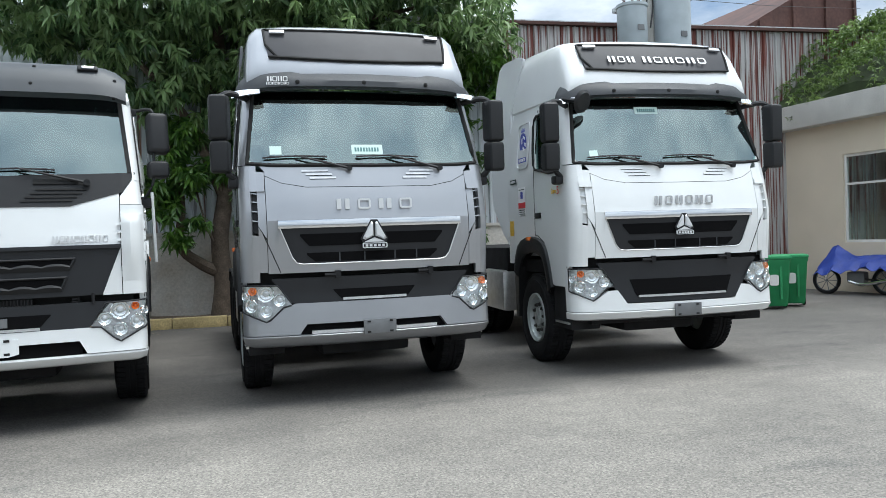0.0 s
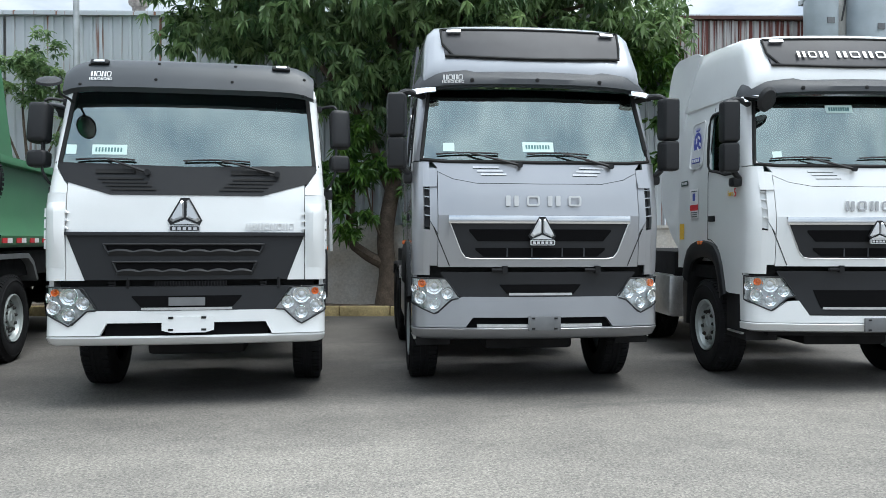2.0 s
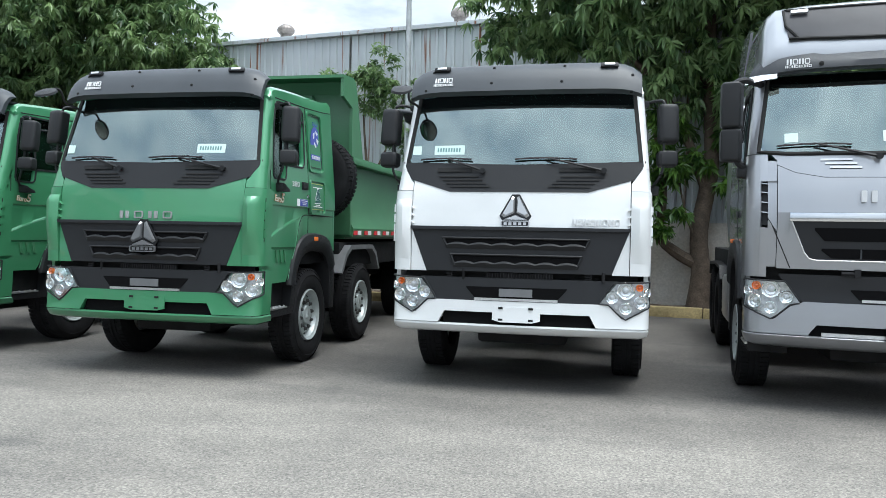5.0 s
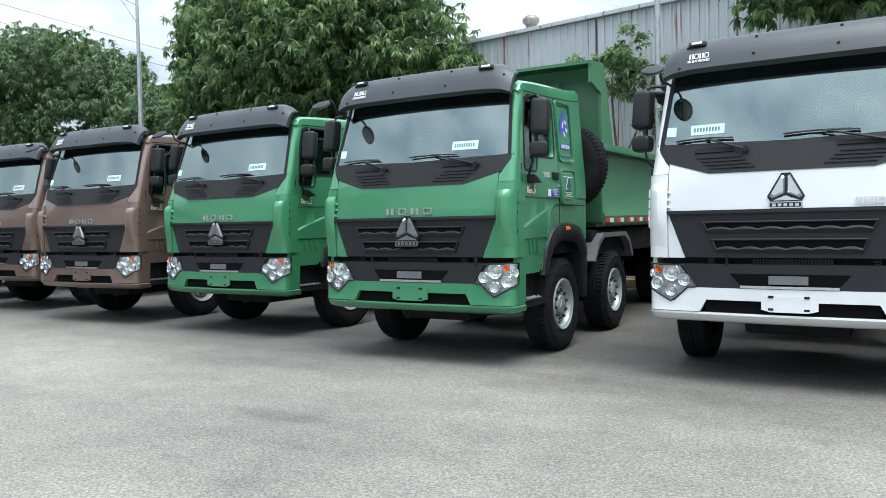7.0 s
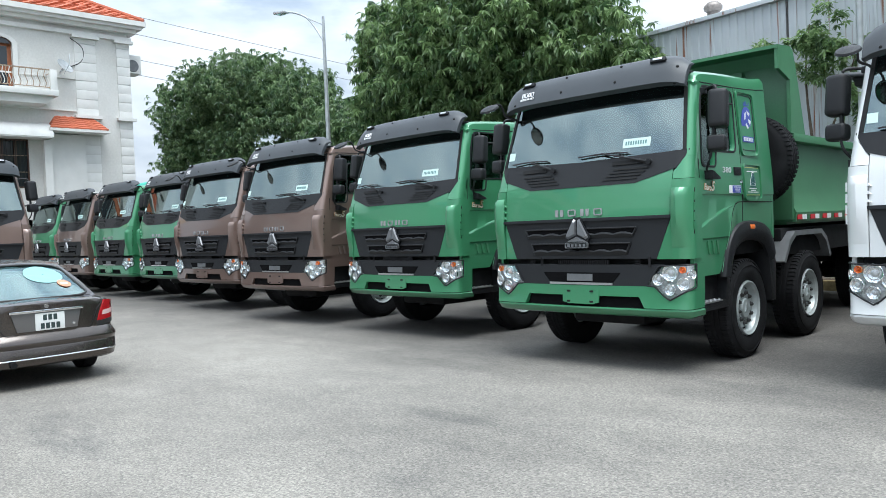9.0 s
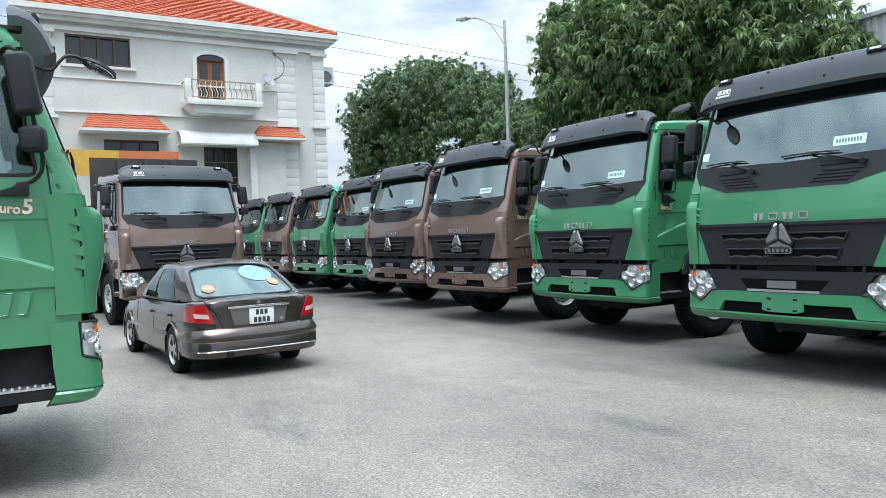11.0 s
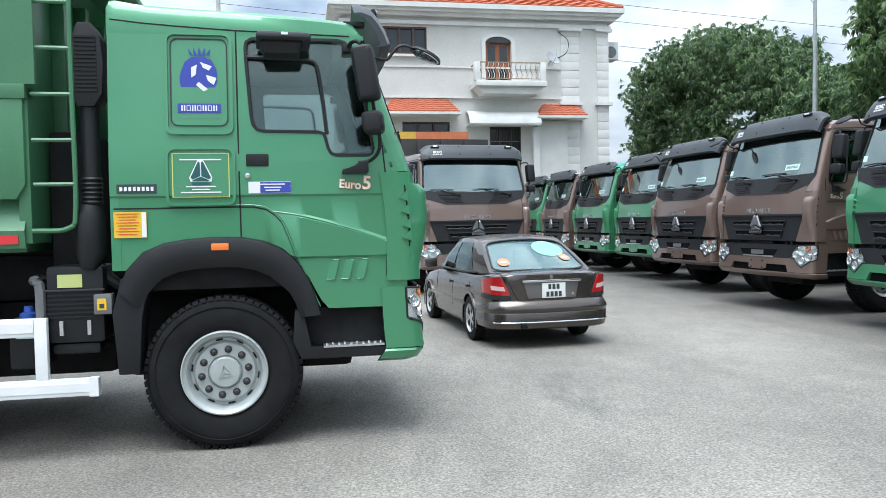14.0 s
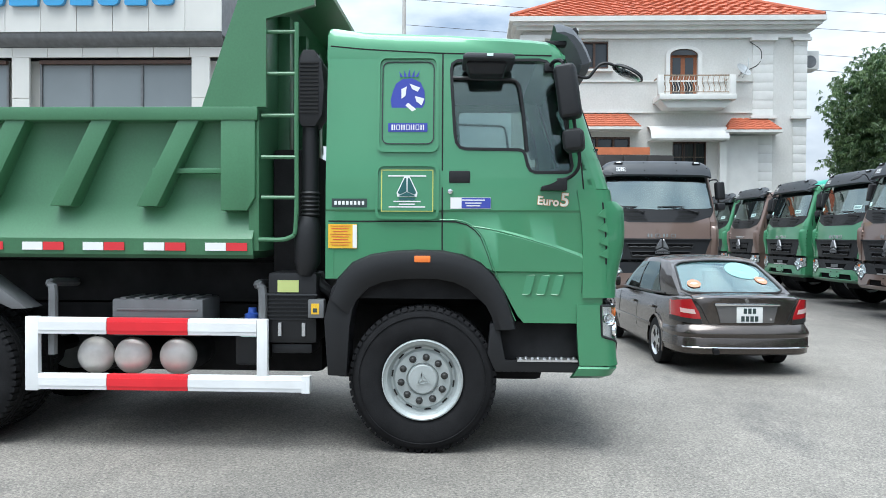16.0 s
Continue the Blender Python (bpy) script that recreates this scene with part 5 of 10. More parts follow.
def crest_panel(t, c, y, z, sg, s=1.0, col="white"):
    """The sticker on the sleeper panel: a blue mass with a toothed crest and white notches, over a name bar of plain marks."""
    base = sticker(t, c, y, z, 0.30 * s, 0.55 * s, col, sg, 0.001, "emblem_sticker", "blue and white emblem sticker")
    pts = [(-0.12, -0.10), (-0.07, -0.13), (-0.06, -0.17), (0.0, -0.14), (0.04, -0.16), (0.09, -0.12), (0.125, -0.05), (0.12, 0.04), (0.09, 0.10), (0.03, 0.13), (-0.04, 0.125), (-0.09, 0.09), (-0.115, 0.03), (-0.13, -0.03)]
    m = side_pose(c, y, z + 0.03 * s, sg, 0.005)
    bm = prism([(x * s, q * s) for x, q in pts], 1, -0.003, 0)
    for i in range(5):
        x = -0.05 + 0.028 * i
        add_prism(bm, [((x - 0.010) * s, 0.14 * s), ((x + 0.012) * s, 0.14 * s), ((x + 0.002 + 0.01 * (i - 2)) * s, (0.20 - 0.008 * abs(i - 2)) * s)], 1, -0.003, 0)
    o = part("emblem_mass", bm, "sticker_blue", base)
    o.matrix_basis = m
    bm = bmesh.new()
    for poly in ([(0.01, 0.09), (0.09, 0.06), (0.07, 0.03), (0.03, 0.05)], [(0.05, 0.0), (0.12, -0.02), (0.10, -0.07), (0.06, -0.04)], [(0.0, -0.05), (0.06, -0.10), (0.03, -0.115), (-0.02, -0.07)], [(-0.05, 0.05), (-0.01, 0.07), (-0.02, 0.0), (-0.05, -0.02)]):
        add_prism(bm, [(x * s, q * s) for x, q in poly], 1, -0.006, -0.002)
    o = part("emblem_notch", bm, "sticker_white", base)
    o.matrix_basis = m
    m2 = side_pose(c, y, z - 0.205 * s, sg, 0.005)
    o = part("name_bar", prism(rounded_rect(-0.145 * s, 0.145 * s, -0.032 * s, 0.032 * s, 0.004, 2), 1, -0.003, 0), "sticker_blue", base)
    o.matrix_basis = m2
    marks(7, 0.25 * s, 0.04 * s, "sticker_white", base, m2 @ Matrix.Translation((0, -0.003, 0)), "name_mark", 0.003, 0.75)
    return base

# ---- the high-roofed cab ----
TALL = Cab([(0.5, 1.21), (0.66, 1.235), (2.3, 1.235), (2.6, 1.21), (3.05, 1.16), (3.3, 1.10), (3.6, 1.02), (3.8, 0.95)],
         [(0.55, 0.09), (0.62, 0.04), (0.68, 0.0), (1.1, 0.03), (1.4, 0.0), (1.75, -0.03), (2.0, 0.02), (2.3, 0.10), (3.05, 0.36), (3.2, 0.38), (3.3, 0.40), (3.62, 0.62), (3.72, 0.78), (3.8, 0.95)], 0.11, 0.16, 2.3)


def high_cab(t, col, kind="silver"):
    """Everything of the high-roofed cab under the thing t; kind 'silver' or 'white' sets grille, bumper and badges."""
    c, rear = TALL, 2.3
    W = lambda z: lerp(c.w, z)
    both = lambda a: [(-s, z) for s, z in a[::-1]] + a
    flat = lambda z: [(-4, z), (4, z)]
    white = kind == "white"
    # front: upper strip under the glass, main panel, corners
    seam = both([(0, 2.10), (0.62, 2.105), (0.85, 2.15), (1.05, 2.25), (1.2, 2.31)])
    seam_lo = both([(0, 2.094), (0.62, 2.099), (0.85, 2.144), (1.05, 2.244), (1.2, 2.304)])
    glass_lo = both([(0, 2.31), (0.9, 2.32), (1.16, 2.345)])
    part("upper_panel", patch(c, stations(-1.0, 1.0, 16, -0.62, 0.62, -0.85, 0.85), seam, glass_lo, 0.0, 0.03), col, t)
    gt, gb = (1.79, 1.37)
    part("front_panel", patch(c, stations(-0.995, 0.995, 16, -0.62, 0.62, -0.85, 0.85), flat(gt), seam_lo, 0.004, 0.03), col, t)
    part("panel_seam", patch(c, stations(-1.0, 1.0, 12), [(s, z - 0.004) for s, z in seam_lo], seam, -0.004, 0.02, 1), "gap", t)
    # grille surround
    bm = bmesh.new()
    gl = both([(0, gb), (0.68, gb), (0.735, gb + 0.014), (0.775, gb + 0.065), (0.893, gt - 0.05), (0.90, gt)])
    add_patch(bm, c, stations(-0.995, 0.995, 40, *(q * s for q in (-1, 1) for s in (0.68, 0.735, 0.775, 0.893, 0.90))), flat(1.29), gl, 0.004, 0.03)
    part("grille_surround", bm, col, t)
    g = part("grille", patch(c, stations(-0.882, 0.882, 30, *(q * s for q in (-1, 1) for s in (0.68, 0.735, 0.775))), gl, flat(gt - 0.06), -0.004, 0.04), "grille_black", t, "black grille with dark mesh slots")
    part("grille_rim", tube([c.at(s, lerp(gl, s), 0.006) for s in stations(-0.89, 0.89, 30, *(q * s for q in (-1, 1) for s in (0.68, 0.735, 0.775)))], 0.0065, 6), "alu", g)
    part("chrome_strip", patch(c, stations(-0.896, 0.896, 16), flat(gt - 0.078), flat(gt - 0.002), 0.016, 0.03, 3), "chrome", t, "polished chrome grille strip")
    for x, z0, z1, d in ((0.70, 1.54, 1.655, 0.07), (0.64, 1.39, 1.475, 0.0)):
        part("grille_mesh", patch(c, stations(-x, x, 12, -x + 0.08, x - 0.08), [(-x, z1 - 0.02), (-x + 0.08, z0), (x - 0.08, z0), (x, z1 - 0.02)], flat(z1), 0.002, 0.01, 2), "mesh", g)
    for x in (-0.34, -0.1, 0.2, 0.42):
        p = c.at(x, 1.43, 0.0)
        part("grille_bar", box(x, x + 0.012, p.y - 0.006, p.y + 0.01, 1.39, 1.475), "grey_plastic", g)
    for sg in (-1, 1):
        part("panel_seam", tube([c.at(sg * s, z, 0.006) for s, z in ((1.035, 1.665), (0.95, 1.46), (0.885, 1.30))], 0.0045, 5), "gap", t)
    for sg in (-1, 1):
        mm = (lambda a: a) if sg > 0 else mirror
        # corner panel with the side vent, wrapping to the door
        s_end = c.s_of(0.34, 1.6)
        bm = bmesh.new()
        add_patch(bm, c, [sg * s for s in (1.001, 1.04, 1.075)], mm([(0.9, 1.305), (4, 1.305)]), mm([(0.9, 1.60), (1.0, 1.60), (1.08, 1.74), (4, 1.74)]), 0.004, 0.03, 4)
        add_patch(bm, c, [sg * s for s in (1.001, 1.04, 1.075)], mm([(0.9, 1.62), (1.0, 1.62), (1.08, 1.75), (4, 1.75)]), mm([(0.9, 2.235), (1.05, 2.26), (4, 2.3)]), 0.004, 0.03, 4)
        add_patch(bm, c, [sg * s for s in (1.135, 1.17, 1.2, 1.24, 1.28, 1.32, s_end)], mm([(0.9, 1.21), (4, 1.21)]), mm([(0.9, 2.32), (4, 2.32)]), 0.006, 0.04, 6)
        add_patch(bm, c, [sg * s for s in (1.001, 1.07, 1.135)], mm([(0.9, 2.07), (4, 2.07)]), mm([(0.9, 2.11), (1.14, 2.14)]), 0.022, 0.03, 1)
        add_patch(bm, c, [sg * s for s in (1.075, 1.105, 1.135)], mm([(0.9, 1.21), (4, 1.21)]), mm([(0.9, 1.62), (1.135, 1.66), (4, 1.66)]), 0.004, 0.03, 3)
        add_patch(bm, c, [sg * s for s in (1.075, 1.105, 1.135)], mm([(0.9, 2.1), (4, 2.1)]), mm([(0.9, 2.32), (4, 2.32)]), 0.004, 0.03, 2)
        cp = part("corner_panel", bm, col, t)
        part("vent_well", patch(c, [sg * s for s in (1.07, 1.105, 1.14)], mm([(0.9, 1.64), (1.14, 1.68)]), mm([(0.9, 2.09), (4, 2.09)]), -0.03, 0.01, 2), col if white else "plastic", cp)
        for z in (1.76, 1.85, 1.94, 2.02):
            part("vent_blade", patch(c, [sg * s for s in (1.078, 1.105, 1.133)], mm([(0.9, z), (1.14, z + 0.03)]), mm([(0.9, z + 0.009), (1.14, z + 0.04)]), 0.002, 0.03, 1), col, cp)
        bm = patch(c, [sg * s for s in (1.0, 1.06, 1.12, 1.16, 1.2, 1.24, 1.28, 1.32, 1.35)], mm([(0.9, 2.25), (1.05, 2.27), (1.06, 2.335), (4, 2.335)]), mm([(1.0, 2.335), (1.13, 2.36), (1.16, 2.43), (4, 2.43)]), 0.0, 0.03, 2)
        part("pillar_foot", bm, col, t)
        # upper vents on the strip
        for j in range(3):
            z, x = 2.27 - 0.035 * j, 0.33 + 0.045 * (2 - j) * 0.8
            part("front_slot", patch(c, [sg * (x + d) for d in (0, 0.12, 0.25)], flat(z - 0.018), flat(z), 0.006, 0.012, 1), "alu" if not white else col, t)
            part("front_slot", patch(c, [sg * (x + d) for d in (0, 0.12, 0.25)], flat(z - 0.024), flat(z - 0.018), 0.003, 0.012, 1), "gap", t)
    # windscreen
    P, Q = [], []
    for i in range(19):
        u = -1 + i / 9
        rp, rq = [], []
        for j in range(9):
            v = j / 8
            s = u * (1.155 - 0.095 * v)
            z0 = lerp(glass_lo, s)
            z = z0 + (3.07 - z0) * v
            rp.append(c.at(s, z, -0.005))
            rq.append(c.at(s, z, -0.011))
        P.append(rp)
        Q.append(rq)
    w = part("windscreen", add_sheet(bmesh.new(), P, Q), "glass", t, "windscreen reflecting a cloudy sky")
    w.visible_shadow = False
    bm = bmesh.new()
    rim_pts = [(-1.06, 3.07)] + [(-1.06 - 0.095 * k / 6, 3.07 - 0.725 * k / 6) for k in range(1, 7)] + [(s, lerp(glass_lo, s)) for s in span(-1.1, 1.1, 12)] + [(1.155 - 0.095 * k / 6, 2.345 + 0.725 * k / 6) for k in range(7)]
    add_tube(bm, [c.at(s, z, 0.0) for s, z in rim_pts], 0.02, 6)
    part("windscreen_seal", bm, "gap", t)
    for sg in (-1, 1):
        P, Q = [], []
        for z in span(2.33, 3.12, 8):
            sa = 1.155 - 0.095 * (z - 2.345) / 0.725 + 0.016
            sb = c.s_of(c.corner(z), z) + 0.02
            P.append([c.at(sg * (sa + (sb - sa) * k / 6), z, 0.0 if k else -0.006) for k in range(7)])
            Q.append([c.at(sg * (sa + (sb - sa) * k / 6), z, -0.035) for k in range(7)])
        part("pillar", add_sheet(bmesh.new(), P, Q), col, t)
    # sides
    win_b = [(0.0, 2.27), (0.72, 2.28), (0.95, 2.33), (1.18, 2.36), (1.23, 2.42), (1.24, 2.6)]
    win_t = [(0.0, 3.02), (1.12, 3.02), (1.2, 2.98), (1.235, 2.9), (1.24, 2.6)]
    hub = (1.42, 0.545)
    def low_edge(y):
        return lerp([(0.7, 0.98), (0.78, 1.0), (0.86, 1.22), (1.0, 1.42), (1.2, 1.52), (1.45, 1.54), (1.7, 1.5), (1.88, 1.38), (1.98, 1.22), (2.0, 1.2), (2.3, 1.2)], y)
    for sg in (-1, 1):
        ts = sorted(set([0, 0.03, 0.06] + [round(v, 3) for v in span(0.09, 1.0, 30)]))
        P, Q, skip = [], [], []
        c0 = c.corner(1.9)
        for tt in ts:
            y0 = c0 + tt * (rear - c0)
            inside = 0.40 < y0 < 1.242
            zb, zt = (lerp(win_b, y0), lerp(win_t, y0)) if inside else (2.4, 2.95)
            top = lerp([(0.3, 3.12), (2.3, 3.2)], y0)
            zs = [low_edge(y0), 1.4, 1.56, 1.75, 1.95, 2.1, 2.25, zb, zt, top]
            for q in range(1, 7):
                zs[q] = max(zs[q], zs[q - 1] + 0.005)
            zs[6] = min(zs[6], zb - 0.01)
            row = []
            for z in zs:
                y = c.corner(z) + tt * (rear - c.corner(z))
                row.append((c.at(sg * c.s_of(y, z), z, -0.008), c.at(sg * c.s_of(y, z), z, -0.045)))
            P.append([r[0] for r in row])
            Q.append([r[1] for r in row])
            skip.append(inside)
        part("cab_side", add_sheet(bmesh.new(), P, Q, lambda i, j: not (j == 7 and skip[i] and skip[i + 1])), col, t)
        def sp(y, z, off):
            yy = c.corner(z) + (y - c0) / (rear - c0) * (rear - c.corner(z))
            return c.at(sg * c.s_of(yy, z), z, off)
        G = [[[sp(y, z, o) for z in span(2.22, 3.06, 4)] for y in span(0.42, 1.28, 8)] for o in (-0.024, -0.03)]
        gl_ = part("door_glass", add_sheet(bmesh.new(), *G), "side_glass", t)
        gl_.visible_shadow = False
        loop = [(y, lerp(win_b, y)) for y in (0.42, 0.6, 0.72, 0.95, 1.18, 1.23)] + [(1.24, 2.6)] + [(y, lerp(win_t, y)) for y in (1.235, 1.2, 1.12, 0.8, 0.42)] + [(0.42, lerp(win_b, 0.42))]
        part("window_seal", tube([sp(y, z, -0.002) for y, z in loop], 0.017, 6), "gap", t)
        # black pillar cover between glass and door
        bm = bmesh.new()
        for line in ([(1.30, 3.1), (1.30, 2.3), (1.30, 1.56)], [(0.80, 1.05), (0.88, 1.3), (1.0, 1.47), (1.2, 1.555), (1.30, 1.56)], [(0.34, 1.0), (0.34, 1.6), (0.34, 2.2)]):
            hz = abs(line[0][0] - line[-1][0]) > 0.3
            P = [[c.at(sg * c.s_of(y + (0 if hz else d), z + (d if hz else 0)), z + (d if hz else 0), -0.005) for d in (-0.005, 0.005)] for y, z in line]
            add_sheet(bm, P, [[p + Vector((-sg * 0.01, 0, 0)) for p in row] for row in P])
        part("door_gap", bm, "gap", t)
        hm = c.at(sg * c.s_of(1.17, 1.80), 1.80, 0.0)
        o = part("door_handle", box(-0.012, 0.026, -0.085, 0.085, -0.035, 0.035, 0.014), "plastic", t, "black door handle")
        o.matrix_basis = pose(hm.x, hm.y, hm.z)
        # sleeper window panel
        for y0, y1, z0, z1 in ((1.50, 1.92, 2.42, 3.0),):
            bm = bmesh.new()
            o_, i_ = rounded_rect(y0, y1, z0, z1, 0.07, 4), rounded_rect(y0 + 0.018, y1 - 0.018, z0 + 0.018, z1 - 0.018, 0.06, 4)
            n = len(o_)
            vv = [[bm.verts.new(c.at(sg * c.s_of(y, z), z, off)) for y, z in line] for line, off in ((o_, 0.0), (o_, 0.014), (i_, 0.014), (i_, -0.006))]
            for k in range(n):
                for q in range(3):
                    bm.faces.new((vv[q][k], vv[q][(k + 1) % n], vv[q + 1][(k + 1) % n], vv[q + 1][k]))
            part("panel_frame", bm, col, t)
        if white:
            crest_panel(t, c, 1.71, 2.72, sg, 0.95, col)
            s1 = sticker(t, c, 1.72, 2.0, 0.26, 0.36, "sticker_white", sg, 0.004, "notice_sticker", "white notice sticker with a red band")
            sticker(s1, c, 1.72, 1.95, 0.26, 0.07, "sticker_red", sg, 0.007, "notice_band")
            sticker(s1, c, 1.72, 2.08, 0.08, 0.09, "sticker_blue", sg, 0.007, "notice_mark")
            for zz in (2.15, 1.89, 1.865, 1.84):
                sticker(s1, c, 1.72, zz, 0.2, 0.01, "ink", sg, 0.007, "print_bar")
            s2 = sticker(t, c, 2.05, 2.27, 0.24, 0.06, "ink", sg, 0.004, "name_sticker", "black strip with plain white marks")
            for i in range(6):
                sticker(s2, c, 1.97 + 0.032 * i, 2.27, 0.02, 0.03, "sticker_white", sg, 0.007, "print_bar")
            sticker(t, c, 2.16, 1.66, 0.15, 0.2, "sticker_yellow", sg, 0.0, "caution_sticker", "yellow caution sticker")
            e = side_pose(c, 0.60, 2.06, sg, 0.006)
            letters("Euro", 0.085, "sticker_yellow", t, e @ Matrix.Translation((-0.03, 0, 0)), "euro_lettering", 0.002, 0.14)
            letters("5", 0.13, "sticker_red", t, e @ Matrix.Translation((0.09, 0, 0)), "euro_lettering", 0.002)
        # flare, housing, steps
        oy = [-0.66, -0.60, -0.5, -0.36, -0.2, 0.0, 0.2, 0.36, 0.48, 0.56, 0.62, 0.66]
        oz = [0.60, 0.76, 0.90, 0.97, 1.0, 1.005, 0.99, 0.95, 0.86, 0.72, 0.56, 0.42]
        P = [[Vector((sg * (W(1.4) + dx), hub[0] - dy * f_, hub[1] + dz * f_)) for f_, dx in ((0.80, 0.0), (0.86, 0.03), (0.94, 0.034), (0.985, 0.02), (1.0, -0.006))] for dy, dz in zip(oy, oz)]
        fl = part("fender_flare", add_sheet(bmesh.new(), P, [[p - Vector((sg * 0.03, 0, 0)) for p in r] for r in P]), "plastic", t, "black plastic wheel-arch flare")
        P = [[Vector((sg * x, hub[0] - 0.86 * dy, hub[1] + 0.86 * dz)) for x in (0.86, 1.2)] for dy, dz in zip(oy, oz)]
        part("wheel_housing", add_sheet(bmesh.new(), P, [[Vector((p.x, hub[0] + (p.y - hub[0]) * 0.97, hub[1] + (p.z - hub[1]) * 0.97)) for p in r] for r in P]), "dark", fl)
        part("side_marker", box(*sorted((sg * 1.24, sg * 1.285)), 1.40, 1.50, 1.50, 1.545, 0.01), "amber", fl, "amber side marker lamp")
        part("mud_flap", prism([(1.98, 0.5), (2.1, 0.5), (2.12, 1.0), (2.06, 1.22), (1.92, 1.2), (1.97, 0.95)], 0, *sorted((sg * 0.98, sg * 1.23)), 0.012), "plastic", fl)
        st = part("step_box", prism([(0.34, 0.5), (0.84, 0.5), (0.84, 0.9), (0.80, 0.985), (0.34, 0.985)], 0, *sorted((sg * 0.85, sg * 1.19)), 0.012), "dark", t)
        tr = box(*sorted((sg * 1.0, sg * 1.215)), 0.38, 0.76, 0.56, 0.58)
        part("step_tread", tr, "alu", st)
        # mirrors, one moulded arm above and below
        bm = bmesh.new()
        x = sg * 1.39
        add_tube(bm, curve_pts([c.at(sg * c.s_of(0.48, 3.0), 3.0, -0.02), (sg * 1.28, 0.36, 3.03), (x, 0.34, 2.98)], 4), 0.03, 8)
        m = part("mirror", bm, "plastic", t, "tall black two-piece wing mirror")
        part("mirror_arm", tube(curve_pts([c.at(sg * c.s_of(0.42, 2.2), 2.2, -0.02), (sg * 1.28, 0.36, 2.22), (x - sg * 0.04, 0.34, 2.30)], 4), 0.03, 8), "plastic", m)
        for z0, z1, wd in ((2.57, 3.0, 0.205), (2.26, 2.565, 0.20)):
            hb = box(-wd / 2, wd / 2, -0.09, 0.07, z0, z1, 0.045, 3)
            for v in hb.verts:
                if v.co.y < 0:
                    v.co.x *= 0.85
            o = part("mirror_housing", hb, "plastic", m)
            o.matrix_basis = pose(x, 0.30, 0, 0, 0, sg * 8)
            q = part("mirror_glass", box(-wd / 2 + 0.02, wd / 2 - 0.02, 0.066, 0.075, z0 + 0.03, z1 - 0.03), "chrome", m)
            q.matrix_basis = o.matrix_basis
        fo = c.at(sg * c.s_of(0.42, 2.18), 2.18, 0.03)
        part("mirror_foot", box(fo.x - 0.06, fo.x + 0.06, fo.y - 0.08, fo.y + 0.08, 2.12, 2.22, 0.03), "plastic", t)
        # side wing behind the cab
        wing = [(2.31 + (y - 2.31) * (1.55 if y > 2.31 else 1), z) for y, z in ((2.31, 1.45), (2.46, 1.59), (2.70, 1.92), (2.76, 2.1), (2.80, 2.5), (2.81, 3.3), (2.76, 3.75), (2.70, 3.93), (2.58, 3.98), (2.1, 3.93), (1.9, 3.86), (2.0, 3.7), (2.31, 3.2))]
        bm = bmesh.new()
        a_, b_ = [[bm.verts.new((sg * (lerp([(1.4, 1.23), (2.3, 1.225), (3.2, 1.15), (4.0, 1.08)], z) - o_), y, z)) for y, z in wing] for o_ in (0.0, 0.03)]
        for k in range(len(wing)):
            k2 = (k + 1) % len(wing)
            bm.faces.new((a_[k], a_[k2], b_[k2], b_[k]))
        for tri in tessellate_polygon([[Vector((y, z, 0)) for y, z in wing]]):
            bm.faces.new([a_[q] for q in tri])
            bm.faces.new([b_[q] for q in tri][::-1])
        part("side_wing", bm, col, t, "", 20)
    # high roof: rings from the visor back
    def roof_ring(y, zt, wb):
        out = []
        for u, h in ((-1, 0), (-0.999, 0.4), (-0.992, 0.68), (-0.965, 0.87), (-0.90, 0.97), (-0.65, 0.995), (-0.3, 1.0), (0, 1.0), (0.3, 1.0), (0.65, 0.995), (0.90, 0.97), (0.965, 0.87), (0.992, 0.68), (0.999, 0.4), (1, 0)):
            z = 3.13 + (zt - 3.13) * h
            tap = 1 - 0.04 * max(0, (z - 3.13)) / 0.6
            out.append(Vector((u * wb * tap, y + 0.11 * u * u * (1 if y < 0.9 else max(0, (1.3 - y) / 0.4)), z + 0.07 * (y - 0.3) / 2 * (1 - h))))
        return out
    prof = [(0.30, 3.17, 1.10), (0.305, 3.25, 1.115), (0.34, 3.37, 1.125), (0.42, 3.52, 1.13), (0.50, 3.66, 1.135), (0.56, 3.74, 1.14), (0.66, 3.79, 1.14), (0.9, 3.83, 1.145), (1.3, 3.86, 1.145), (1.8, 3.91, 1.145), (2.2, 3.94, 1.145), (2.28, 3.92, 1.14), (2.31, 3.84, 1.13)]
    P = [roof_ring(*p) for p in prof]
    Q = [[q * 1.0 - Vector((0.03 * q.x, -0.01, 0.03)) for q in r] for r in P]
    part("high_roof", add_sheet(bmesh.new(), P, Q), col, t, "tall moulded roof with a dark front panel")
    # dark roof panel lying on the slope
    def slope(x, h, off):
        yz = [(p[0], p[1]) for p in prof]
        z = 3.37 + 0.34 * h
        y = float(np.interp(z, [q[1] for q in yz], [q[0] for q in yz])) + 0.10 * (x / 1.12) ** 2
        return Vector((x, y - off, z + off * 0.5))
    pan = []
    for k, off in enumerate((0.012, -0.02)):
        pan.append([[slope(x, (j / 4) if j else max(0.0, 0.10 * (abs(x) / 0.9) ** 2), off) for j in range(5)] for x in span(-0.93, 0.93, 14)])
    pan = [[[Vector((q.x * (0.96 + 0.04 * (j / 4)), q.y, q.z)) for j, q in enumerate(r)] for r in g_] for g_ in pan]
    rp = part("roof_panel", add_sheet(bmesh.new(), *pan), "roof_glass", t, "dark glossy roof panel")
    bm = bmesh.new()
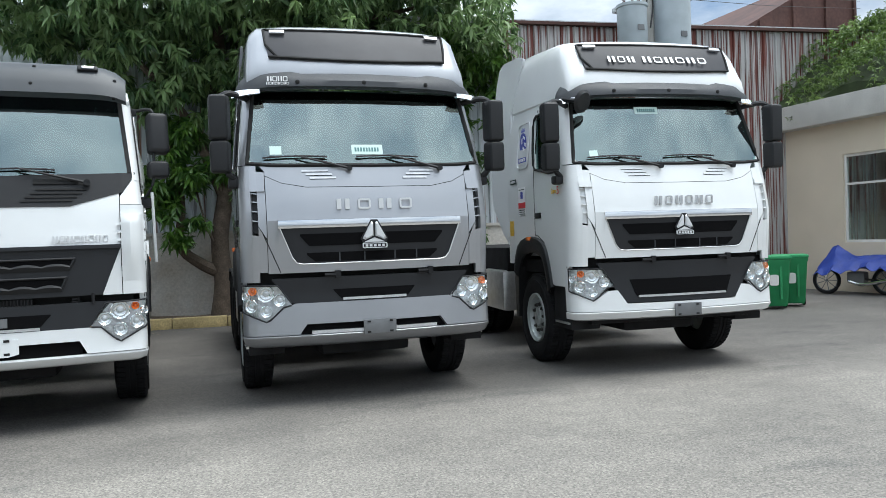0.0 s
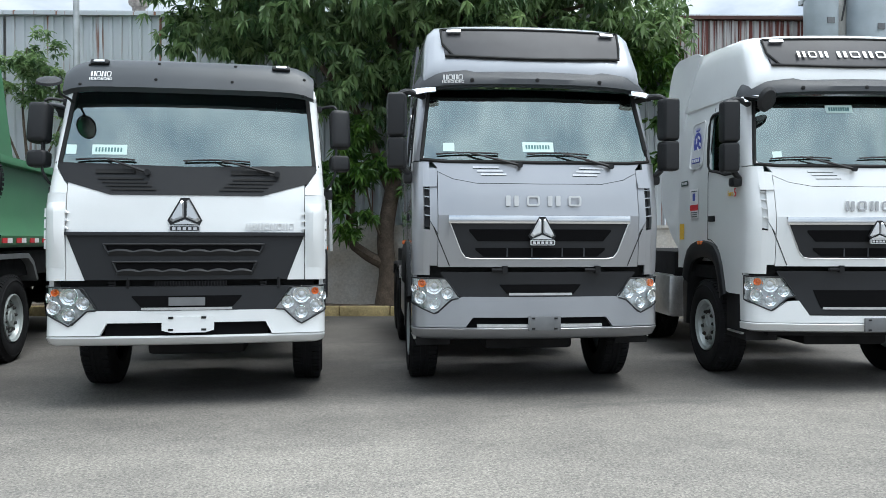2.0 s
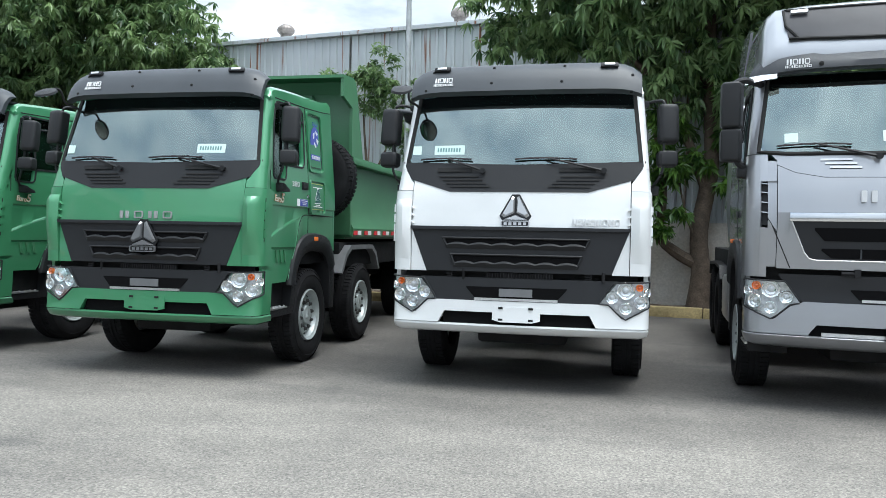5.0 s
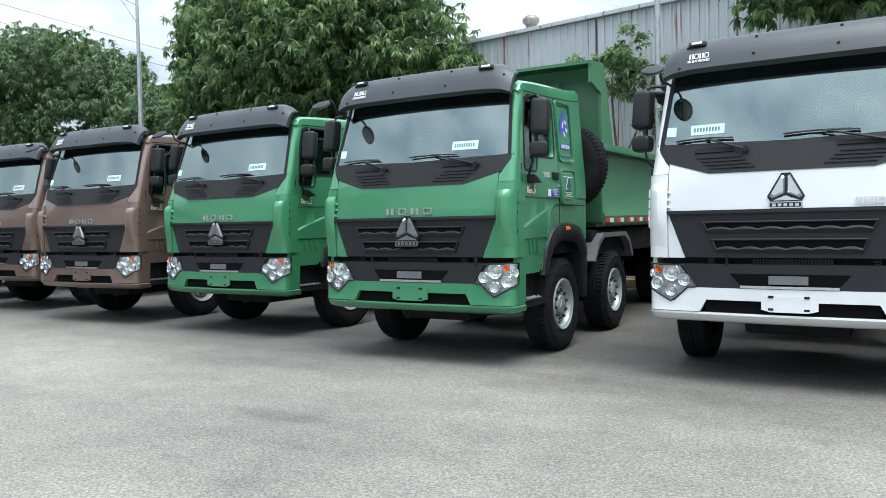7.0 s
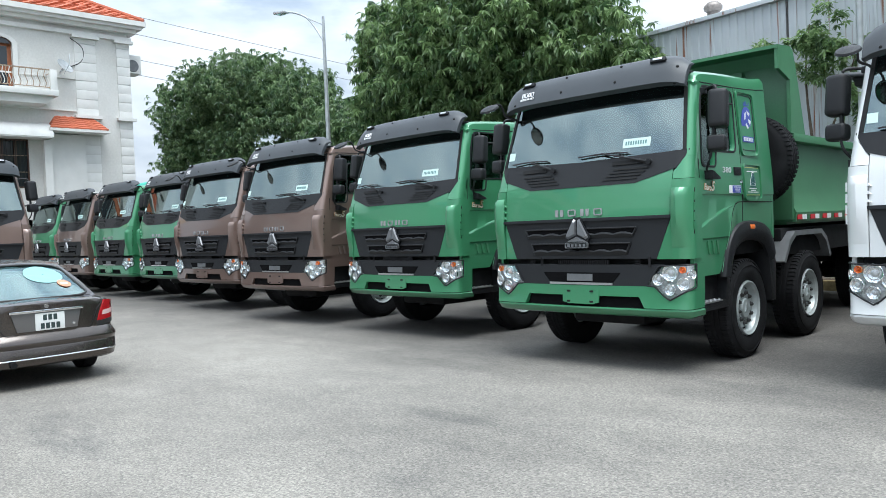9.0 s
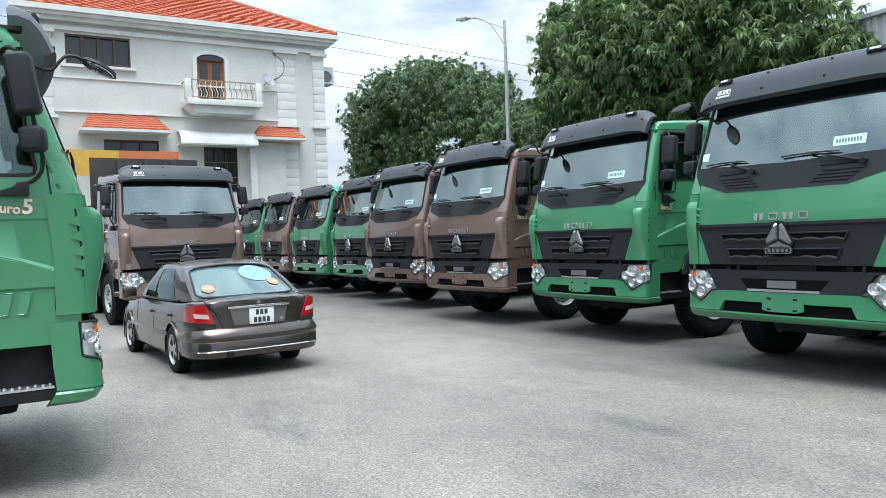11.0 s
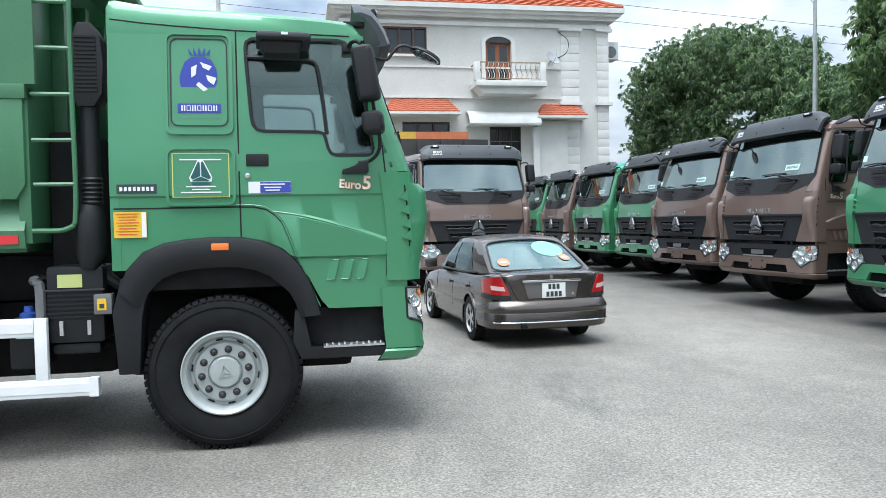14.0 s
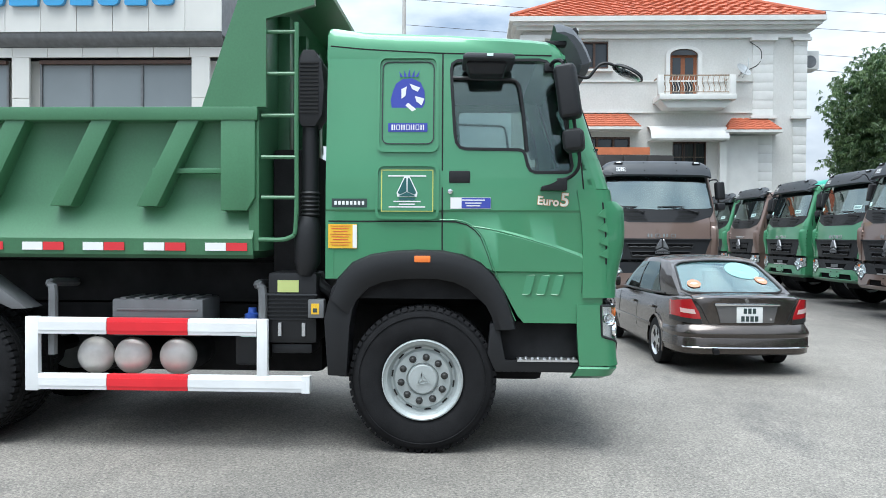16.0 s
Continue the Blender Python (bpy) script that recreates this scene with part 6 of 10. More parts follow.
    edge = [slope(x * (0.93 if abs(x) < 0.9 else 0.93 / 0.93), h, 0.012) for x, h in [(x, 0.0 + 0.10 * (abs(x) / 0.9) ** 2) for x in span(-0.9, 0.9, 12)] + [(0.92, 0.5), (0.93, 1.0)] + [(x, 1.0) for x in span(0.9, -0.9, 12)] + [(-0.93, 1.0), (-0.92, 0.5), (-0.88, 0.1)]]
    add_tube(bm, edge, 0.014, 6)
    part("panel_rim", bm, "gap", rp)
    for x in (-0.80, 0.80):
        p = slope(x, 0.88, 0.03)
        o = part("marker_lamp", box(-0.075, 0.075, -0.014, 0.014, -0.02, 0.02, 0.01), "alu", rp)
        o.matrix_basis = pose(p.x, p.y, p.z, -30, 0, 8 if x > 0 else -8)
    if white:
        for n, x, wd in ((3, -0.46, 0.36), (6, 0.20, 0.84)):
            p = slope(x, 0.42, 0.02)
            marks(n, wd, 0.092, "sticker_white", rp, pose(p.x, p.y, p.z, -33, 0, 0), "name_mark", 0.002, 0.74)
    part("rear_wall", prism([(-1.225, 1.2), (1.225, 1.2), (1.225, 2.3), (1.13, 3.2), (-1.13, 3.2), (-1.225, 2.3)], 1, 2.26, 2.305), col, t)
    part("cab_floor", box(-1.14, 1.14, 0.25, 2.25, 1.1, 1.25), "dark", t)
    interior(t, 1.1, 0.18, 2.24, 1.3, 2.2, 3.15)
    # visor with end lamps
    P, Q = [], []
    for i in range(25):
        u = -1 + i / 12
        e = abs(u) ** 5
        hump = 0.03 if 0.55 < abs(u) < 0.85 else 0.0
        row = [c.at(u * 1.17, z - 0.03 * e, o * (1 - 0.5 * e)) for z, o in ((3.085, 0.135), (3.095, 0.178), (3.15, 0.176), (3.21 + hump, 0.125), (3.265 + hump, 0.05))]
        P.append(row)
        Q.append([p + Vector((0, 0.03, -0.012)) for p in row])
    v = part("sun_visor", add_sheet(bmesh.new(), P, Q), "grey_plastic", t, "dark grey sun visor with lamps at its ends")
    for s in (-0.62, 0.0, 0.62):
        p = c.at(s, 3.135, 0.178)
        o = part("bolt", lathe([(-0.008, 0.006), (-0.004, 0.02), (0.004, 0.022)], 1, 10), "gap", v)
        o.matrix_basis = pose(p.x, p.y, p.z)
    if not white:
        for k, (w_, z) in enumerate(((0.2, 3.165), (0.22, 3.12))):
            p = c.at(-0.8, z, 0.181)
            marks(4 if k == 0 else 8, w_, 0.05 if k == 0 else 0.024, "sticker_white", v, pose(p.x, p.y, p.z, 0, 0, -8), "visor_mark", 0.003, 0.85)
    for sg in (-1, 1):
        ss = [sg * s for s in span(0.97, 1.165, 6)]
        mm = (lambda a: a) if sg > 0 else mirror
        part("corner_lamp", patch(c, ss, mm([(0.8, 3.06), (0.97, 3.035), (1.2, 2.99)]), mm([(0.8, 3.08), (1.2, 3.065)]), 0.15, 0.05, 2), "lamp_shell", v, "clear corner lamp")
    # gap, lower panel, bumper, headlights
    part("gap_backing", patch(c, span(-1.15, 1.15, 12), flat(1.15), flat(1.33), -0.12, 0.05, 1), "gap", t)
    bm = bmesh.new()
    for x in (-0.48, 0.44):
        hg = part("hinge", box(x + 0.1, x + 0.15, 0.0, 0.05, 1.23, 1.30), "dark", t)
        part("hinge_pin", tube([(x, 0.02, 1.26), (x + 0.12, 0.02, 1.26)], 0.02, 6), "dark", hg)
    s_end = c.s_of(0.36, 0.8)
    if white:
        lb, sl0, sl1, slz0, slz1 = 0.80, 0.80, 0.62, 0.87, 1.05
    else:
        lb, sl0, sl1, slz0, slz1 = 1.0, 0.78, 0.40, 1.03, 1.12
    lp = part("lower_panel", patch(c, stations(-0.97, 0.97, 20, -0.78, 0.78), both([(0, lb), (sl0 - (0.12 if white else 0), lb), (0.97, 1.225)]), flat(1.24), 0.0, 0.05), "grille_black", t)
    part("slot", patch(c, stations(-sl1, sl1, 12, -sl1 + 0.07, sl1 - 0.07), both([(0, slz0), (sl1 - 0.07, slz0), (sl1, slz1 - 0.01)]), flat(slz1), 0.006, 0.02, 2), "mesh", lp)
    part("slot_step", patch(c, span(-sl1 + 0.09, sl1 - 0.09, 14), flat(slz0 - 0.015), flat(slz0 + 0.008), 0.014, 0.02, 1), "alu", lp)
    bm = bmesh.new()
    ss = stations(-s_end, s_end, 40)
    zs = [(0.58, -0.05), (0.61, 0.0), (0.69, 0.014), (0.70, 0.0)]
    if white:
        zs = [(0.61, -0.05), (0.63, 0.0), (0.70, 0.014), (0.71, 0.0)]
    add_sheet(bm, [[c.at(s, z, o) for z, o in zs] for s in ss], [[c.at(s, z, -0.06) for z, o in zs] for s in ss])
    hz = 1.0 if not white else 0.80
    hi = both([(0, hz), (0.66 if white else 0.78, hz), (0.80, 0.84 if white else 0.98), (0.87, 0.955), (0.97, 0.86), (0.985, 0.85)])
    lo = both([(0, 0.80), (0.66, 0.80), (0.73, 0.705), (1.0, 0.705)]) if not white else flat(0.715)
    if white:
        hi = both([(0, 0.79), (0.66, 0.79), (0.76, 0.94), (0.87, 0.93), (0.97, 0.86), (0.985, 0.85)])
    add_patch(bm, c, stations(-0.985, 0.985, 26, -0.66, 0.66, -0.73, 0.73, -0.87, 0.87, -0.76, 0.76), lo, hi, 0.006, 0.06, 3)
    for sg in (-1, 1):
        hi2 = [(0.985, 0.845), (1.02, 0.83), (1.2, 0.90), (1.30, 0.92), (1.32, 1.19), (2, 1.19)]
        l2 = flat(0.706 if not white else 0.716)
        add_patch(bm, c, [sg * s for s in stations(0.985, s_end, 10, 1.02, 1.2, 1.30, 1.32)], l2, hi2 if sg > 0 else mirror(hi2), 0.006, 0.05, 3)
    part("bumper", bm, col, t, "painted bumper")
    if not white:
        op = part("bumper_opening", patch(c, span(-0.72, 0.72, 12), flat(0.69), flat(0.81), -0.04, 0.03, 1), "mesh", t)
        tr = patch(c, span(-0.62, 0.62, 20), flat(0.705), flat(0.735), 0.0, 0.04, 1)
        part("step_tread", tr, "alu", op, "bright chequered step strip")
    p = c.at(0.03, 0.745 if not white else 0.70, 0.02)
    pl = part("plate_holder", box(p.x - 0.16, p.x + 0.16, p.y - 0.012, p.y + 0.01, p.z - 0.07, p.z + 0.07, 0.006), "steel_grey", t, "blank grey plate holder")
    for dx in (-0.11, 0.11):
        for dz in (-0.05, 0.05):
            part("plate_bolt", box(p.x + dx - 0.016, p.x + dx + 0.016, p.y - 0.018, p.y - 0.01, p.z + dz - 0.008, p.z + dz + 0.008), "gap", pl)
    part("under_tray", box(-1.0, 1.0, 0.25, 0.9, 0.56, 0.66, 0.02), "dark", t)
    for sg in (-1, 1):
        lo = [(0.79, 0.985), (0.87, 0.97), (0.975, 0.87), (1.03, 0.835), (1.2, 0.91), (1.31, 0.94)]
        hi = [(0.79, 0.995), (0.90, 1.155), (0.92, 1.175), (1.31, 1.185)]
        headlight(c, t, sg, lo, hi, 0.795, 1.31, [(0.905, 1.035, 0.058, "lamp_shell"), (1.03, 1.10, 0.08, "lamp_shell"), (1.03, 0.935, 0.056, "lamp_shell"), (1.165, 0.99, 0.062, "lamp_shell"), (1.25, 1.08, 0.045, "lamp_shell"), (1.155, 1.128, 0.038, "amber")])
    p = c.at(0.02, 1.93 if not white else 1.90, 0.006)
    marks(4 if not white else 6, 0.82 if not white else 0.74, 0.10 if not white else 0.095, "badge_silver" if not white else "badge_grey", t, pose(p.x, p.y, p.z), "badge", 0.02, 0.6 if not white else 0.66)
    p = c.at(0.0, 1.635, 0.02)
    emblem(t, pose(p.x, p.y, p.z), 0.92 if not white else 0.78)
    wiper(t, c, -1.0, -0.40, 2.36, -0.20)
    wiper(t, c, -0.12, 0.50, 2.36, 0.72)
    for s, z, w_, h_ in (((-0.0, 2.47, 0.31, 0.10), (-0.88, 2.47, 0.11, 0.085)) if not white else ((-0.22, 2.93, 0.28, 0.085), (-0.92, 2.44, 0.09, 0.07))):
        pp = part("paper_slip", patch(c, span(s - w_ / 2, s + w_ / 2, 3), flat(z - h_ / 2), flat(z + h_ / 2), -0.001, 0.003, 1), "paper", t)
        if w_ > 0.2:
            for i in range(9):
                a = s - w_ / 2 + 0.03 + i * (w_ - 0.06) / 9
                part("plate_bar", patch(c, [a, a + 0.018], flat(z - 0.02), flat(z + 0.02), 0.002, 0.003, 1), "slip_ink", pp)
    # round front mirror hung from the visor end on the white one
    if white:
        q = c.at(-1.02, 3.0, 0.26)
        o = part("front_mirror", lathe([(-0.03, 0.02), (-0.02, 0.1), (0.01, 0.13), (0.02, 0.12)], 1, 20), "plastic", t, "black round front mirror")
        o.matrix_basis = pose(q.x, q.y, q.z, 20, 0, 25)
        part("front_mirror_arm", tube(curve_pts([c.at(-1.12, 3.08, 0.02), c.at(-1.1, 3.06, 0.15), q], 4), 0.025, 6), "plastic", t)
    return t

# ---- tipper bodies and what hangs behind the cab ----
M["roof_glass"] = material("roof_panel_gloss", (0.04, 0.04, 0.045), 0.38, vary=0.15, spec=0.2)


def tipper_body(t, mat, y0, y1, label, canopy=True, ladder=True, head=3.45, ribs=True):
    """A steel dump body: floor, sloped sides with leaning ribs, rails, headboard with canopy, ladder and warning strips."""
    b = part("tipper_body", box(-1.1, 1.1, y0 + 0.05, y1, 1.44, 1.52), mat, t, label)
    top, waist, low = 2.55, 1.86, 1.47
    for sg in (-1, 1):
        sec = [(1.04, low), (1.22, low + 0.0), (1.235, low + 0.12), (1.085, waist), (1.12, top), (1.08, top), (1.05, waist), (1.04, low + 0.1)]
        part("side_wall", prism([(sg * x, z) for x, z in sec], 1, y0 + 0.02, y1), mat, b)
        part("top_rail", box(*sorted((sg * 1.08, sg * 1.25)), y0 - 0.02, y1, 2.47, 2.57, 0.012), mat, b)
        if ribs:
            part("front_post", prism([(y0, 2.475), (y0 + 0.26, 2.475), (y0 + 0.26, 1.80), (y0 + 0.06, 1.80), (y0, 1.90)], 0, *sorted((sg * 1.08, sg * 1.24)), 0.012), mat, b)
        n = int((y1 - y0 - 0.4) / 0.66) if ribs else 0
        for i in range(n):
            ya = y0 + 0.42 + 0.66 * i
            bm = bmesh.new()
            poly = [(ya, 2.475), (ya + 0.16, 2.475), (ya + 0.48, 1.83), (ya + 0.32, 1.83)]
            add_prism(bm, poly, 0, *sorted((sg * 1.08, sg * 1.235)), 0.008)
            part("side_rib", bm, mat, b)
            hook = tube(curve_pts([(sg * 1.15, ya + 0.22, 2.08), (sg * 1.20, ya + 0.24, 2.10), (sg * 1.19, ya + 0.27, 2.06)], 4), 0.012, 5)
            part("rope_hook", hook, mat, b)
        if ribs:
            part("brace_bar", box(*sorted((sg * 1.13, sg * 1.19)), y0 + 0.25, y0 + 0.80, 2.08, 2.12, 0.008), mat, b)
        yy = y0 + 0.06
        while yy < y1 - 0.3:
            for m_, a in (("sticker_red", 0), ("sticker_white", 0.16)):
                part("warning_strip", box(*sorted((sg * 1.226, sg * 1.236)), yy + a, yy + a + 0.155, 1.50, 1.56), m_, b)
            yy += 0.465
    part("headboard", box(-1.2, 1.2, y0 - 0.02, y0 + 0.06, 1.5, head, 0.01), mat, b)
    for x in (-0.6, 0.0, 0.6):
        part("headboard_rib", box(x - 0.06, x + 0.06, y0 - 0.12, y0 - 0.02, 1.5, head - 0.05, 0.01), mat, b)
    if canopy:
        for sg in (-1, 1):
            poly = [(y0 + 0.40, 2.57), (y0 + 0.10, 3.45), (y0 + 0.04, 3.58), (y0 - 0.06, 3.63), (y0 - 0.44, 3.60), (y0 - 0.44, 3.32), (y0 - 0.08, 3.22), (y0 - 0.08, 2.57)]
            part("canopy_cheek", prism(poly, 0, *sorted((sg * 1.19, sg * 1.235)), 0.0), mat, b)
        part("canopy", prism([(y0 + 0.04, 3.42), (y0 + 0.02, 3.56), (y0 - 0.06, 3.625), (y0 - 0.46, 3.60), (y0 - 0.46, 3.56), (y0 - 0.06, 3.58), (y0 - 0.02, 3.42)], 0, -1.23, 1.23), mat, b)
    if ladder:
        for sg in (-1,):
            bm = bmesh.new()
            x = sg * 1.20
            add_tube(bm, curve_pts([(x, y0 - 0.30, 3.2), (x, y0 - 0.30, 2.5), (x, y0 - 0.30, 1.75), (x, y0 - 0.25, 1.60), (x, y0 - 0.02, 1.585)], 6), 0.017, 8)
            ld = part("ladder", bm, mat, b, "welded access ladder")
            for z in (3.13, 2.82, 2.51, 2.20, 1.90):
                part("rung", tube([(x, y0 - 0.30, z), (x, y0 - 0.04, z)], 0.015, 6), mat, ld)
    return b


def behind_cab(t, sg, guard=True):
    """Intake stack, air filter, boxes, air tanks and the striped side guard on the side sg."""
    x = sg * 1.12
    sn = part("air_intake", prism([(2.255, 2.52), (2.31, 2.43), (2.41, 2.43), (2.46, 2.52), (2.47, 2.72), (2.455, 2.90), (2.40, 3.0), (2.32, 3.0), (2.26, 2.90), (2.245, 2.72)], 0, *sorted((sg * 0.98, sg * 1.2)), 0.01), "plastic", t, "black air intake stack")
    for k in range(14):
        z = 2.53 + 0.028 * k
        part("louvre", box(*sorted((sg * 1.195, sg * 1.208)), 2.285, 2.425, z, z + 0.014), "gap", sn)
    bm = tube([(x, 2.36, 2.45), (x, 2.36, 2.0), (x, 2.36, 1.95)], 0.062, 14)
    add_tube(bm, [(x, 2.36, z) for z in span(1.76, 1.95, 12)], [0.075 if i % 2 else 0.062 for i in range(13)], 14)
    add_tube(bm, [(x, 2.37, 1.76), (x, 2.38, 1.68), (x, 2.38, 1.42), (x, 2.40, 1.32)], [0.07, 0.10, 0.10, 0.06], 14)
    part("intake_pipe", bm, "plastic", sn)
    af = part("air_filter", box(*sorted((sg * 0.80, sg * 1.15)), 2.30, 2.68, 0.80, 1.34, 0.04), "plastic", t, "ribbed black air filter box")
    for k in range(7):
        part("filter_rib", box(*sorted((sg * 1.14, sg * 1.16)), 2.31, 2.67, 0.98 + 0.03 * k, 0.99 + 0.03 * k), "plastic", af)
    part("filter_label", box(*sorted((sg * 1.15, sg * 1.157)), 2.44, 2.60, 1.19, 1.28), "label_lime", af)
    for y in (2.40, 2.58):
        part("clip", box(*sorted((sg * 1.15, sg * 1.17)), y - 0.012, y + 0.012, 0.86, 0.96), "alu", af)
    part("valve_box", box(*sorted((sg * 1.1, sg * 1.2)), 2.24, 2.36, 1.0, 1.14, 0.01), "steel_grey", af)
    part("warning_label", box(*sorted((sg * 1.2, sg * 1.204)), 2.275, 2.335, 1.03, 1.11), "sticker_yellow", af)
    part("label_band", box(*sorted((sg * 1.204, sg * 1.207)), 2.29, 2.32, 1.045, 1.075), "ink", af)
    part("filter_seam", box(*sorted((sg * 1.145, sg * 1.166)), 2.295, 2.685, 1.165, 1.178, 0.004), "grey_plastic", af)
    part("filter_base", box(*sorted((sg * 0.82, sg * 1.12)), 2.34, 2.66, 0.72, 0.80, 0.03), "plastic", af)
    part("filter_hose", tube(curve_pts([(sg * 1.0, 2.36, 1.32), (sg * 1.02, 2.30, 1.24), (sg * 1.0, 2.20, 1.16), (sg * 0.9, 2.12, 1.10)], 6), 0.045, 10), "plastic", af)
    bt = part("battery_box", box(*sorted((sg * 0.70, sg * 1.10)), 3.19, 3.90, 0.84, 1.125, 0.022), "steel_grey", t, "grey ribbed battery cover")
    for k in range(6):
        part("cover_rib", box(*sorted((sg * 0.75, sg * 1.1)), 3.24 + 0.11 * k, 3.28 + 0.11 * k, 1.12, 1.137), "steel_grey", bt)
    part("cover_rib", box(*sorted((sg * 1.095, sg * 1.108)), 3.23, 3.86, 1.035, 1.05, 0.004), "steel_grey", bt)
    part("mudguard_stay", prism([(4.95, 1.36), (4.52, 1.05), (4.64, 1.045), (4.78, 1.11), (5.02, 1.30)], 0, *sorted((sg * 0.95, sg * 1.18)), 0.01), "steel_grey", t, "bare grey mudguard stay")
    for y in (3.40, 3.755, 4.045):
        body = [(0.55, 0.02), (0.56, 0.09), (0.62, 0.135), (0.70, 0.14), (0.72, 0.144), (0.74, 0.14), (1.02, 0.14)]
        tank = part("air_tank", lathe([(sg * h, r) for h, r in body], 0, 28, (0, y, 0.682)), "plastic", t, "black air tank with a brushed steel end")
        dome = [(1.015, 0.137), (1.035, 0.143), (1.06, 0.142), (1.085, 0.132), (1.11, 0.108), (1.128, 0.07), (1.136, 0.03), (1.137, 0.002)]
        part("tank_end", lathe([(sg * h, r) for h, r in dome], 0, 28, (0, y, 0.682)), "tank_steel", tank)
    ub = part("fluid_tank", box(*sorted((sg * 0.7, sg * 1.08)), 2.75, 2.95, 0.62, 0.98, 0.03), "plastic", t)
    part("blue_cap", lathe([(0.98, 0.06), (1.01, 0.06), (1.02, 0.035), (1.06, 0.03)], 2, 14, (sg * 1.02, 2.83, 0)), "cap_blue", ub)
    part("fluid_label", box(*sorted((sg * 1.08, sg * 1.086)), 2.78, 2.9, 0.84, 0.92), "paper", ub)
    for y in (2.72, 4.34):
        part("guard_bracket", tube(curve_pts([(sg * 0.6, y + 0.1, 1.22), (sg * 1.05, y + 0.06, 1.24), (sg * 1.13, y, 1.18), (sg * 1.14, y, 0.7)], 5), 0.035, 8), "steel_grey", t)
    if guard:
        g = part("side_guard", box(*sorted((sg * 1.17, sg * 1.22)), 2.66, 2.74, 0.5, 0.99, 0.004), "white_steel", t, "white side guard with red bands")
        part("guard_post", box(*sorted((sg * 1.17, sg * 1.22)), 4.41, 4.51, 0.435, 0.995, 0.004), "white_steel", g)
        for z0, z1, ya, yb in ((0.865, 0.99, 2.741, 4.409), (0.445, 0.565, 2.36, 4.409)):
            for a, b_, m_ in ((ya, 3.262, "white_steel"), (3.264, 3.88, "red_steel"), (3.882, yb, "white_steel")):
                bm = box(*sorted((sg * 1.165, sg * 1.222)), a, b_, z0, z1, 0.006)
                part("guard_rail", bm, m_, g)
                part("guard_rail", box(*sorted((sg * 1.219, sg * 1.227)), a + 0.002, b_ - 0.002, z0 + 0.03, z1 - 0.03), m_, g)
        part("rail_end", box(*sorted((sg * 1.16, sg * 1.226)), 2.34, 2.40, 0.44, 0.568), "white_steel", g)


M["label_lime"] = material("lime_label", (0.50, 0.56, 0.20), 0.5)
M["cap_blue"] = material("blue_cap", (0.04, 0.10, 0.42), 0.4)
M["tank_steel"] = material("brushed_tank", (0.60, 0.57, 0.54), 0.5, metal=0.55, vary=0.12, scale=10, bump=0.03, bump_scale=40)


def under_body(t, y0, y1):
    """Subframe, and dark boxes added between rails and body to stop light coming through."""
    part("subframe", box(-0.5, 0.5, y0, y1, 1.402, 1.438), "dark", t)
    part("filler_block", box(-0.4, 0.4, y0 - 0.4, y0 + 1.6, 0.45, 0.78, 0.06), "dark", t)
    part("filler_box", box(-0.85, 0.85, y0 - 0.35, y0 - 0.08, 1.05, 2.3, 0.04), "dark", t)


def spare_wheel(t, m):
    w = wheel(t, 0, 0, False, True, 0, 0, "spare_wheel", 1.03)
    w.matrix_basis = m @ Matrix.Scale(1.03, 4)
    return w

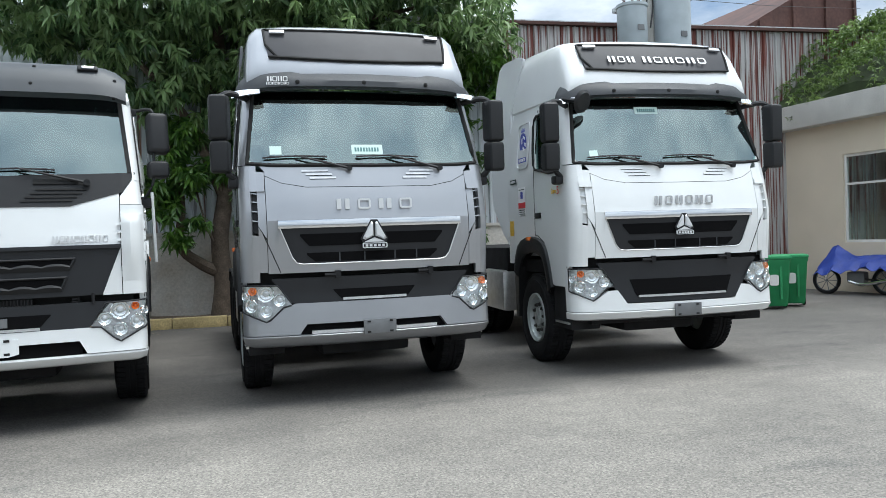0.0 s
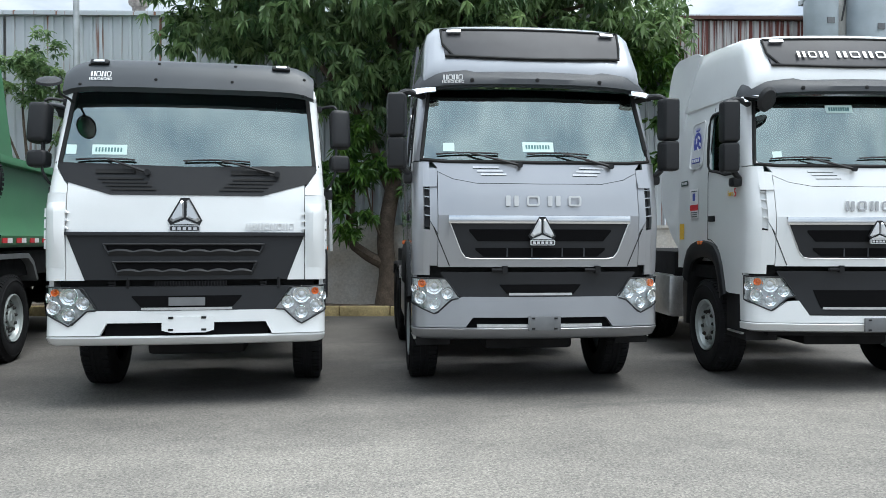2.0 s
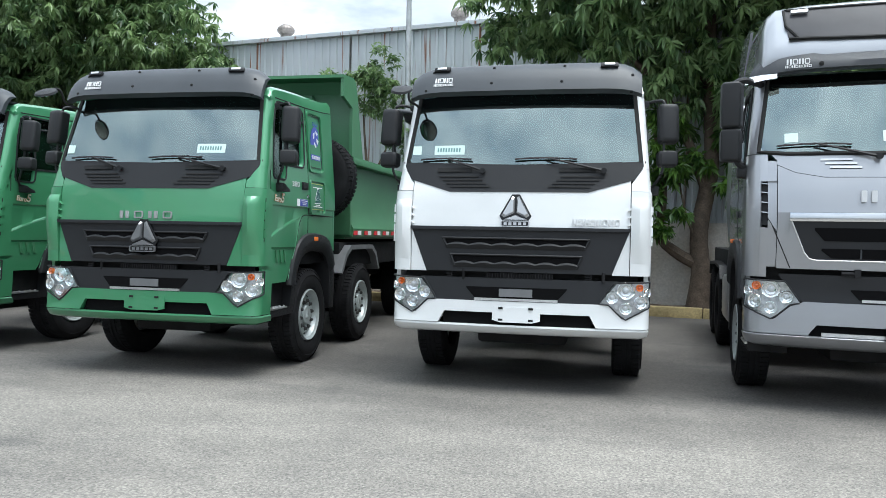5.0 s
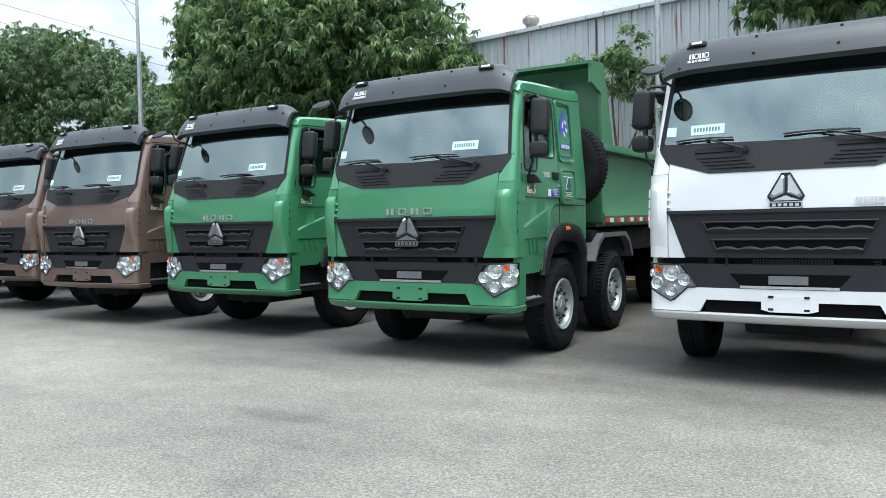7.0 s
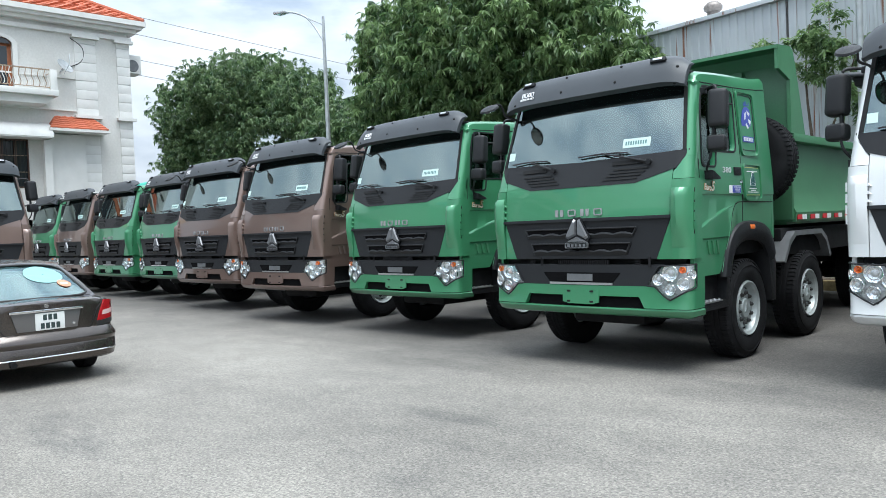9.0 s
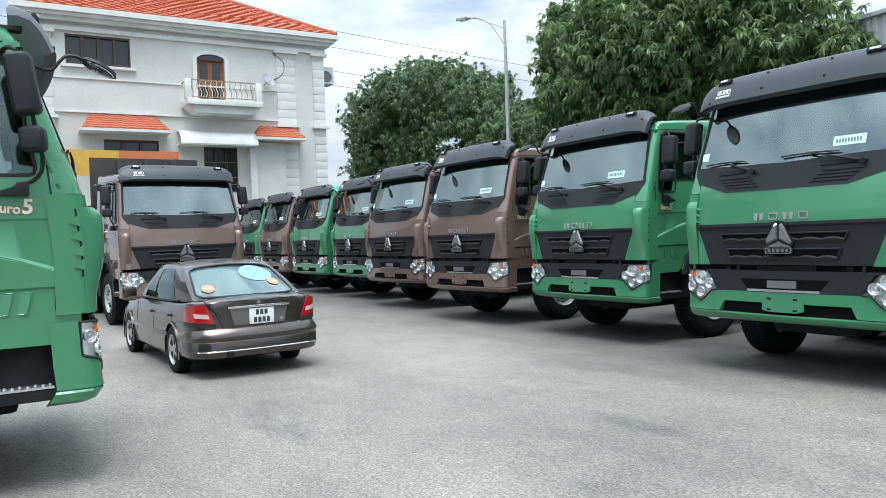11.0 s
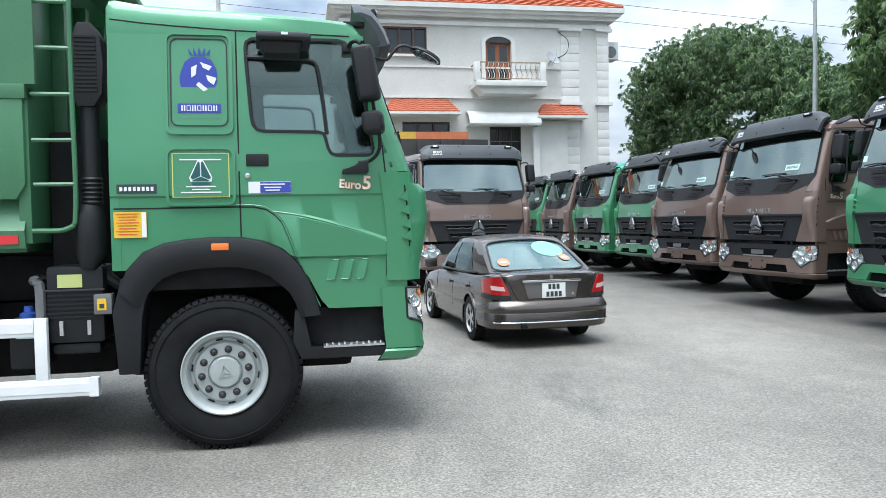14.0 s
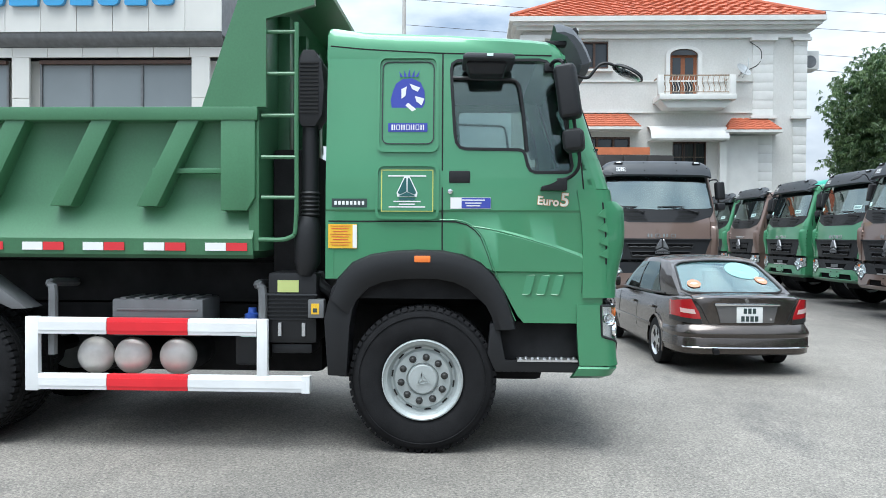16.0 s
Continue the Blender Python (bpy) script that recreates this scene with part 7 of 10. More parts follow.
# ---- the ground and the setting ----
def ground_material():
    m = bpy.data.materials.new("asphalt")
    m.use_nodes = True
    n, l = m.node_tree.nodes, m.node_tree.links
    b = n["Principled BSDF"]
    co = n.new("ShaderNodeTexCoord")
    def noise_tex(scale, detail, stretch=(1, 1, 1), rough=0.5):
        mp, tx = n.new("ShaderNodeMapping"), n.new("ShaderNodeTexNoise")
        mp.inputs["Scale"].default_value = stretch
        tx.inputs["Scale"].default_value, tx.inputs["Detail"].default_value, tx.inputs["Roughness"].default_value = scale, detail, rough
        l.new(co.outputs["Object"], mp.inputs["Vector"])
        l.new(mp.outputs["Vector"], tx.inputs["Vector"])
        return tx.outputs["Fac"]
    def ramp(fac, a, b_, ca, cb):
        r = n.new("ShaderNodeValToRGB")
        r.color_ramp.elements[0].position, r.color_ramp.elements[1].position = a, b_
        r.color_ramp.elements[0].color, r.color_ramp.elements[1].color = (*ca, 1), (*cb, 1)
        l.new(fac, r.inputs["Fac"])
        return r.outputs["Color"]
    def mult(a, b_):
        x = n.new("ShaderNodeMix")
        x.data_type, x.blend_type = "RGBA", "MULTIPLY"
        x.inputs["Factor"].default_value = 1
        l.new(a, x.inputs["A"])
        l.new(b_, x.inputs["B"])
        return x.outputs["Result"]
    big = ramp(noise_tex(0.25, 6, (1, 1.4, 1), 0.6), 0.35, 0.65, (0.158, 0.148, 0.134), (0.248, 0.232, 0.209))
    mid = ramp(noise_tex(1.9, 7, (1, 1.3, 1), 0.7), 0.3, 0.72, (0.86, 0.86, 0.87), (1.10, 1.10, 1.09))
    grain = ramp(noise_tex(45, 4, (1, 1, 1), 0.7), 0.32, 0.68, (0.64, 0.64, 0.65), (1.36, 1.35, 1.33))
    vor = n.new("ShaderNodeTexVoronoi")
    vor.inputs["Scale"].default_value = 85
    l.new(co.outputs["Object"], vor.inputs["Vector"])
    chips = ramp(vor.outputs["Color"], 0.1, 0.95, (0.68, 0.68, 0.68), (1.40, 1.39, 1.36))
    # darker stains with their own shape
    spots = ramp(noise_tex(0.55, 8, (0.6, 1.5, 1), 0.7), 0.56, 0.66, (1, 1, 1), (0.70, 0.71, 0.73))
    # oil and tyre dust plus painted shade where the row parks, with ragged edges
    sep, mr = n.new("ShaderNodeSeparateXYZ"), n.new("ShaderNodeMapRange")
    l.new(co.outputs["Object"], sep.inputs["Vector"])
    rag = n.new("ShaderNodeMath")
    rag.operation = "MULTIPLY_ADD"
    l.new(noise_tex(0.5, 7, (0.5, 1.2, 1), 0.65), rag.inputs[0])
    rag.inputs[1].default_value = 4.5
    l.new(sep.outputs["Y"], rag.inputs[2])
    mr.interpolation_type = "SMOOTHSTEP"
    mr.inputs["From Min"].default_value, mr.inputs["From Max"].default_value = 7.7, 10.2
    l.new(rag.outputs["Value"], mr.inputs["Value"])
    oil_shade = ramp(mr.outputs["Result"], 0.0, 1.0, (1, 1, 1), (0.52, 0.52, 0.535))
    l.new(mult(mult(mult(mult(mult(big, mid), grain), chips), spots), oil_shade), b.inputs["Base Color"])
    b.inputs["Roughness"].default_value = 0.86
    bp = n.new("ShaderNodeBump")
    bp.inputs["Strength"].default_value, bp.inputs["Distance"].default_value = 0.5, 0.006
    l.new(noise_tex(120, 3), bp.inputs["Height"])
    l.new(bp.outputs["Normal"], b.inputs["Normal"])
    return m


M["asphalt"] = ground_material()
M["unseen_wall"] = material("unseen_wall_grey", (0.34, 0.34, 0.33), 0.9, vary=0.15, scale=0.3, fine=0.08, fine_scale=9, bump=0.1, bump_scale=20)
bm = bmesh.new()
xs = [-1500, -400, -120, -60] + span(-45, 30, 25) + [60, 120, 400, 1500]
ys = [-1500, -400, -120, -60] + span(-30, 30, 20) + [60, 120, 400, 1500]
gv = [[bm.verts.new((x, y, 0)) for y in ys] for x in xs]
for i in range(len(xs) - 1):
    for j in range(len(ys) - 1):
        bm.faces.new((gv[i][j], gv[i + 1][j], gv[i + 1][j + 1], gv[i][j + 1]))
solid("ground", bm, "asphalt", "worn grey asphalt yard with darker stains and painted shade by the trucks", "ground", kind="structure")

# plain walls added out of view behind the camera, to cut low light
for nm, b_ in (("yard_wall_south", (-24, 36, -38.3, -38.0, 0, 3.2)), ("yard_wall_east", (36, 36.3, -38.3, 16, 0, 3.2))):
    solid(nm, box(*b_, 0.02), "unseen_wall", "plain grey wall added out of view", "wall", kind="structure")

# ---- the yard's edge: planting strip, low wall, corrugated shed ----
M["wall_white"] = material("stained_render", (0.62, 0.61, 0.58), 0.85, scale=1.3, tint=(0.42, 0.36, 0.29), fine=0.12, fine_scale=25, bump=0.2, bump_scale=40)
M["kerb"] = material("ochre_kerb", (0.42, 0.33, 0.16), 0.85, vary=0.25, scale=4, fine=0.2, fine_scale=40, bump=0.3, bump_scale=60)
M["soil"] = material("soil_litter", (0.12, 0.085, 0.055), 0.95, vary=0.5, scale=7, fine=0.4, fine_scale=50, bump=0.8, bump_scale=40)
M["bark"] = material("mango_bark", (0.10, 0.075, 0.055), 0.95, vary=0.35, scale=6, fine=0.3, fine_scale=40, bump=0.8, bump_scale=30)
M["concrete"] = material("pale_concrete", (0.50, 0.49, 0.46), 0.85, vary=0.18, scale=1.2, fine=0.12, fine_scale=40, bump=0.2, bump_scale=60)
M["cream"] = material("cream_render", (0.66, 0.58, 0.46), 0.85, vary=0.08, scale=0.8, fine=0.05, fine_scale=40, bump=0.1, bump_scale=60)
M["steel_pole"] = material("galvanised_pole", (0.45, 0.47, 0.48), 0.5, metal=0.5, vary=0.15, scale=5)
M["trans_grey"] = material("transformer_grey", (0.38, 0.43, 0.46), 0.45, vary=0.1, scale=3, fine=0.05)
M["cable"] = material("black_cable", (0.015, 0.015, 0.015), 0.6)
M["house_white"] = material("house_render", (0.66, 0.65, 0.62), 0.85, scale=0.45, tint=(0.54, 0.525, 0.49), fine=0.05, fine_scale=12, bump=0.1, bump_scale=20)
M["trim_white"] = material("house_trim", (0.68, 0.67, 0.64), 0.8, vary=0.08, scale=1.5, fine=0.05)
M["roof_tile"] = material("red_roof_tile", (0.40, 0.105, 0.05), 0.75, vary=0.12, scale=3, fine=0.12, fine_scale=30, rand=0.12)
M["frame_brown"] = material("dark_wood_frame", (0.07, 0.035, 0.022), 0.5, vary=0.2, scale=5)
M["door_wood"] = material("varnished_wood", (0.26, 0.085, 0.03), 0.45, vary=0.25, scale=6)
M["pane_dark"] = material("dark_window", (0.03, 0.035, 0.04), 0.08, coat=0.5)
M["iron"] = material("painted_iron", (0.30, 0.22, 0.15), 0.6, vary=0.4, scale=12)
M["clad_panel"] = material("facade_panel", (0.66, 0.65, 0.61), 0.45, vary=0.05, scale=1, rand=0.04)
M["show_glass"] = material("showroom_glass", (0.20, 0.225, 0.235), 0.12, vary=0.08, scale=0.5, coat=0.3)
M["sign_blue"] = material("sign_blue", (0.05, 0.30, 0.58), 0.35, coat=0.3)
M["bin_green"] = material("bin_green", (0.02, 0.22, 0.075), 0.5, vary=0.12, scale=5, fine=0.06)
M["tarp_blue"] = material("blue_tarp", (0.02, 0.05, 0.30), 0.5, vary=0.18, scale=6, bump=0.3, bump_scale=25)
M["rust_wall"] = material("rusty_brown_cladding", (0.075, 0.034, 0.027), 0.8, vary=0.3, scale=0.7, fine=0.2, fine_scale=8)
M["brick_far"] = material("far_brick", (0.35, 0.13, 0.08), 0.85, vary=0.2, scale=2)


def leaf_material(name, dark, light, glow=0.3):
    m = bpy.data.materials.new(name)
    m.use_nodes = True
    n, l = m.node_tree.nodes, m.node_tree.links
    b, out = n["Principled BSDF"], n["Material Output"]
    geo, ramp = n.new("ShaderNodeNewGeometry"), n.new("ShaderNodeValToRGB")
    ramp.color_ramp.elements[0].color, ramp.color_ramp.elements[1].color = (*dark, 1), (*light, 1)
    ramp.color_ramp.elements[1].position = 0.9
    l.new(geo.outputs["Random Per Island"], ramp.inputs["Fac"])
    l.new(ramp.outputs["Color"], b.inputs["Base Color"])
    b.inputs["Roughness"].default_value = 0.34
    tr, mx = n.new("ShaderNodeBsdfTranslucent"), n.new("ShaderNodeMixShader")
    l.new(ramp.outputs["Color"], tr.inputs["Color"])
    mx.inputs["Fac"].default_value = glow
    l.new(b.outputs["BSDF"], mx.inputs[1])
    l.new(tr.outputs["BSDF"], mx.inputs[2])
    l.new(mx.outputs["Shader"], out.inputs["Surface"])
    return m


M["leaf"] = leaf_material("mango_leaf", (0.048, 0.105, 0.038), (0.27, 0.385, 0.16), 0.48)
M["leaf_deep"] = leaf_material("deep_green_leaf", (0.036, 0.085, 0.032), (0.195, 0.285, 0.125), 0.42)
M["leaf_bright"] = leaf_material("young_leaf", (0.03, 0.085, 0.018), (0.13, 0.25, 0.04))
M["leaf_vine"] = leaf_material("vine_leaf", (0.05, 0.095, 0.022), (0.20, 0.29, 0.08))

SLOPE = -0.128
def wall_y(x, d=0.0):
    return 16.45 + SLOPE * x + d
WALL_TURN = math.degrees(math.atan(SLOPE))
def on_wall(x, d=0.0, z=0.0):
    return pose(x, wall_y(x, d), z, 0, 0, WALL_TURN)


# planting strip with a kerb, low rendered wall
bm = bmesh.new()
P = [[Vector((x, wall_y(x, -1.05 + 1.05 * j / 4), 0.16 + 0.03 * math.sin(x * 1.7 + j))) for j in range(5)] for x in span(-45, 13, 60)]
add_sheet(bm, P, [[Vector((p.x, p.y, -0.05)) for p in r] for r in P])
solid("planting_strip", bm, "soil", "bare soil strip with leaf litter along the wall", "ground", kind="structure")
kerb = thing("kerb", "ochre painted concrete kerb along the planting strip", "kerb", kind="structure")
kb = finish(box(-0.495, 0.495, -0.09, 0.09, -0.05, 0.19, 0.02), "kerb", "kerb_stone")
for i in range(58):
    x = -44.5 + i
    o = new("kerb_stone", kb)
    o.parent = kerb
    o.matrix_basis = on_wall(x, -1.15, 0.0) @ pose(0, 0, random.uniform(-0.008, 0.008), 0, 0, random.uniform(-0.5, 0.5))
bm = bmesh.new()
add_box(bm, -50, 13.2, -0.1, 0.1, -0.1, 1.78)
add_box(bm, -50, 13.2, -0.14, 0.14, 1.78, 1.84)
for i in range(18):
    add_box(bm, -49 + 3.6 * i - 0.14, -49 + 3.6 * i + 0.14, -0.13, 0.1, -0.1, 1.785)
solid("boundary_wall", bm, "wall_white", "low white rendered wall with rusty stains", "wall", on_wall(0, 0.0), kind="structure")


def cladding_material(name, base, rust, amount, fine=7.0):
    """Zinc sheet with rust that runs down in streaks."""
    m = material(name, base, 0.55, metal=0.1, vary=0.1, scale=0.6)
    n, l = m.node_tree.nodes, m.node_tree.links
    b = n["Principled BSDF"]
    was = b.inputs["Base Color"].links[0].from_socket
    co, mp, tx, rp, mx = n.new("ShaderNodeTexCoord"), n.new("ShaderNodeMapping"), n.new("ShaderNodeTexNoise"), n.new("ShaderNodeValToRGB"), n.new("ShaderNodeMix")
    mp.inputs["Scale"].default_value = (fine, fine, 0.25)
    tx.inputs["Scale"].default_value, tx.inputs["Detail"].default_value = 1.6, 7
    rp.color_ramp.elements[0].position, rp.color_ramp.elements[1].position = amount, amount + 0.09
    mx.data_type = "RGBA"
    mx.inputs["B"].default_value = (*rust, 1)
    l.new(co.outputs["Object"], mp.inputs["Vector"])
    l.new(mp.outputs["Vector"], tx.inputs["Vector"])
    l.new(tx.outputs["Fac"], rp.inputs["Fac"])
    l.new(rp.outputs["Color"], mx.inputs["Factor"])
    l.new(was, mx.inputs["A"])
    l.new(mx.outputs["Result"], b.inputs["Base Color"])
    return m


M["clad_light"] = cladding_material("zinc_light_rust", (0.50, 0.53, 0.55), (0.22, 0.10, 0.06), 0.60)
M["clad_rust"] = cladding_material("zinc_heavy_rust", (0.42, 0.41, 0.40), (0.14, 0.035, 0.024), 0.47, 12.0)
shed = thing("shed", "long corrugated zinc shed with rust streaks", "shed", on_wall(0, 0.35), kind="structure")
sheet_ends = [-30, -24, -18, -12.0, -7.2, -2.4, 2.4, 7.2, 12.0, 17.6]
for a, b_ in zip(sheet_ends, sheet_ends[1:]):
    o = part("wall_sheet", corrugated(a, b_ - 0.01, 0.0, 6.35, 0.21 if a < 5 else 0.165), "clad_light" if a < 5 else "clad_rust", shed)
    part("roof_gutter", box(a, b_ - 0.01, -0.12, 0.14, 6.36, 6.43), "clad_light" if a < 5 else "rust_wall", shed)
bm = bmesh.new()
P = [[Vector((x, y, z)) for y, z in ((-0.1, 6.46), (9.0, 8.2), (18, 6.4))] for x in span(-30, 17.6, 10)]
add_sheet(bm, P, [[p - Vector((0, 0, 0.06)) for p in r] for r in P])
part("shed_roof", bm, "clad_light", shed)
part("end_wall", box(-30, -29.9, 0.1, 18, 0, 6.4), "clad_light", shed)
part("end_wall", box(17.5, 17.6, 0.1, 18, 0, 6.4), "clad_rust", shed)


M["vent_zinc"] = material("dull_vent_zinc", (0.27, 0.24, 0.22), 0.55, metal=0.3, vary=0.3, scale=6)


def roof_vent(m):
    """A round turbine vent: neck, bellied louvres, cap."""
    t = thing("roof_ventilator", "round metal turbine ventilator on the shed roof", "roof vent", m, "roof ventilators")
    part("neck", lathe([(-0.45, 0.30), (0.0, 0.30)], 2, 20), "vent_zinc", t)
    for i in range(20):
        a = 2 * math.pi * i / 20
        bm = bmesh.new()
        P = [[Vector((r * math.cos(a + da), r * math.sin(a + da), z)) for da in (0, 0.33)] for z, r in ((0.0, 0.33), (0.12, 0.46), (0.25, 0.48), (0.38, 0.42), (0.46, 0.30))]
        add_sheet(bm, P, [[p * 0.97 for p in r] for r in P])
        part("vane", bm, "vent_zinc", t)
    part("cap", lathe([(0.44, 0.33), (0.48, 0.30), (0.54, 0.15), (0.56, 0.02)], 2, 20), "vent_zinc", t)
    return t


v1 = roof_vent(Matrix())
v1.matrix_basis = YARD @ pose(-10.0, 20.0, 7.1) @ Matrix.Scale(0.52, 4)
copy_at(v1, pose(-4.94, 20.0, 7.32))


# ---- trees ----
def leaf_cloud(centres, per, size, droop=0.5, seed=1):
    """Rosettes of long leaves that share their base point; arrays of vertices and faces."""
    rng = np.random.default_rng(seed)
    c0 = np.asarray(centres, float)
    m, n = len(c0), len(c0) * per
    c = np.repeat(c0, per, 0)
    az = rng.uniform(0, 2 * np.pi, n)
    el = rng.normal(-droop, 0.5, n)
    d = np.stack([np.cos(az) * np.cos(el), np.sin(az) * np.cos(el), np.sin(el)], 1)
    side = np.cross(d, [0, 0, 1.0])
    side /= np.linalg.norm(side, axis=1, keepdims=True) + 1e-6
    roll = rng.normal(0, 0.6, n)[:, None]
    up = np.cross(side, d)
    side = side * np.cos(roll) + up * np.sin(roll)
    L = (size * rng.uniform(0.7, 1.25, n))[:, None]
    w = L * 0.155
    sag = np.zeros((n, 3))
    sag[:, 2] = -0.25 * L[:, 0]
    v = np.stack([c + d * L * 0.45 + side * w, c + d * L + sag, c + d * L * 0.45 - side * w], 1).reshape(-1, 3)
    i = m + np.arange(n)[:, None] * 3
    base = np.repeat(np.arange(m), per)[:, None]
    f = np.concatenate([np.hstack([base, i, i + 1]), np.hstack([base, i + 1, i + 2])], 0)
    return np.vstack([c0, v]), f


def crown_points(blobs, count, seed, hollow=0.45):
    """Rosette places in the outer shells of uneven blobs (x, y, z, rx, ry, rz), gathered into hanging clumps."""
    rng = np.random.default_rng(seed)
    vol = np.array([b[3] * b[4] + b[4] * b[5] + b[3] * b[5] for b in blobs])
    many = max(6, count // 11)
    pick = rng.choice(len(blobs), many, p=vol / vol.sum())
    B = np.array(blobs)[pick]
    d = rng.normal(0, 1, (many, 3))
    d /= np.linalg.norm(d, axis=1, keepdims=True)
    lump = 1 + 0.16 * np.sin(d[:, 0] * 7 + pick) * np.sin(d[:, 2] * 6 + 2 * pick) + 0.10 * np.sin(d[:, 1] * 13 + 3 * pick)
    r = rng.uniform(hollow, 1.0, many) ** 0.6 * lump
    clump = B[:, :3] + d * B[:, 3:] * r[:, None]
    spread = np.clip(B[:, 3:].min(1) * 0.15, 0.09, 0.34)
    own = rng.integers(0, many, count)
    p = clump[own] + rng.normal(0, 1, (count, 3)) * spread[own][:, None] * np.array([1.0, 1.0, 0.8])
    return p[p[:, 2] > 0.6]


def tree(label, m, trunk, limbs, blobs, count, size=0.24, per=9, seed=1, mat="leaf", name="tree", droop=0.5):
    t = thing(name, label, "tree", m, "trees behind the yard" if name == "tree" else "")
    part("trunk", tube(curve_pts([p[:3] for p in trunk], 4), [lerp([(i, p[3]) for i, p in enumerate(trunk)], k / 4) for k in range(4 * (len(trunk) - 1) + 1)], 12), "bark", t)
    for lm in limbs:
        part("limb", tube(curve_pts([p[:3] for p in lm], 4), [lerp([(i, p[3]) for i, p in enumerate(lm)], k / 4) for k in range(4 * (len(lm) - 1) + 1)], 8), "bark", t)
    v, f = leaf_cloud(crown_points(blobs, count, seed), per, size, droop, seed)
    me = bpy.data.meshes.new("crown")
    me.from_pydata(v.tolist(), [], f.tolist())
    me.materials.append(M[mat])
    o = new("crown", me)
    o.parent = t
    tagged(o, "dense drooping mango leaves", kind="stuff")
    return t


# the mango tree behind the silver truck, with low shoots on its trunk
tx = 0.95
tree("old mango tree with a crooked trunk by the wall", pose(tx, wall_y(tx, -0.55), 0.1),
     [(0, 0, 0, 0.24), (0.05, 0, 0.7, 0.19), (0.0, 0, 1.6, 0.17), (0.2, 0.0, 3.0, 0.15), (0.1, -0.1, 5.0, 0.13), (0.2, -0.2, 7.0, 0.07)],
     [[(0.0, 0, 0.9, 0.13), (-0.45, 0, 1.15, 0.11), (-0.75, 0, 1.5, 0.09), (-0.7, -0.1, 2.4, 0.07), (-0.9, -0.3, 3.6, 0.05)],
      [(0.1, 0, 2.4, 0.1), (-0.6, -0.3, 4.0, 0.08), (-1.8, -0.5, 5.4, 0.05)], [(0.15, 0, 3.2, 0.1), (1.2, -0.4, 4.6, 0.08), (2.6, -0.5, 5.6, 0.05)],
      [(0.15, 0, 4.2, 0.09), (1.8, -0.3, 5.6, 0.07), (4.2, -0.2, 6.4, 0.04)], [(0.1, 0, 4.4, 0.09), (-2.0, -0.3, 6.0, 0.07), (-3.4, -0.2, 6.6, 0.04)]],
     [(-3.0, -0.3, 6.2, 1.6, 1.3, 1.1), (-1.6, -0.5, 6.6, 1.8, 1.5, 1.6), (0.3, -0.5, 6.9, 2.0, 1.6, 1.8), (2.3, -0.4, 6.6, 2.0, 1.6, 1.7), (4.6, -0.2, 6.2, 1.7, 1.4, 1.3), (-1.2, -0.6, 4.9, 1.1, 0.9, 0.9), (1.8, -0.5, 4.9, 1.5, 0.9, 1.0), (4.0, -0.3, 4.8, 1.0, 0.8, 1.0), (0.4, -0.4, 4.3, 1.2, 0.7, 0.9), (-0.9, 0, 8.4, 2.4, 1.6, 1.2), (2.4, 0, 8.3, 2.4, 1.6, 1.2)],
     8000, 0.225, 10, 3, droop=0.7)
tree("low leafy shoots on the mango trunk", pose(tx, wall_y(tx, -0.55), 0.1), [(0.0, 0, 1.2, 0.03), (-0.3, -0.2, 2.0, 0.02), (-0.5, -0.3, 3.0, 0.015)], [],
     [(-0.75, -0.35, 2.3, 0.55, 0.4, 0.75), (-0.45, -0.3, 3.2, 0.6, 0.45, 0.6), (-0.95, -0.3, 1.7, 0.35, 0.3, 0.35), (0.35, -0.3, 2.9, 0.4, 0.4, 0.6), (1.2, -0.3, 2.4, 0.5, 0.4, 0.9), (3.6, -0.3, 2.2, 0.6, 0.4, 1.0), (-1.1, -0.3, 2.9, 0.5, 0.4, 0.9), (-0.2, -0.3, 4.0, 0.9, 0.4, 0.7), (0.9, -0.3, 3.9, 0.7, 0.4, 0.8), (3.6, -0.3, 3.8, 0.8, 0.4, 1.2), (4.6, -0.3, 3.0, 0.6, 0.4, 1.2), (5.3, -0.3, 2.6, 0.6, 0.4, 1.3), (5.7, -0.3, 4.4, 0.7, 0.5, 1.3), (5.2, -0.3, 5.6, 0.9, 0.6, 0.9)], 1500, 0.22, 9, 5, "leaf_bright", "sapling")
tx = -16.0
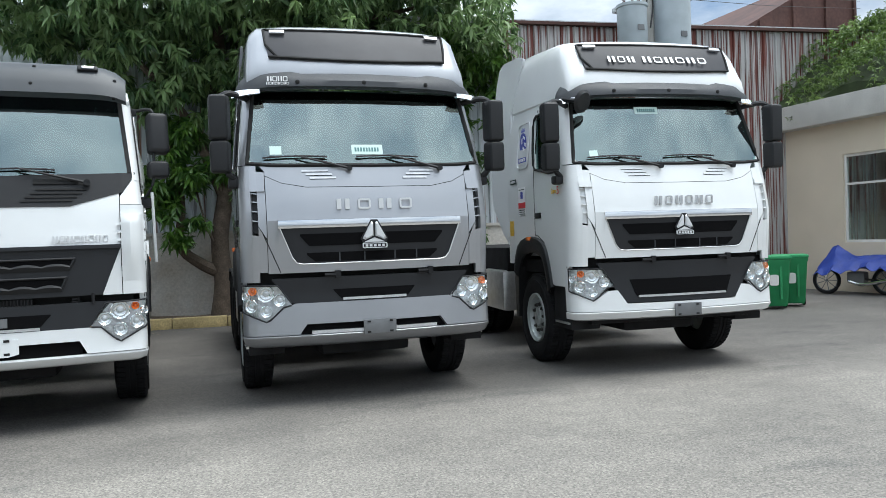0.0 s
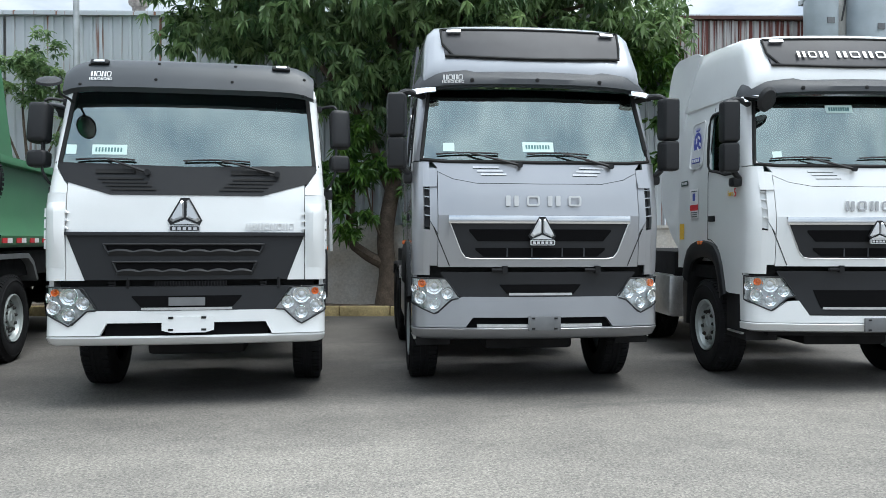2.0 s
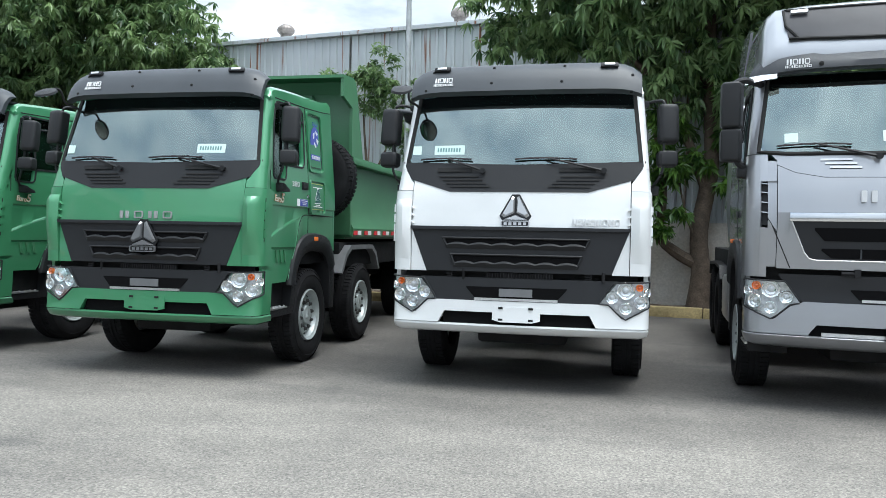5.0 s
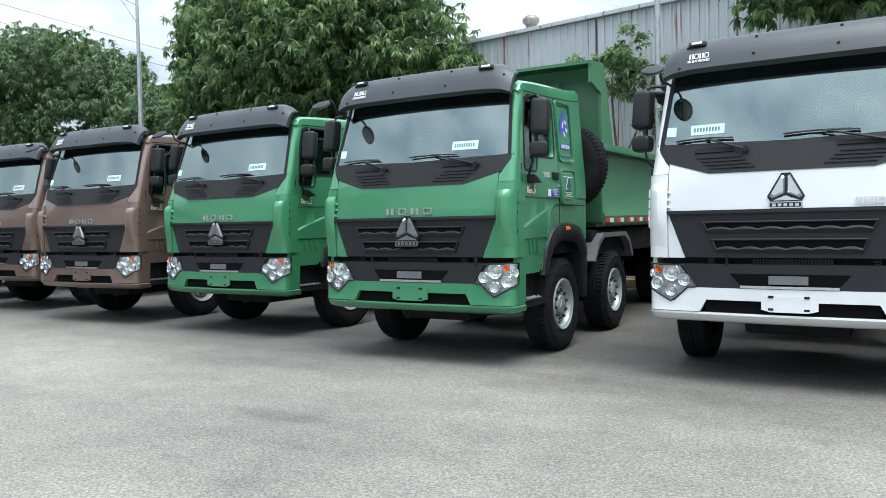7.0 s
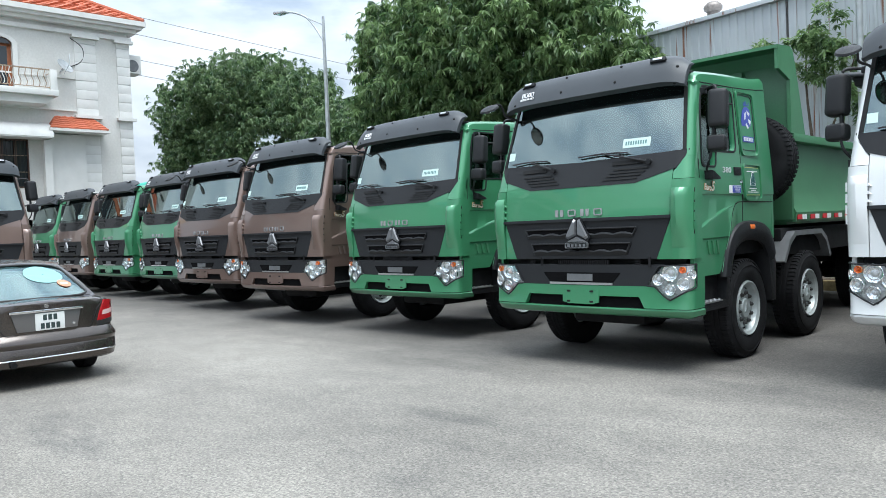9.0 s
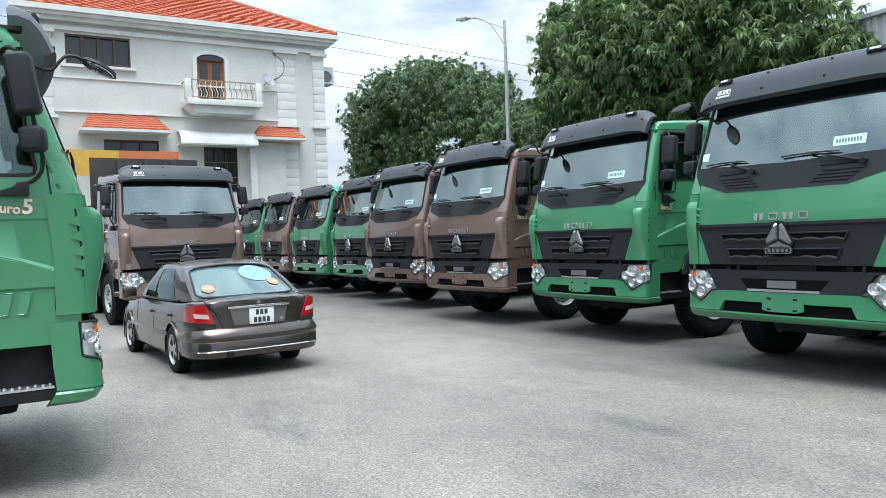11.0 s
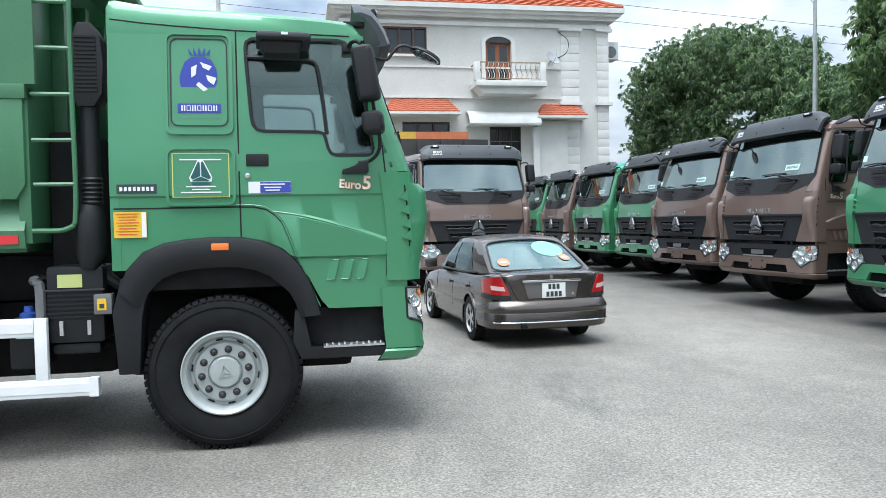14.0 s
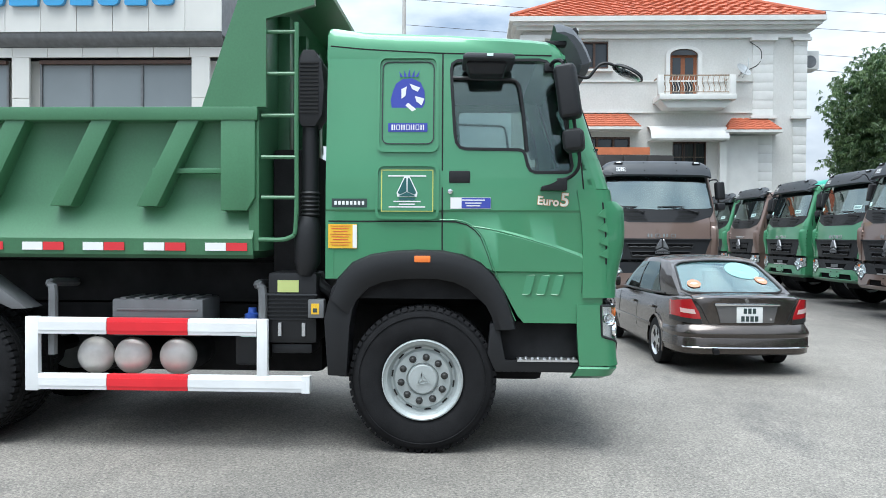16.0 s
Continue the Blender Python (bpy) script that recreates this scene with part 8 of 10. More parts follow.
tree("large spreading mango tree behind the parked trucks", pose(tx, wall_y(tx, -0.6), 0.1),
     [(0, 0, 0, 0.3), (0.1, 0, 1.5, 0.25), (-0.1, 0, 3.0, 0.22), (0.2, 0, 5.0, 0.16), (0, 0, 7.5, 0.07)],
     [[(0, 0, 2.5, 0.16), (-1.8, -0.4, 4.5, 0.12), (-3.6, -0.5, 6.0, 0.06)], [(0, 0, 2.8, 0.16), (1.8, -0.4, 4.6, 0.12), (3.4, -0.3, 6.2, 0.06)], [(0, 0, 3.5, 0.14), (0.4, -1.2, 5.5, 0.1), (0.6, -1.8, 7.0, 0.05)]],
     [(-3.2, -0.5, 5.6, 1.9, 1.7, 1.5), (-1.2, -0.9, 6.4, 2.3, 2.0, 2.0), (1.4, -0.9, 6.6, 2.3, 2.0, 2.0), (3.4, -0.4, 6.0, 1.9, 1.6, 1.6), (4.6, -0.2, 5.4, 1.1, 1.2, 1.0), (-4.6, -0.3, 4.9, 1.3, 1.2, 1.1), (-0.4, -0.5, 8.5, 2.6, 2.0, 1.8), (2.2, -0.4, 8.3, 2.2, 1.8, 1.6), (-2.6, -0.4, 7.8, 2.0, 1.8, 1.4), (0.2, -1.0, 4.6, 2.6, 1.2, 1.0), (-5.5, 0.3, 6.4, 1.5, 1.2, 1.4), (-5.8, 0.3, 5.0, 1.3, 1.0, 0.9), (-4.5, 0.2, 8.2, 1.8, 1.5, 1.4), (-6.2, 0.5, 4.3, 1.4, 1.0, 0.9)],
     14500, 0.225, 10, 7, droop=0.7)
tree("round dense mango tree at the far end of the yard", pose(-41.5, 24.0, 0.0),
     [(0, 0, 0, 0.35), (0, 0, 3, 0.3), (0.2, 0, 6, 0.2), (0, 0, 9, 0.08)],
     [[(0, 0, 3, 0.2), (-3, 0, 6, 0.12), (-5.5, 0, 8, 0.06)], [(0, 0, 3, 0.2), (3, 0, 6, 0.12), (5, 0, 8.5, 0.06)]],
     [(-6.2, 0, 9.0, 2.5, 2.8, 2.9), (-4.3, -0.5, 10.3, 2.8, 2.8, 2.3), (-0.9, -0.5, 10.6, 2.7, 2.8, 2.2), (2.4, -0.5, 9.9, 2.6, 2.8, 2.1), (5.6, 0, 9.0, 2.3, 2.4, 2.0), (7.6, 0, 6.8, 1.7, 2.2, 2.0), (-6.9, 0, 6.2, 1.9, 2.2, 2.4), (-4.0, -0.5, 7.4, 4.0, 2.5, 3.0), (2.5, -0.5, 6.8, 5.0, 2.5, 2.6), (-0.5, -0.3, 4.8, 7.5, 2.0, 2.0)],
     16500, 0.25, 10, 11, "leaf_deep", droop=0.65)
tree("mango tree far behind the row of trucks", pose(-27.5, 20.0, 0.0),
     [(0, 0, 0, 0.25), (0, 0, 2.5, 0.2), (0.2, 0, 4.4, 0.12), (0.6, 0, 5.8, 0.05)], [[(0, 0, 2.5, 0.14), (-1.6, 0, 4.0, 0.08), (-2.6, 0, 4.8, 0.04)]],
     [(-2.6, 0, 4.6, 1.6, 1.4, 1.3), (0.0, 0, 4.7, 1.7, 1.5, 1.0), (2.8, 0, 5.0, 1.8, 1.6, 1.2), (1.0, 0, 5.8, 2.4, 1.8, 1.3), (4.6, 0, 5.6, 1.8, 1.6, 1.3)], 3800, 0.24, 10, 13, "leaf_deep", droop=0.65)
tree("thin shrub growing against the zinc shed", pose(-6.4, wall_y(-6.4, -0.4), 0.1), [(0, 0, 0, 0.05), (0.05, 0, 2.2, 0.04), (-0.1, 0, 4.2, 0.02), (0, 0, 5.4, 0.01)],
     [[(0, 0, 2.6, 0.03), (-0.5, -0.1, 4.0, 0.02), (-0.9, -0.1, 5.0, 0.01)], [(0, 0, 2.4, 0.03), (0.6, -0.1, 3.6, 0.02), (0.9, -0.1, 4.6, 0.01)]],
     [(-0.6, -0.1, 4.9, 0.75, 0.5, 0.45), (0.3, -0.1, 5.2, 0.6, 0.4, 0.5), (0.7, -0.1, 4.5, 0.7, 0.4, 0.6), (0.9, -0.1, 3.6, 0.4, 0.3, 0.6)], 620, 0.14, 8, 17, "leaf", "shrub", 0.2)
tree("tree behind the rusty building", pose(33.0, 26.0, 0.0), [(0, 0, 0, 0.3), (0, 0, 4, 0.25), (0, 0, 8, 0.1)], [], [(0, 0, 9.0, 3.2, 3, 3.0), (1, 0, 6, 3.4, 3, 3.0), (4, 0, 8, 3, 3, 3)], 1500, 0.35, 9, 19)
# fallen leaves on the strip and the yard by it
lit = thing("leaf_litter", "brown fallen leaves along the kerb", "fallen leaves", kind="stuff")
rng = np.random.default_rng(23)
pts = [(x, wall_y(x, -1.1 - abs(rng.normal(0, 0.7))), 0.012) for x in rng.uniform(-8, 9, 60)]
v, f = leaf_cloud(pts, 1, 0.13, 0.0, 29)
v = np.array(v)
v[:, 2] = np.clip(v[:, 2] * 0.05 + 0.012, 0.004, 0.03)
me = bpy.data.meshes.new("fallen_leaf")
me.from_pydata(v.tolist(), [], f.tolist())
M["leaf_dry"] = leaf_material("dry_leaf", (0.10, 0.05, 0.02), (0.28, 0.17, 0.06))
me.materials.append(M["leaf_dry"])
o = new("fallen_leaf", me)
o.parent = lit
tagged(o, kind="stuff")

# ---- poles, lamps, cables ----
pole = thing("service_pole", "thin galvanised pole standing before the zinc shed", "pole", pose(-5.35, wall_y(-5.35, -0.55), 0.1))
part("shaft", lathe([(0.0, 0.075), (9.5, 0.055)], 2, 12), "steel_pole", pole)
part("base_plate", box(-0.16, 0.16, -0.16, 0.16, 0.0, 0.03), "steel_pole", pole)


def street_lamp(m, h, reach, label, rise=0.18):
    t = thing("street_lamp", label, "street lamp", m, "street lamps")
    part("shaft", lathe([(0.0, 0.11), (h * 0.5, 0.085), (h, 0.05)], 2, 12), "steel_pole", t)
    part("arm", tube(curve_pts([(0, 0, h - 0.9), (-reach * 0.35, 0, h - 0.55 + 0.85 * rise), (-reach * 0.7, 0, h + rise * 0.72), (-reach, 0, h + rise)], 5), 0.035, 8), "steel_pole", t)
    part("brace", tube([(0, 0, h - 0.3), (-reach * 0.5, 0, h + rise * 0.4)], 0.02, 6), "steel_pole", t)
    bm = box(-0.38, 0.38, -0.13, 0.13, -0.05, 0.06, 0.04, 2)
    o = part("lamp_head", bm, "steel_pole", t)
    o.matrix_basis = pose(-reach - 0.3, 0, h + rise + 0.04, 0, 8, 0)
    o = part("lamp_lens", box(-0.22, 0.2, -0.1, 0.1, -0.075, -0.045, 0.012), "paper", t)
    o.matrix_basis = pose(-reach - 0.3, 0, h + rise + 0.04, 0, 8, 0)
    return t


street_lamp(pose(-23.15, 16.6, 0, 0, 0, 0), 9.4, 2.45, "curved galvanised street lamp over the trees", 0.72)
street_lamp(pose(-70, 36.0, 0, 0, 0, 80), 11.0, 1.5, "distant galvanised street lamp behind the house")


def wire(pts, label="thin black overhead cable", r=0.008):
    return solid("overhead_cable", tube(curve_pts(pts, 8), r, 5), "cable", label, "cable", group="overhead cables")


for k in range(3):
    wire([(11.6, wall_y(11.6, -0.2), 6.9 + 0.22 * k), (18, 18.5, 8.3 + 0.3 * k), (27.5, 24.0, 10.5 + 0.3 * k)])
for k, z in enumerate((17.6, 16.2, 14.2, 13.0)):
    wire([(-60, -6, z + 4), (-60, 25, z + 1.6), (-55, 60, z - 2.2)], r=0.018)
for px_, py_ in ((-60, -6), (-55, 60)):
    up = thing("utility_pole", "tall concrete utility pole carrying cables", "utility pole", pose(px_, py_, 0))
    part("shaft", lathe([(0, 0.25), (22, 0.14)], 2, 12), "concrete", up)
# pole-mounted transformers
tp = thing("transformer_pole", "concrete pole with two grey transformer cans", "utility pole", pose(10.55, wall_y(10.55, -0.25), 0.0))
part("shaft", lathe([(0, 0.2), (8.6, 0.13)], 2, 14), "concrete", tp)
for x, r, z0, z1 in ((-0.65, 0.33, 5.2, 6.62), (0.42, 0.41, 5.1, 7.3)):
    c_ = part("transformer_can", lathe([(z0, r * 0.9), (z0 + 0.05, r), (z1 - 0.12, r), (z1 - 0.1, r * 1.06), (z1 - 0.04, r * 1.06), (z1, r * 0.7)], 2, 24, (x, -0.3, 0)), "trans_grey", tp, "grey cylindrical transformer can")
    for k in range(3):
        a = 2.1 * k
        bm = bmesh.new()
        for q in range(4):
            add_lathe(bm, [(z1 - 0.02 + 0.07 * q, 0.05), (z1 + 0.02 + 0.07 * q, 0.03)], 2, 10, (x + 0.55 * r * math.cos(a), -0.3 + 0.55 * r * math.sin(a), 0))
        part("insulator", bm, "rust_wall", c_)
        p0 = (x + 0.55 * r * math.cos(a), -0.3 + 0.55 * r * math.sin(a), z1 + 0.25)
        part("lead", tube(curve_pts([p0, (p0[0] + 0.25, p0[1], z1 + 0.75), (p0[0] + 0.45, p0[1] + 0.1, z1 + 0.1), (p0[0] + 0.3, p0[1], z1 - 0.5)], 5), 0.018, 6), "cable", c_)
    part("name_plate", box(x - 0.08, x + 0.08, -0.3 - r * 1.01 - 0.01, -0.3 - r * 0.98, z0 + 0.75, z0 + 0.87), "steel_grey", c_)
part("bracket", box(-0.9, 0.9, -0.1, 0.1, 6.5, 6.6), "steel_pole", tp)
for k in range(3):
    part("lead", tube(curve_pts([(-0.2 + 0.25 * k, -0.2, 9.0), (-0.15 + 0.2 * k, -0.25, 7.9), (0.2 - 0.3 * k, -0.3, 7.3)], 5), 0.018, 6), "cable", tp)

# ---- the rusty building behind ----
rb = thing("brown_building", "tall rusty brown clad building behind the shed", "building", kind="structure")
o = part("wall", prism([(20.9, 0), (27.2, 0), (27.2, 12.45), (20.9, 9.05)], 1, 24.0, 34.0), "rust_wall", rb)
for x in (22.2, 23.9, 25.6, 27.13):
    part("wall_rib", box(x - 0.06, x + 0.06, 23.9, 24.0, 0, 8.95 + 0.54 * (x - 20.9)), "rust_wall", rb)
part("wall_rib", box(21.4, 27.2, 23.88, 23.898, 9.05, 9.2), "rust_wall", rb)

# ---- the guard house with vines on its flat roof ----
gh = thing("guard_house", "cream rendered single-storey building with a concrete roof edge", "building", kind="structure")
gx = 14.5
bm = bmesh.new()
ylist, zlist = [2.0, 11.0, 13.22, 15.0], [0, 1.12, 3.12, 3.85]
P = [[Vector((gx, y, z)) for z in zlist] for y in ylist]
add_sheet(bm, P, [[p + Vector((0.2, 0, 0)) for p in r] for r in P], lambda i, j: not (i == 1 and j == 1))
part("wall", bm, "cream", gh)
part("end_wall", box(gx, gx + 8, 15.002, 15.2, 0, 3.85), "cream", gh)
part("end_wall", box(gx, gx + 8, 1.8, 1.998, 0, 3.85), "cream", gh)
part("back_wall", box(gx + 8.002, gx + 8.2, 1.8, 15.2, 0, 3.85), "cream", gh)
part("roof_slab", box(gx - 0.35, gx + 8.4, 1.5, 15.35, 3.852, 4.42, 0.02), "concrete", gh)
part("inner_floor", box(gx + 0.2, gx + 8, 2.0, 15.0, 0.0, 0.05), "concrete", gh)
part("inner_wall", box(gx + 2.6, gx + 2.7, 2.0, 15.0, 0.05, 3.85), "cream", gh)
wd = part("window", box(gx + 0.05, gx + 0.11, 11.0, 13.22, 1.12, 1.18), "trim_white", gh, "white framed window")
for y0, y1, z0, z1 in ((11.0, 13.22, 3.06, 3.12), (13.16, 13.22, 1.18, 3.06), (11.0, 11.06, 1.18, 3.06), (12.08, 12.14, 1.18, 3.06), (11.06, 13.16, 2.42, 2.47)):
    part("frame_bar", box(gx + 0.045, gx + 0.115, y0, y1, z0, z1), "trim_white", wd)
for y0, y1 in ((11.06, 12.08), (12.14, 13.16)):
    for z0, z1 in ((1.18, 2.42), (2.47, 3.06)):
        part("pane", box(gx + 0.075, gx + 0.08, y0, y1, z0, z1), "clear_pane", wd).visible_shadow = False
v_pts = []
rng = np.random.default_rng(31)
for k in range(10500):
    y = rng.uniform(4, 15.6)
    dep = rng.uniform(0, 1) ** 0.8
    v_pts.append((gx - 0.35 + dep * 4.5, y, 4.42 + 0.22 + dep * 1.45 + 0.7 * min(1.0, dep * 4) + 0.22 * math.sin(y * 2.1 + dep * 5) + rng.normal(0, 0.1) + (0.35 if y > 14 else 0) * dep - (0.0 if dep > 0.04 else rng.uniform(0, 0.25))))
# loose leaves past the slab's far end, placed to fit the camera's view
for k in range(700):
    d = rng.uniform(0, 1) ** 1.4
    v_pts.append((14.25 + rng.uniform(-0.25, 1.2) - 0.55 * d, 15.2 + 0.75 * d, 5.25 - 0.75 * rng.uniform(0, 1) ** 1.3 * (1 - 0.4 * d) + 0.25 * rng.uniform(0, 1)))
v, f = leaf_cloud(v_pts, 8, 0.105, 0.1, 37)
me = bpy.data.meshes.new("roof_vines")
me.from_pydata(v.tolist(), [], f.tolist())
me.materials.append(M["leaf_vine"])
rv = tagged(new("roof_vines", me), "dense green vines covering the flat roof", "vines", kind="stuff")
rv.matrix_basis = YARD
# dark mound added under the leaves to close the gaps between them
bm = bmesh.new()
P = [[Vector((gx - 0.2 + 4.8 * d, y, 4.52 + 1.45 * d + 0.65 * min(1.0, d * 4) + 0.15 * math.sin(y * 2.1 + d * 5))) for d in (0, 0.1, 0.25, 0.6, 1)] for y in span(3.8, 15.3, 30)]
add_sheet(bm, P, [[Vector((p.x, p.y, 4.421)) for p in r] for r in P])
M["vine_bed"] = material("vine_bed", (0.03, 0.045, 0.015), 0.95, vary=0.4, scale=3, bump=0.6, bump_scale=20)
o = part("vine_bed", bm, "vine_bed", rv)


# ---- bins and the covered motorbike ----
def wheelie_bin(m):
    t = thing("wheelie_bin", "green plastic wheelie bin with closed lid", "bin", m, "wheelie bins")
    bm = bmesh.new()
    rings = [(0.22, 0.18, 0.06), (0.24, 0.2, 0.10), (0.285, 0.255, 0.86), (0.30, 0.27, 0.90), (0.30, 0.27, 0.93)]
    P = [[Vector((x * a, y * b, z)) for x, y in ((-1, -0.9), (-0.9, -1), (0.9, -1), (1, -0.9), (1, 0.9), (0.9, 1), (-0.9, 1), (-1, 0.9), (-1, -0.9))] for a, b, z in rings]
    add_sheet(bm, P, [[Vector((p.x * 0.94, p.y * 0.94, p.z)) for p in r] for r in P])
    part("body", bm, "bin_green", t)
    lid = box(-0.31, 0.31, -0.29, 0.30, 0.93, 0.99, 0.025)
    for v_ in lid.verts:
        if v_.co.z > 0.97:
            v_.co.z += 0.03 * (1 - (v_.co.x / 0.31) ** 2)
    part("lid", lid, "bin_green", t)
    part("handle", tube([(-0.25, 0.32, 0.93), (0.25, 0.32, 0.93)], 0.018, 8), "bin_green", t)
    for sg in (-1, 1):
        part("wheel", lathe([(-0.025, 0.09), (-0.02, 0.1), (0.02, 0.1), (0.025, 0.09)], 0, 16, (sg * 0.26, 0.2, 0.1)), "rubber", t)
    for x in (-0.12, 0.12):
        part("rib", box(x - 0.02, x + 0.02, -0.262, -0.22, 0.2, 0.8), "bin_green", t)
    part("print", prism(rounded_rect(-0.08, 0.08, 0.45, 0.65, 0.04, 3), 1, -0.252, -0.24), "trim_white", t)
    return t


wb = wheelie_bin(pose(11.25, 11.55, 0, 0, 0, -38))
copy_at(wb, pose(10.62, 11.35, 0, 0, 0, -33))
mb = thing("motorbike", "parked motorbike half covered by a blue tarpaulin", "motorbike", pose(14.0, 12.5, 0, 0, 0, -160))
for y, nm in ((0.0, "front_wheel"), (1.25, "rear_wheel")):
    bm = bmesh.new()
    add_tube(bm, [(0, y - 0.62 + 0.27 * math.cos(a), 0.3 + 0.27 * math.sin(a)) for a in span(0, 2 * math.pi, 28)], 0.038, 8, False)
    w_ = part(nm, bm, "rubber", mb)
    bm = bmesh.new()
    add_tube(bm, [(0, y - 0.62 + 0.23 * math.cos(a), 0.3 + 0.23 * math.sin(a)) for a in span(0, 2 * math.pi, 28)], 0.012, 6, False)
    for k in range(9):
        a = 2 * math.pi * k / 9
        add_tube(bm, [(0, y - 0.62, 0.3), (0, y - 0.62 + 0.23 * math.cos(a), 0.3 + 0.23 * math.sin(a))], 0.009, 5)
    part("spoke", bm, "steel_grey", w_)
part("fork", tube([(0.06, -0.62, 0.3), (0.06, -0.4, 0.95)], 0.022, 8), "chrome", mb)
part("frame", tube(curve_pts([(0, -0.42, 0.85), (0, 0.0, 0.65), (0, 0.4, 0.72), (0, 0.9, 0.78)], 5), 0.05, 8), "plastic", mb)
part("engine", box(-0.13, 0.13, -0.15, 0.22, 0.25, 0.5, 0.05), "steel_grey", mb)
part("exhaust", tube(curve_pts([(0.13, -0.1, 0.3), (0.16, 0.2, 0.24), (0.17, 0.8, 0.36)], 5), 0.04, 8), "chrome", mb)
part("swing_arm", tube([(0.06, 0.1, 0.35), (0.06, 0.63, 0.3)], 0.025, 6), "plastic", mb)
tb = bmesh.new()
P = []
for i, y in enumerate(span(-0.75, 1.25, 20)):
    top = lerp([(-0.75, 0.62), (-0.5, 0.98), (-0.38, 1.10), (-0.25, 1.0), (0.0, 0.82), (0.4, 0.86), (0.9, 0.84), (1.25, 0.6)], y)
    hang = lerp([(-0.75, 0.42), (-0.4, 0.50), (0.0, 0.52), (0.3, 0.60), (0.9, 0.52), (1.25, 0.48)], y) + 0.05 * math.sin(i * 1.9)
    row = []
    for k, u in enumerate(span(-1, 1, 12)):
        fold = 0.025 * math.sin(i * 1.3 + k * 1.7)
        spread = 0.14 + 0.22 * abs(u) ** 1.2
        row.append(Vector((u * spread + fold, y + 0.02 * math.sin(k * 2.0), top - (top - hang) * max(0, abs(u) - 0.25) ** 1.1 / 0.75 ** 1.1 + fold * 0.5)))
    P.append(row)
add_sheet(tb, P, [[p - Vector((0, 0, 0.008)) for p in r] for r in P])
tagged(part("tarpaulin", tb, "tarp_blue", None), "crumpled blue tarpaulin draped over a motorbike", "tarpaulin").matrix_basis = YARD @ pose(14.0, 12.5, 0, 0, 0, -160)

# ---- the white house at the far end ----
hx = -35.0
house = thing("house", "white rendered three-storey house with red tiled hip roof", "house")
Y0, Y1, ZE = 1.7, 14.3, 10.9
openings = [(3.05, 5.55, 9.22, 10.45), (8.28, 9.52, 7.82, 9.85), (4.35, 6.55, 4.9, 6.15), (8.45, 9.95, 3.9, 5.95), (3.4, 6.6, 0.9, 3.2), (8.3, 10.0, 0.0, 2.6)]
ys = sorted({Y0, Y1} | {v for o in openings for v in o[:2]})
zs = sorted({0.0, ZE} | {v for o in openings for v in o[2:]})
def solid_cell(i, j):
    y, z = (ys[i] + ys[i + 1]) / 2, (zs[j] + zs[j + 1]) / 2
    return not any(a < y < b and c < z < d for a, b, c, d in openings)
P = [[Vector((hx, y, z)) for z in zs] for y in ys]
part("wall", add_sheet(bmesh.new(), P, [[p - Vector((0.3, 0, 0)) for p in r] for r in P], solid_cell), "house_white", house)
part("wall", box(hx - 10, hx - 0.3, Y1 - 0.3, Y1 - 0.002, 0, ZE), "house_white", house)
part("wall", box(hx - 10, hx - 0.3, Y0 + 0.002, Y0 + 0.3, 0, ZE), "house_white", house)
part("wall", box(hx - 10.3, hx - 10.002, Y0, Y1, 0, ZE), "house_white", house)
# dark sheet added inside, in the window colour, behind the openings
part("dark_backing", box(hx - 3.0, hx - 2.9, Y0 + 0.3, Y1 - 0.3, 0, ZE), "pane_dark", house)
# arched head of the balcony door
bm = bmesh.new()
arc = [(8.9 + 0.62 * math.cos(a), 9.85 + 0.27 * math.sin(a)) for a in span(0, math.pi, 12)]
# cornice and eave
for k, (d, z0, z1) in enumerate(((0.12, 10.55, 10.72), (0.30, 10.9, 11.06), (0.48, 11.06, 11.2), (0.62, 11.2, 11.42))):
    part("cornice", box(hx - 10.3 - d, hx + d, Y0 - d, Y1 + d, z0, z1 - 0.002), "trim_white", house)
